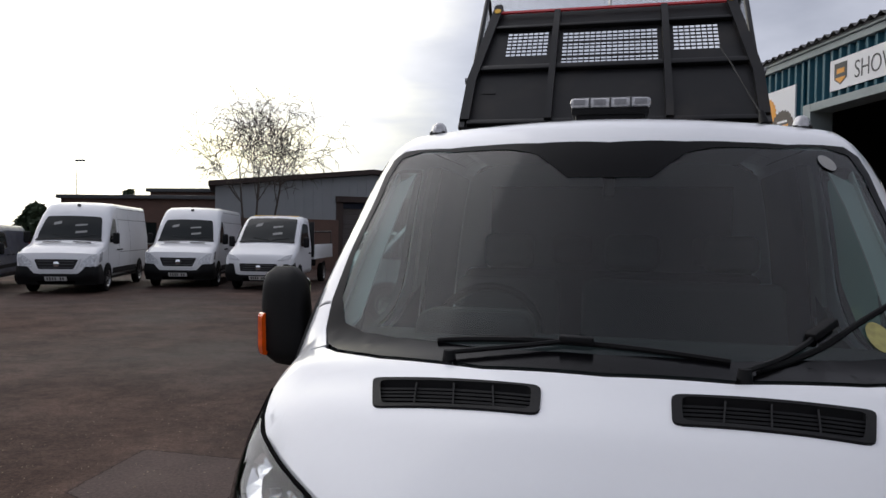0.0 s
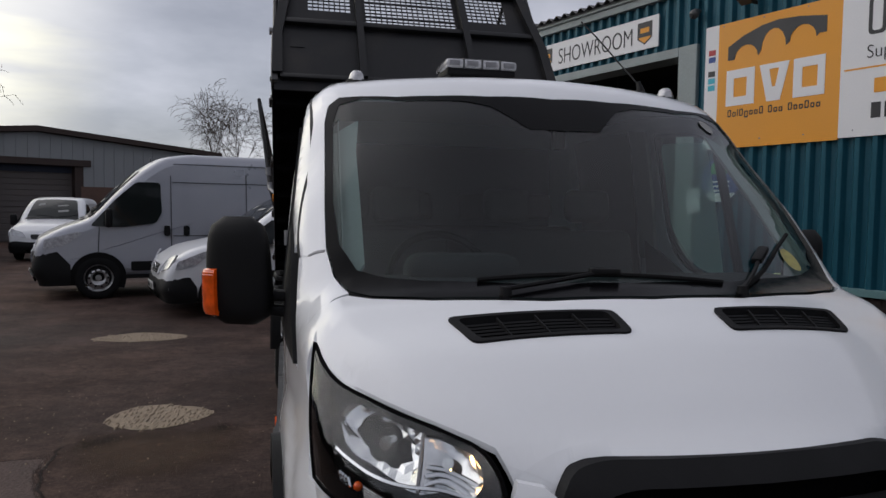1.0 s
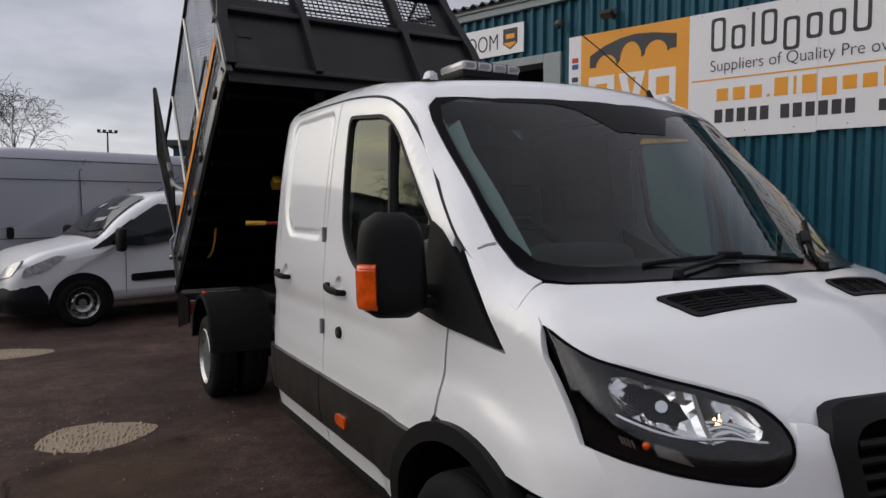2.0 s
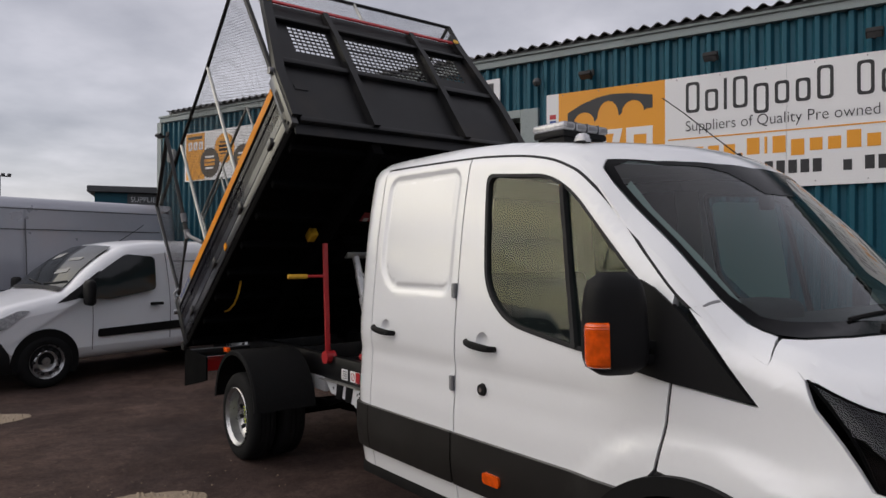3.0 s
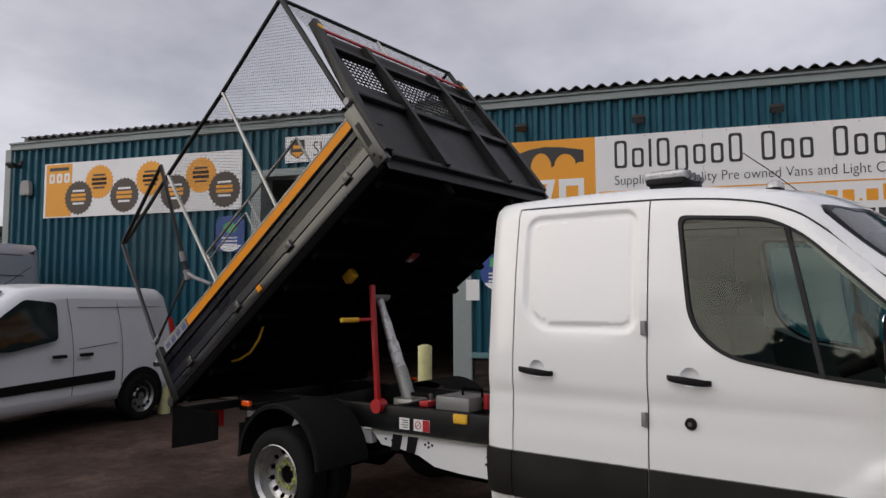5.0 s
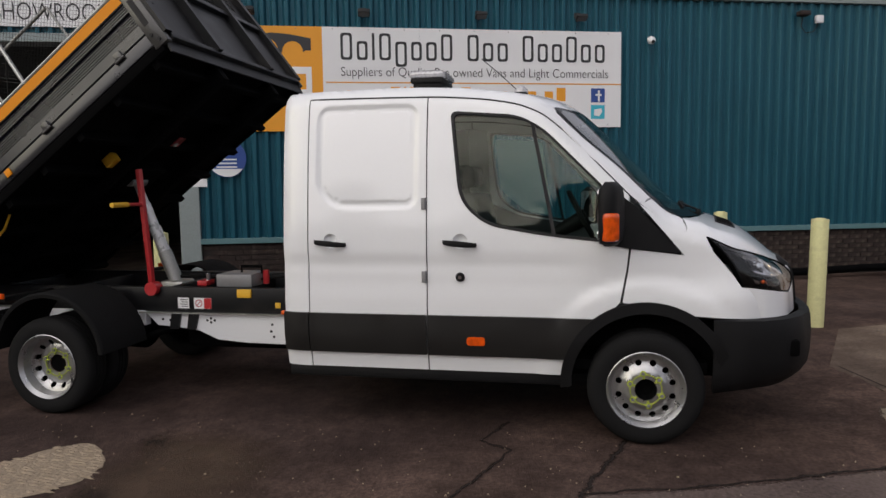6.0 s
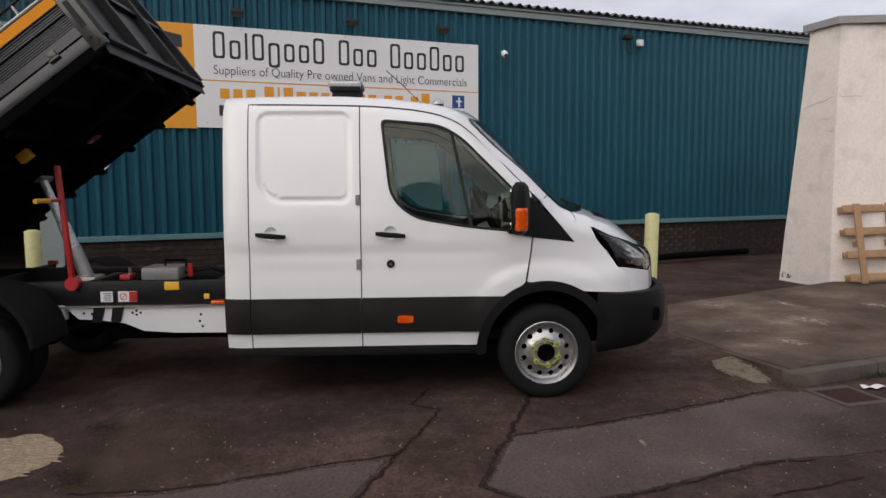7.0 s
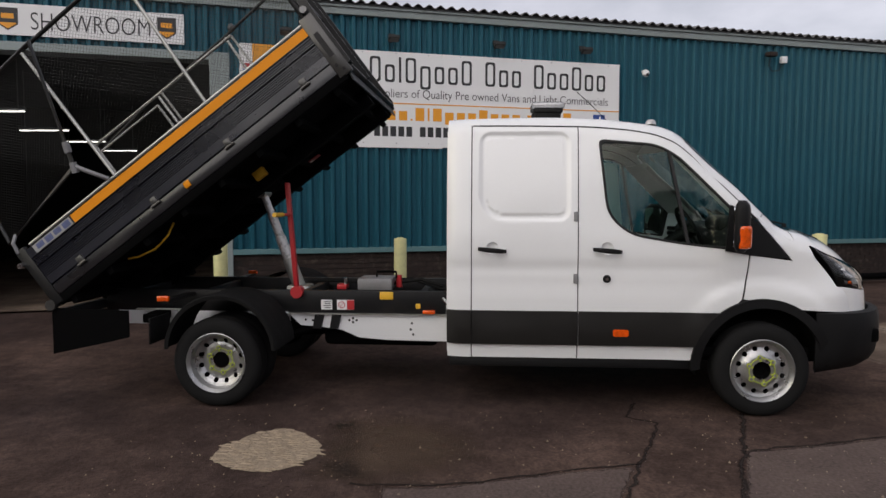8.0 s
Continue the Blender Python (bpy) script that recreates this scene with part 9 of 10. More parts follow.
def big_van(kind, origin, fwd, colour, label):
    if kind == "tall":
        top = [(-0.93, 1.05), (-0.6, 1.20), (-0.12, 1.33), (0.28, 1.80), (0.66, 2.20), (0.95, 2.38), (1.3, 2.44), (4.85, 2.44)]
        front = [(-0.93, 0.30), (-1.02, 0.5), (-1.0, 0.75), (-0.97, 0.95), (-0.93, 1.05)]
        rear = [(4.93, 2.34), (4.98, 1.4), (4.98, 0.36)]
        half, wb = 0.98, 3.66
        tum = [(0.3, 0.98), (1.2, 1.0), (1.7, 0.96), (2.3, 0.88), (2.6, 0.84)]
        scr = [(-0.82, -0.04), (0.82, -0.04), (0.76, 0.46), (-0.76, 0.46)]
        lamp = [(0.56, 0.70), (0.88, 0.72), (0.94, 1.04), (0.80, 1.00), (0.60, 0.84)]
        gr = [(-0.42, 0.64), (0.42, 0.64), (0.53, 0.90), (-0.53, 0.90)]
    else:
        top = [(-0.85, 1.02), (-0.55, 1.18), (-0.15, 1.34), (0.3, 1.80), (0.75, 2.22), (1.1, 2.42), (1.6, 2.49), (5.0, 2.49)]
        front = [(-0.86, 0.28), (-0.95, 0.5), (-0.93, 0.78), (-0.90, 0.92), (-0.85, 1.02)]
        rear = [(5.05, 2.38), (5.08, 1.4), (5.08, 0.36)]
        half, wb = 1.02, 4.03
        tum = [(0.3, 0.97), (1.1, 1.0), (1.6, 0.97), (2.2, 0.92), (2.5, 0.88)]
        scr = [(-0.84, -0.08), (0.84, -0.08), (0.84, 0.66), (-0.84, 0.66)]
        lamp = [(0.56, 0.72), (0.90, 0.80), (0.90, 1.0), (0.66, 0.90)]
        gr = [(-0.5, 0.62), (0.5, 0.62), (0.55, 0.80), (-0.55, 0.80)]
    k = vehicle("panel_van", label, "van", origin, fwd, top, front, rear, half, colour, 0.34, tum)
    bump = [(-0.93, 0.24), (0.93, 0.24), (0.93, 0.80), (0.62, 0.74), (0.50, 0.56), (-0.50, 0.56), (-0.62, 0.74), (-0.93, 0.80)]
    front_set(k, half, scr, lamp, gr, bump, 0.40)
    part("roof_badge", turned(lathe([(0.0, 0.0), (0.05, 0.004), (0.055, 0.02)], 14, "Y"), Matrix.Translation(k["top"](0.02)(0, 0.78 if kind == "tall" else 0.92, 0))), "dgrey", k["t"])
    for s in (1, -1):
        if kind == "tall":
            side_glass(k, [(0.12, 1.32), (0.95, 1.36), (0.95, 1.98), (0.72, 2.0), (0.3, 1.62)], s, mirror=(0.22, 1.45), handle=((1.0, 1.12), (1.35, 1.12)))
        else:
            side_glass(k, [(-0.12, 1.22), (0.35, 1.20), (0.90, 1.27), (1.0, 1.45), (0.98, 1.97), (0.60, 1.97), (0.28, 1.68)], s, mirror=(0.16, 1.36))
        seams(k, s, [[(1.15, 0.5), (1.15, 2.1)], [(1.18, 1.98), (4.7, 1.98)], [(2.45, 0.5), (2.45, 2.15)], [(1.18, 1.05), (4.7, 1.05)], [(0.0, 0.75), (0.02, 1.2)], [(1.2, 2.3), (4.7, 2.3)]])
        part("side_moulding", panel(rounded([(0.5, 0.46), (wb - 0.5, 0.46), (wb - 0.5, 0.62), (0.5, 0.62)], 0.03, 3), k["side"](s, 0.014), 0.02, step=0.3), "plastic", k["t"])
        hs = [(-0.80, 0.84), (-0.50, 0.90), (-0.22, 1.10), (-0.30, 1.13), (-0.78, 1.00)] if kind != "tall" else [(-0.86, 0.82), (-0.60, 0.85), (-0.52, 1.10), (-0.80, 1.04)]
        part("headlight_side", panel(rounded(hs, 0.03, 3), k["side"](s, 0.010), 0.02, step=0.1), "headlamp", k["t"])
        if kind != "tall":
            for y in (1.08, 1.40):
                part("handle_recess", panel(rounded([(y - 0.05, 1.05), (y + 0.05, 1.05), (y + 0.05, 1.23), (y - 0.05, 1.23)], 0.04, 4), k["side"](s, 0.012), 0.02, step=0.1), "plastic", k["t"])
        part("sill", panel([(-0.5, 0.33), (4.9, 0.33), (4.9, 0.40), (-0.5, 0.40)], k["side"](s, 0.004), 0.02, step=0.4), "plastic", k["t"])
        part("bonnet_vent", panel([(s * 0.15, -0.25), (s * 0.6, -0.25), (s * 0.6, -0.18), (s * 0.15, -0.18)], k["top"](0.012), 0.0, step=0.3), "seam", k["t"])
    road_wheel(k, 0.0, half, 0.355, 0.225)
    road_wheel(k, wb, half, 0.355, 0.225)
    return k


def small_van(origin, fwd, colour, label):
    top = [(-0.74, 0.80), (-0.45, 0.97), (0.0, 1.07), (0.22, 1.12), (0.55, 1.40), (0.88, 1.62), (1.15, 1.73), (1.7, 1.78), (3.2, 1.76)]
    front = [(-0.76, 0.20), (-0.84, 0.42), (-0.82, 0.62), (-0.74, 0.80)]
    rear = [(3.33, 1.66), (3.45, 1.0), (3.47, 0.30)]
    half = 0.90
    k = vehicle("small_van", label, "van", origin, fwd, top, front, rear, half, colour, 0.26, [(0.2, 0.96), (0.8, 1.0), (1.1, 0.97), (1.6, 0.84), (1.8, 0.78)])
    front_set(k, half, [(-0.70, 0.27), (0.70, 0.27), (0.66, 0.98), (-0.66, 0.98)], [(0.44, 0.64), (0.80, 0.70), (0.86, 0.90), (0.55, 0.80)], [(-0.32, 0.60), (0.32, 0.60), (0.36, 0.74), (-0.36, 0.74)], [(-0.86, 0.22), (0.86, 0.22), (0.86, 0.56), (0.5, 0.58), (-0.5, 0.58), (-0.86, 0.56)], 0.42)
    for s in (1, -1):
        side_glass(k, [(0.34, 1.05), (0.80, 1.02), (1.42, 1.12), (1.46, 1.56), (1.05, 1.60), (0.72, 1.40)], s, mirror=(0.45, 1.12), handle=((1.42, 0.93), (1.80, 0.93)))
        part("quarter_panel", panel([(0.12, 1.0), (0.36, 1.04), (0.72, 1.38), (0.66, 1.38)], k["side"](s, 0.006), 0.0, step=0.2), "seam", k["t"])
        part("side_moulding", panel(rounded([(0.62, 0.55), (2.25, 0.58), (2.25, 0.70), (0.62, 0.65)], 0.03, 3), k["side"](s, 0.016), 0.02, step=0.3), "plastic", k["t"], "black rubbing strip")
        part("headlight_side", panel(rounded([(-0.70, 0.68), (-0.44, 0.74), (-0.18, 0.93), (-0.30, 0.94), (-0.66, 0.80)], 0.03, 3), k["side"](s, 0.008), 0.02, step=0.1), "headlamp", k["t"])
        seams(k, s, [[(0.55, 0.4), (0.55, 0.95)], [(1.62, 0.45), (1.62, 1.62)], [(2.38, 0.5), (2.38, 1.55)], [(1.7, 1.0), (2.3, 1.05)], [(1.75, 1.5), (3.1, 1.5)]], 0.005)
        part("tail_lamp", panel([(3.28, 0.85), (3.40, 0.85), (3.34, 1.35), (3.26, 1.35)], k["side"](s, 0.006), 0.0, step=0.3), "redlens", k["t"])
    b = bmesh.new()
    rod((0, 1.35, 1.76), (0, 1.75, 2.02), 0.006, 0.004, 6, b)
    part("aerial", b, "seam", k["t"])
    road_wheel(k, 0.0, half, 0.315, 0.205)
    road_wheel(k, 2.73, half, 0.315, 0.205)
    return k


def flatbed(origin, fwd):
    top = [(-0.85, 1.02), (-0.55, 1.18), (-0.15, 1.34), (0.3, 1.78), (0.72, 2.12), (1.0, 2.2), (1.55, 2.18)]
    front = [(-0.86, 0.28), (-0.95, 0.5), (-0.93, 0.78), (-0.90, 0.92), (-0.85, 1.02)]
    rear = [(1.64, 2.05), (1.66, 1.2), (1.66, 0.4)]
    k = vehicle("dropside_truck", "white single-cab dropside truck parked in the row", "truck", origin, fwd, top, front, rear, 1.0, "white2", 0.34, [(0.3, 0.97), (1.1, 1.0), (1.6, 0.96), (2.2, 0.88)])
    front_set(k, 1.0, [(-0.84, -0.08), (0.84, -0.08), (0.84, 0.66), (-0.84, 0.66)], [(0.54, 0.86), (0.90, 0.90), (0.95, 1.06), (0.74, 1.00)], [(-0.52, 0.55), (0.52, 0.55), (0.56, 0.78), (-0.56, 0.78)], [(-0.95, 0.26), (0.95, 0.26), (0.95, 0.80), (0.64, 0.82), (0.60, 0.46), (-0.60, 0.46), (-0.64, 0.82), (-0.95, 0.80)], 0.36)
    t = k["t"]
    for s in (1, -1):
        side_glass(k, [(0.02, 1.28), (0.5, 1.27), (1.2, 1.33), (1.25, 1.95), (0.62, 1.98), (0.2, 1.60)], s, mirror=(0.16, 1.40), handle=((1.25, 1.05),))
        ds = part("dropside", box(min(s * 1.02, s * 1.05), max(s * 1.02, s * 1.05), 1.85, 4.9, 0.92, 1.32, 0.01), "white2", t, "white dropside")
    part("bed", box(-1.05, 1.05, 1.8, 4.95, 0.84, 0.93, 0.01), "white2", t)
    hb = box(-1.03, 1.03, 1.75, 1.80, 0.9, 2.05, 0.01)
    part("headboard", hb, "tipper", t, "black steel headboard")
    part("ladder_rack", pipe([(-1.0, 4.85, 0.93), (-1.0, 4.85, 1.75), (1.0, 4.85, 1.75), (1.0, 4.85, 0.93)], 0.03, 8), "tipper", t)
    part("chassis_rail", box(-0.45, 0.45, 1.6, 4.8, 0.5, 0.8, 0.02), "under", t)
    part("roof_trim", box(-0.7, 0.7, 0.95, 1.02, 2.20, 2.225, 0.01), "yellowp", t, "amber roof edge strip")
    road_wheel(k, 0.0, 1.0)
    road_wheel(k, 3.6, 1.0)


big_van("tall", (-14.14, 13.96), (0.41, -0.91), "white2", "white long-wheelbase panel van with black bumper")
big_van("tall", (-12.61, 17.04), (0.35, -0.936), "white2", "white high-roof panel van with price cards")
flatbed((-9.95, 17.2), (0.20, -0.98))
big_van("boxy", (-4.28, 11.36), (-0.96, -0.28), "silver", "silver high-roof panel van parked side-on")
small_van((-2.02, 9.0), (-0.96, -0.28), "white2", "white small panel van with black rubbing strips")
small_van((-16.6, 12.6), (0.45, -0.89), "blue", "dark blue small van at the end of the row")
small_van((-7.5, 19.8), (0.10, -0.99), "white2", "white small van with roof bars behind the row")

# ---- beyond the yard ----


def shed():
    L, R, A = Vector((-17.2, 26.2, 0)), Vector((-4.36, 33.65, 0)), Vector((-11.0, 29.8, 0))
    ax = (R - L).normalized()
    back = Vector((-ax.y, ax.x, 0))
    w = (R - L).length
    a = (A - L).dot(ax)
    m = Matrix(((ax.x, back.x, 0, L.x), (ax.y, back.y, 0, L.y), (0, 0, 1, 0), (0, 0, 0, 1)))
    t = thing("industrial_shed", m, "grey clad workshop with brown brick base and dark eaves", "building")
    door = [(a - 1.6, 0.0), (a + 1.7, 0.0), (a + 1.7, 3.35), (a - 1.6, 3.35)]
    zr = lambda u: 3.75 + 0.8 * u / a if u < a else 4.55 - 0.6 * (u - a) / (w - a)
    up = [(0, 2.35), (a - 1.6, 2.35), (a - 1.6, 3.35), (a + 1.7, 3.35), (a + 1.7, 2.35), (w, 2.35), (w, zr(w)), (a, zr(a)), (0, zr(0))]
    F = lambda o: (lambda u, z, d: Vector((u, -o + d, z)))
    part("wall", panel(up, F(0.0), 0.2, step=3), "shedgrey", t, "grey sheeted gable", smooth=False)
    for k in range(int(w / 0.42)):
        u = 0.2 + 0.42 * k
        z0 = 3.35 if a - 1.65 < u < a + 1.75 else 2.35
        part("cladding_rib", box(u - 0.03, u + 0.03, -0.035, 0.0, z0, zr(u) - 0.05), "shedgrey", t, smooth=False)
    part("brick_base", box(0, a - 1.6, -0.06, 0.2, 0, 2.35), "shedbrick", t, smooth=False)
    part("brick_base", box(a + 1.7, w, -0.06, 0.2, 0, 2.35), "shedbrick", t, smooth=False)
    part("roller_door", panel(door, F(-0.5), 0.06, step=3), "shutter", t, "grey-brown roller shutter in its recess", smooth=False)
    for k in range(12):
        part("shutter_slat", box(a - 1.58, a + 1.68, 0.47, 0.5, 0.05 + 0.235 * k, 0.26 + 0.235 * k, 0.012, seg=1), "shutter", t, smooth=False)
    part("shutter_curtain", box(a - 1.58, a + 1.68, 0.42, 0.47, 2.92, 3.2, 0.01), "navy", t, "dark blue band over the shutter", smooth=False)
    for u in (a - 1.6, a + 1.6):
        part("door_post", box(u - 0.12, u + 0.22, -0.02, 0.45, 0.0, 3.3, 0.01), "rustsheet", t, smooth=False)
    part("door_header", box(a - 1.75, a + 2.1, -0.14, 0.1, 3.2, 3.48, 0.02), "rustsheet", t, "dark rusted shutter box", smooth=False)
    roof = bmesh.new()
    for (u0, u1) in ((-0.3, a), (a, w + 0.3)):
        z0, z1 = (zr(0) - 0.02, zr(a)) if u0 < a else (zr(a), zr(w) - 0.02)
        vs = [roof.verts.new(p) for p in ((u0, -0.35, z0 + 0.02), (u1, -0.35, z1 + 0.02), (u1, 14, z1 + 0.02), (u0, 14, z0 + 0.02), (u0, -0.35, z0 + 0.24), (u1, -0.35, z1 + 0.24), (u1, 14, z1 + 0.24), (u0, 14, z0 + 0.24))]
        for q in ((0, 1, 2, 3), (4, 5, 6, 7), (0, 1, 5, 4), (1, 2, 6, 5), (2, 3, 7, 6), (3, 0, 4, 7)):
            roof.faces.new([vs[i] for i in q])
    bmesh.ops.recalc_face_normals(roof, faces=roof.faces[:])
    part("roof", roof, "rustsheet", t, "dark brown shallow-pitched roof", smooth=False)
    part("side_wall", box(0, 0.2, 0.2, 14, 0, 3.7), "shedgrey", t, smooth=False)
    part("side_wall", box(w - 0.2, w, 0.2, 14, 0, 3.9), "shedgrey", t, smooth=False)
    part("back_wall", box(0, w, 13.8, 14, 0, 3.7), "shedgrey", t, smooth=False)
    part("notice_board", box(a + 2.9, a + 3.7, -0.1, -0.06, 1.55, 2.15, 0.01), "signgreen", t, "small green notice board", smooth=False)
    part("window", box(a + 5.2, a + 6.6, -0.08, -0.055, 1.5, 2.2), DARKGLASS, t, smooth=False)


def low_block(x0, y0, x1, y1, h, mt, label, roof_mt="dgrey", deep=8):
    a, c = Vector((x0, y0, 0)), Vector((x1, y1, 0))
    ax = (c - a).normalized()
    bk = Vector((-ax.y, ax.x, 0))
    w = (c - a).length
    m = Matrix(((ax.x, bk.x, 0, x0), (ax.y, bk.y, 0, y0), (0, 0, 1, 0), (0, 0, 0, 1)))
    t = thing("low_building", m, label, "building")
    part("wall", box(0, w, 0, deep, 0, h), mt, t, smooth=False)
    part("roof", box(-0.15, w + 0.15, -0.2, deep + 0.2, h, h + 0.18, 0.02), roof_mt, t, smooth=False)
    for k in range(int(w / 3)):
        u = 1.0 + 3 * k
        wn = part("window", box(u, u + 1.2, -0.02, 0.01, 1.1, 2.1), DARKGLASS, t, smooth=False)
        part("frame", box(u - 0.05, u + 1.25, -0.03, -0.0, 1.02, 1.1), "lining", wn, smooth=False)
    return t


shed()
low_block(-26.7, 27.65, -18.4, 28.3, 3.25, "shedbrick", "low brown brick workshop behind the vans")
low_block(-23.0, 29.6, -18.0, 29.9, 3.7, "shedbrick", "brown brick annex beside the shed")

# dark office cabin beyond the showroom's corner
m = Matrix.Translation((1.55, 22.9, 0)) @ Matrix.Rotation(radians(-16), 4, "Z")
t = thing("office_cabin", m, "dark green office cabin with white sign writing", "building")
part("wall", box(0, 6, 0, 5, 0, 3.55), "teal", t, smooth=False)
part("roof", box(-0.2, 6.2, -0.25, 5.2, 3.55, 3.75, 0.02), "dgrey", t, smooth=False)
part("sign_board", box(0.95, 4.6, -0.06, -0.0, 2.7, 3.54, 0.01), "dgrey", t, smooth=False)
lettering("sign_letters", "SUPPLIERS OF NEW & PRE-", 0.24, "signw", Matrix.Translation((1.05, -0.065, 3.27)) @ Matrix.Rotation(radians(90), 4, "X"), t, 2.6)
for k in range(3):
    part("sign_bar", box(1.5 + 0.55 * k, 1.9 + 0.55 * k, -0.066, -0.06, 2.94, 3.12), "signw", t, smooth=False)


# ---- trees ----
def bare_tree(x, y, h, seed, wide_r, stems=1, spread=0.5, label="bare birch tree with fine drooping twigs"):
    rng = random.Random(seed)
    t = thing("tree", Matrix.Translation((x, y, 0)), label, "tree")
    verts, faces, tv, tf = [], [], [], []

    def seg(a, c, r0, r1, n, V, F):
        d = (c - a).normalized()
        s = d.orthogonal().normalized()
        u = d.cross(s)
        k = len(V)
        for p, r in ((a, r0), (c, r1)):
            for i in range(n):
                q = 2 * math.pi * i / n
                V.append(p + r * (math.cos(q) * s + math.sin(q) * u))
        for i in range(n):
            j = (i + 1) % n
            F.append((k + i, k + j, k + n + j, k + n + i))

    def grow(p, d, length, r, depth):
        n = (6, 5, 4, 3, 3)[depth]
        q = p
        for i in range(n):
            k = (0.06, 0.12, 0.14, 0.16, 0.18)[depth]
            d = (d + Vector((rng.uniform(-1, 1), rng.uniform(-1, 1), rng.uniform(-0.7, 0.7))) * k + Vector((0, 0, (0.04, 0.10, 0.03, -0.10, -0.22)[depth]))).normalized()
            e = q + d * length / n
            r1 = r * (0.86 if depth else 0.80)
            seg(q, e, r, r1, 6 if depth < 2 else 3, tv if depth == 0 else verts, tf if depth == 0 else faces)
            if depth < 4 and i > (2, 0, -1, 0)[depth]:
                for _ in range((2, 1, 1, 1)[depth] + (rng.random() < (0.7, 0.5, 0.15, 0.0)[depth])):
                    o = Matrix.Rotation(rng.uniform(0, 6.283), 3, d) @ d.orthogonal().normalized()
                    nd = (d * rng.uniform(0.7, 1.0) + o * rng.uniform(0.7, 1.1) * spread * 1.7).normalized()
                    grow(e, nd, length * rng.uniform(0.48, 0.78) * (1 - 0.07 * i), max(r1 * 0.55, 0.0135), depth + 1)
            q, r = e, r1
    for q in range(stems):
        grow(Vector((0.25 * q, 0, -0.1)), Vector((0.13 * (2 * q - stems + 1) + rng.uniform(-0.05, 0.05), 0.1 * (q % 2) - 0.05, 1)).normalized(), h * 0.78, h * 0.016, 0)
    top = max(p.z for p in verts)
    far = sorted(max(abs(p.x), abs(p.y)) for p in verts)[int(len(verts) * 0.93)]
    for V in (tv, verts):
        for p in V:
            p.x, p.y, p.z = p.x * wide_r / far, p.y * wide_r / far, p.z * h / top
    for nm, V, F in (("trunk", tv, tf), ("crown", verts, faces)):
        me = bpy.data.meshes.new(nm)
        me.from_pydata(V, [], F)
        me.materials.append(M["bark"])
        ob = new(nm, me)
        ob.parent = t
        if nm == "crown":
            tagged(ob, "fine leafless twigs", kind="stuff")


def evergreen(x, y, h, r, seed, label="dark evergreen shrub beyond the yard"):
    rng = random.Random(seed)
    t = thing("shrub", Matrix.Translation((x, y, 0)), label, "shrub")
    part("trunk", rod((0, 0, 0), (0, 0, h * 0.5), 0.12, 0.06, 8), "bark", t)
    V, F = [], []
    for k in range(1600):
        z = rng.random() ** 0.8
        q = rng.uniform(0, 6.283)
        rr = r * (1 - 0.75 * z ** 1.6) * math.sqrt(rng.random()) * (0.8 + 0.3 * math.sin(3 * q + 5 * z))
        c = Vector((rr * math.cos(q), rr * math.sin(q), h * (0.08 + 0.92 * z)))
        d = Vector((rng.uniform(-1, 1), rng.uniform(-1, 1), rng.uniform(-0.3, 1))).normalized() * rng.uniform(0.12, 0.3)
        o = d.orthogonal() * 0.5
        n = len(V)
        V += [c - d, c + o, c + d, c - o]
        F.append((n, n + 1, n + 2, n + 3))
    me = bpy.data.meshes.new("foliage")
    me.from_pydata(V, [], F)
    me.materials.append(M["leaf"])
    ob = new("foliage", me)
    ob.parent = t
    tagged(ob, kind="stuff")


bare_tree(-13.05, 21.84, 7.3, 5, 2.4, 3, 0.55)
bare_tree(-4.1, 38.5, 8.5, 8, 2.3, 2, 0.5)
evergreen(-30.9, 30.5, 3.0, 1.5, 2)
evergreen(-35.5, 30.0, 3.2, 2.2, 3)
evergreen(-33.0, 41.0, 4.5, 1.1, 4, "dark conifer behind the workshop")
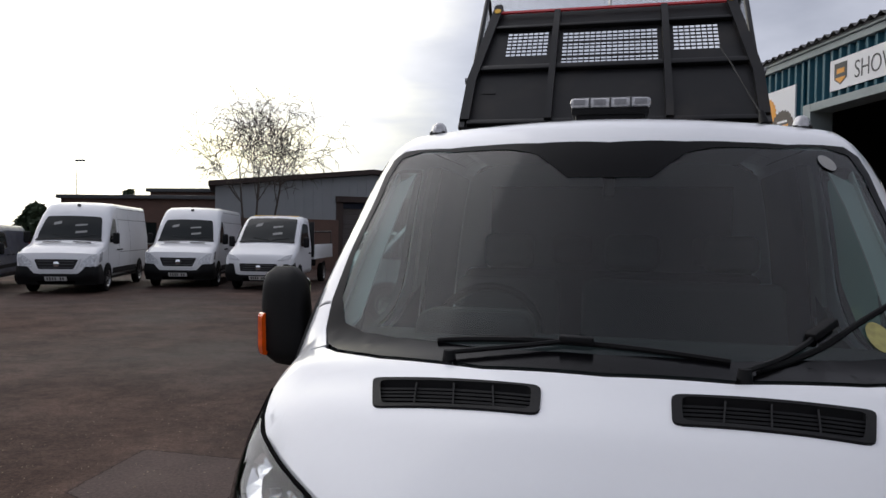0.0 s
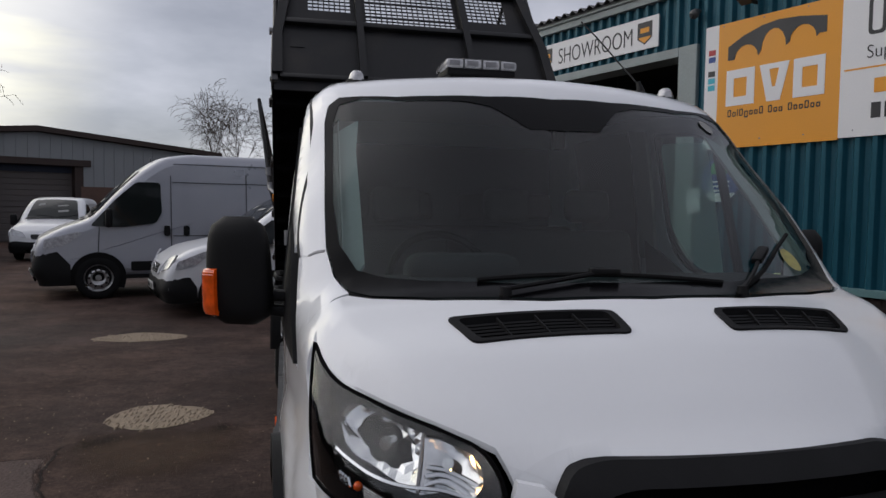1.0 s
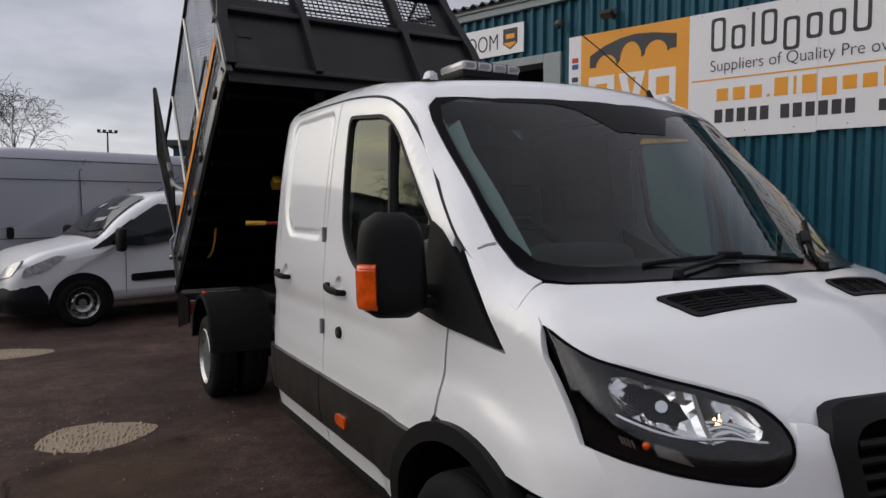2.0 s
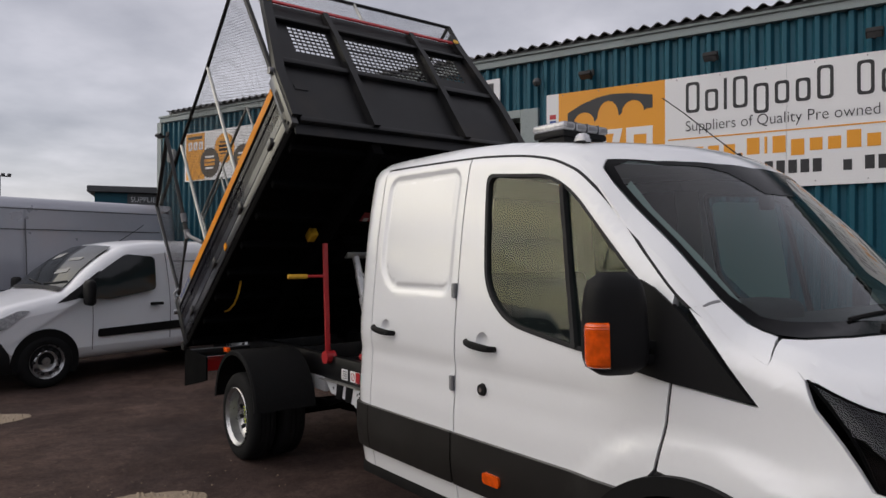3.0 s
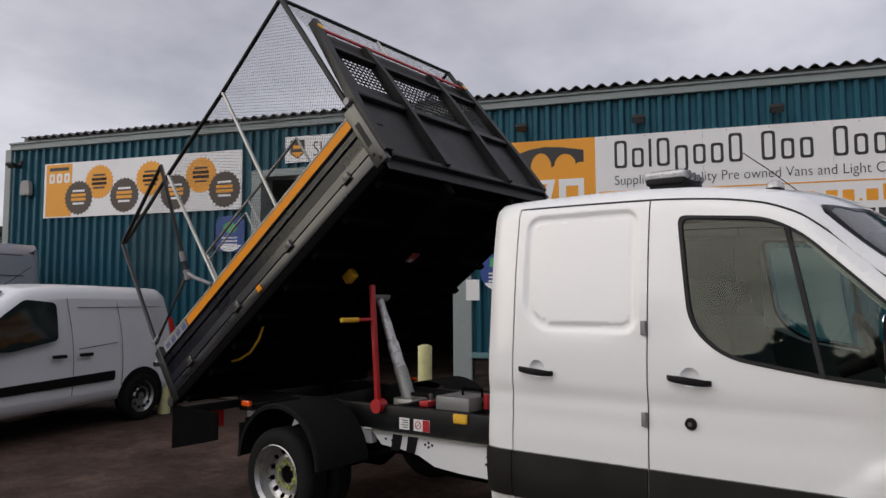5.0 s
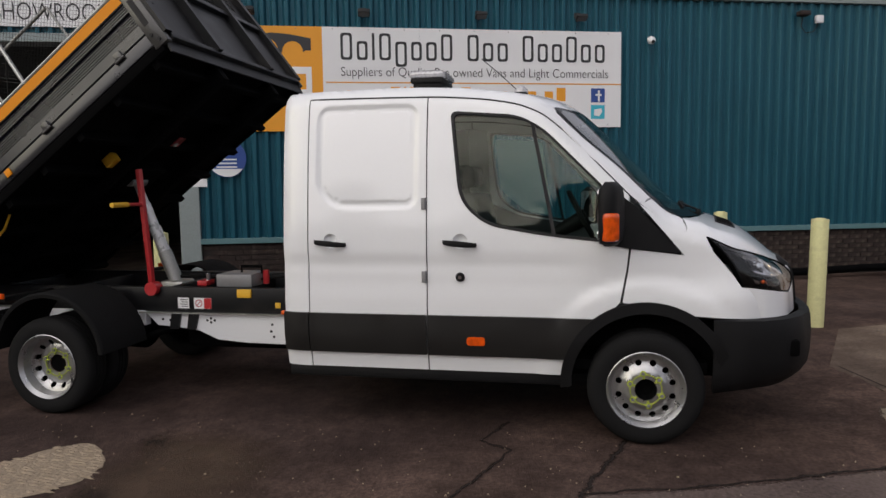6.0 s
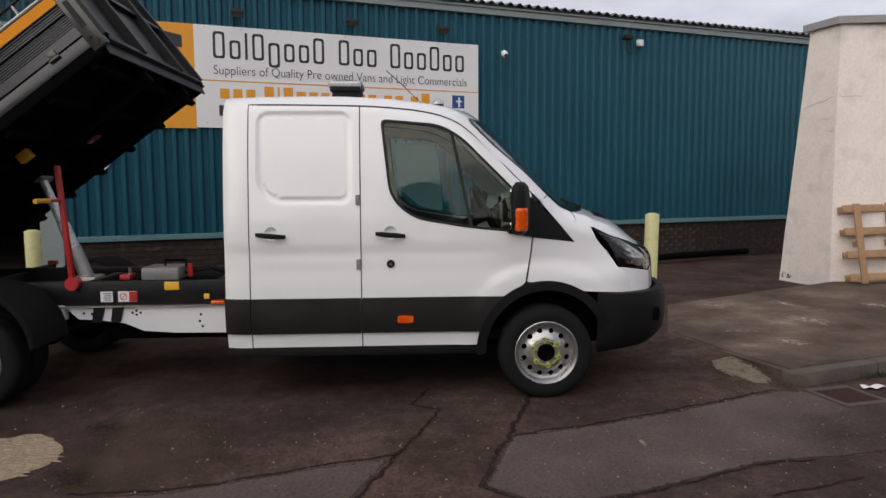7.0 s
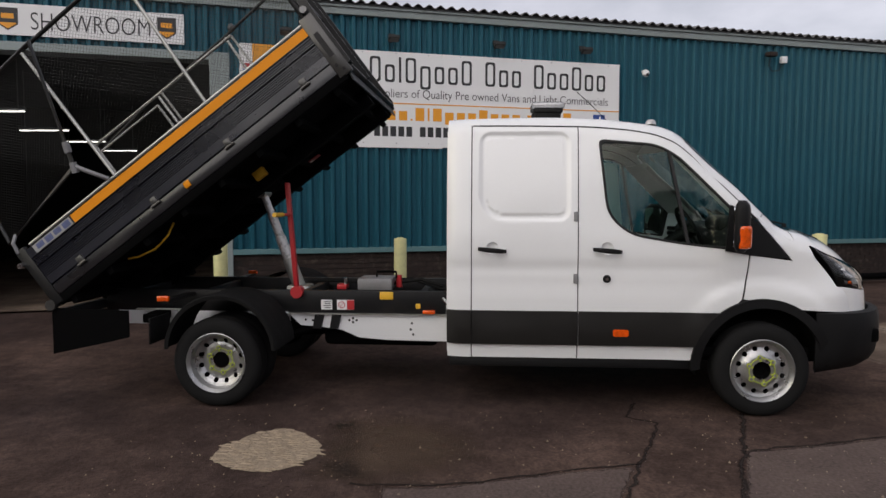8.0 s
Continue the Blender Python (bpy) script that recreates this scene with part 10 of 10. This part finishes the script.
# dense trees on the far side of the yard, seen in glass
for k, (x, y, h, r) in enumerate(((-24.0, 9.5, 6.2, 2.6), (-27.0, 5.0, 5.2, 3.0), (-22.5, 0.5, 5.6, 2.4), (-23.0, -5.0, 6.5, 2.8), (-21.0, -10.0, 5.0, 2.6))):
    evergreen(x, y, h, r, 60 + k, "dense dark tree across the yard")
# hedge and trees on the far side of the yard, seen in glass
for k, (x, y) in enumerate(((-24, -14), (-27, -4), (-25, 5))):
    bare_tree(x, y, 8 + k * 0.7, 20 + k, 3.2, 1, 0.5, "bare tree across the yard")
low_block(-29.0, -24.0, -33.0, 14.0, 4.6, "shedbrick", "long brick unit across the yard")
bare_tree(-29.6, 20.8, 8.2, 31, 2.8, 2, 0.5, "bare tree across the yard")
low_block(-33.5, 14.5, -39.0, 33.0, 5.4, "dgrey", "long dark unit across the yard")
low_block(6.0, -30.0, -22.0, -31.0, 3.8, "shedgrey", "grey workshop behind the yard entrance")

for k, (x, y, h, r) in enumerate(((-37.0, 26.5, 4.6, 3.2), (-34.5, 20.5, 5.6, 3.0), (-31.0, 15.5, 4.8, 3.2), (-41.0, 31.0, 4.4, 3.0))):
    evergreen(x, y, h, r, 80 + k, "dense dark tree across the yard")
# lamp columns
t = thing("street_lamp", Matrix.Translation((-30.4, 25.2, 0)), "grey street lamp with an arm across the yard", "street lamp")
part("pole", rod((0, 0, 0), (0, 0, 9.2), 0.09, 0.055, 8), "dgrey", t)
part("head", box(-0.1, 1.2, -0.1, 0.1, 9.15, 9.27, 0.03), "dgrey", t)
t = thing("floodlight_mast", Matrix.Translation((2.0, 58.2, 0)), "distant mast with a row of floodlights", "mast")
part("pole", rod((0, 0, 0), (0, 0, 7.3), 0.09, 0.06, 8), "dgrey", t)
part("crossbar", box(-0.7, 0.7, -0.04, 0.04, 7.2, 7.28), "dgrey", t)
for x in (-0.6, -0.2, 0.2, 0.6):
    part("lamp_head", box(x - 0.12, x + 0.12, -0.12, 0.1, 7.28, 7.45, 0.02), "dgrey", t)
t = thing("street_lamp", Matrix.Translation((-33.0, 36.0, 0)), "distant grey street lamp with flat head", "street lamp")
part("pole", rod((0, 0, 0), (0, 0, 6.1), 0.035, 0.02, 8), "grey", t)
part("head", box(-0.1, 0.55, -0.1, 0.1, 6.05, 6.15, 0.03), "dgrey", t)
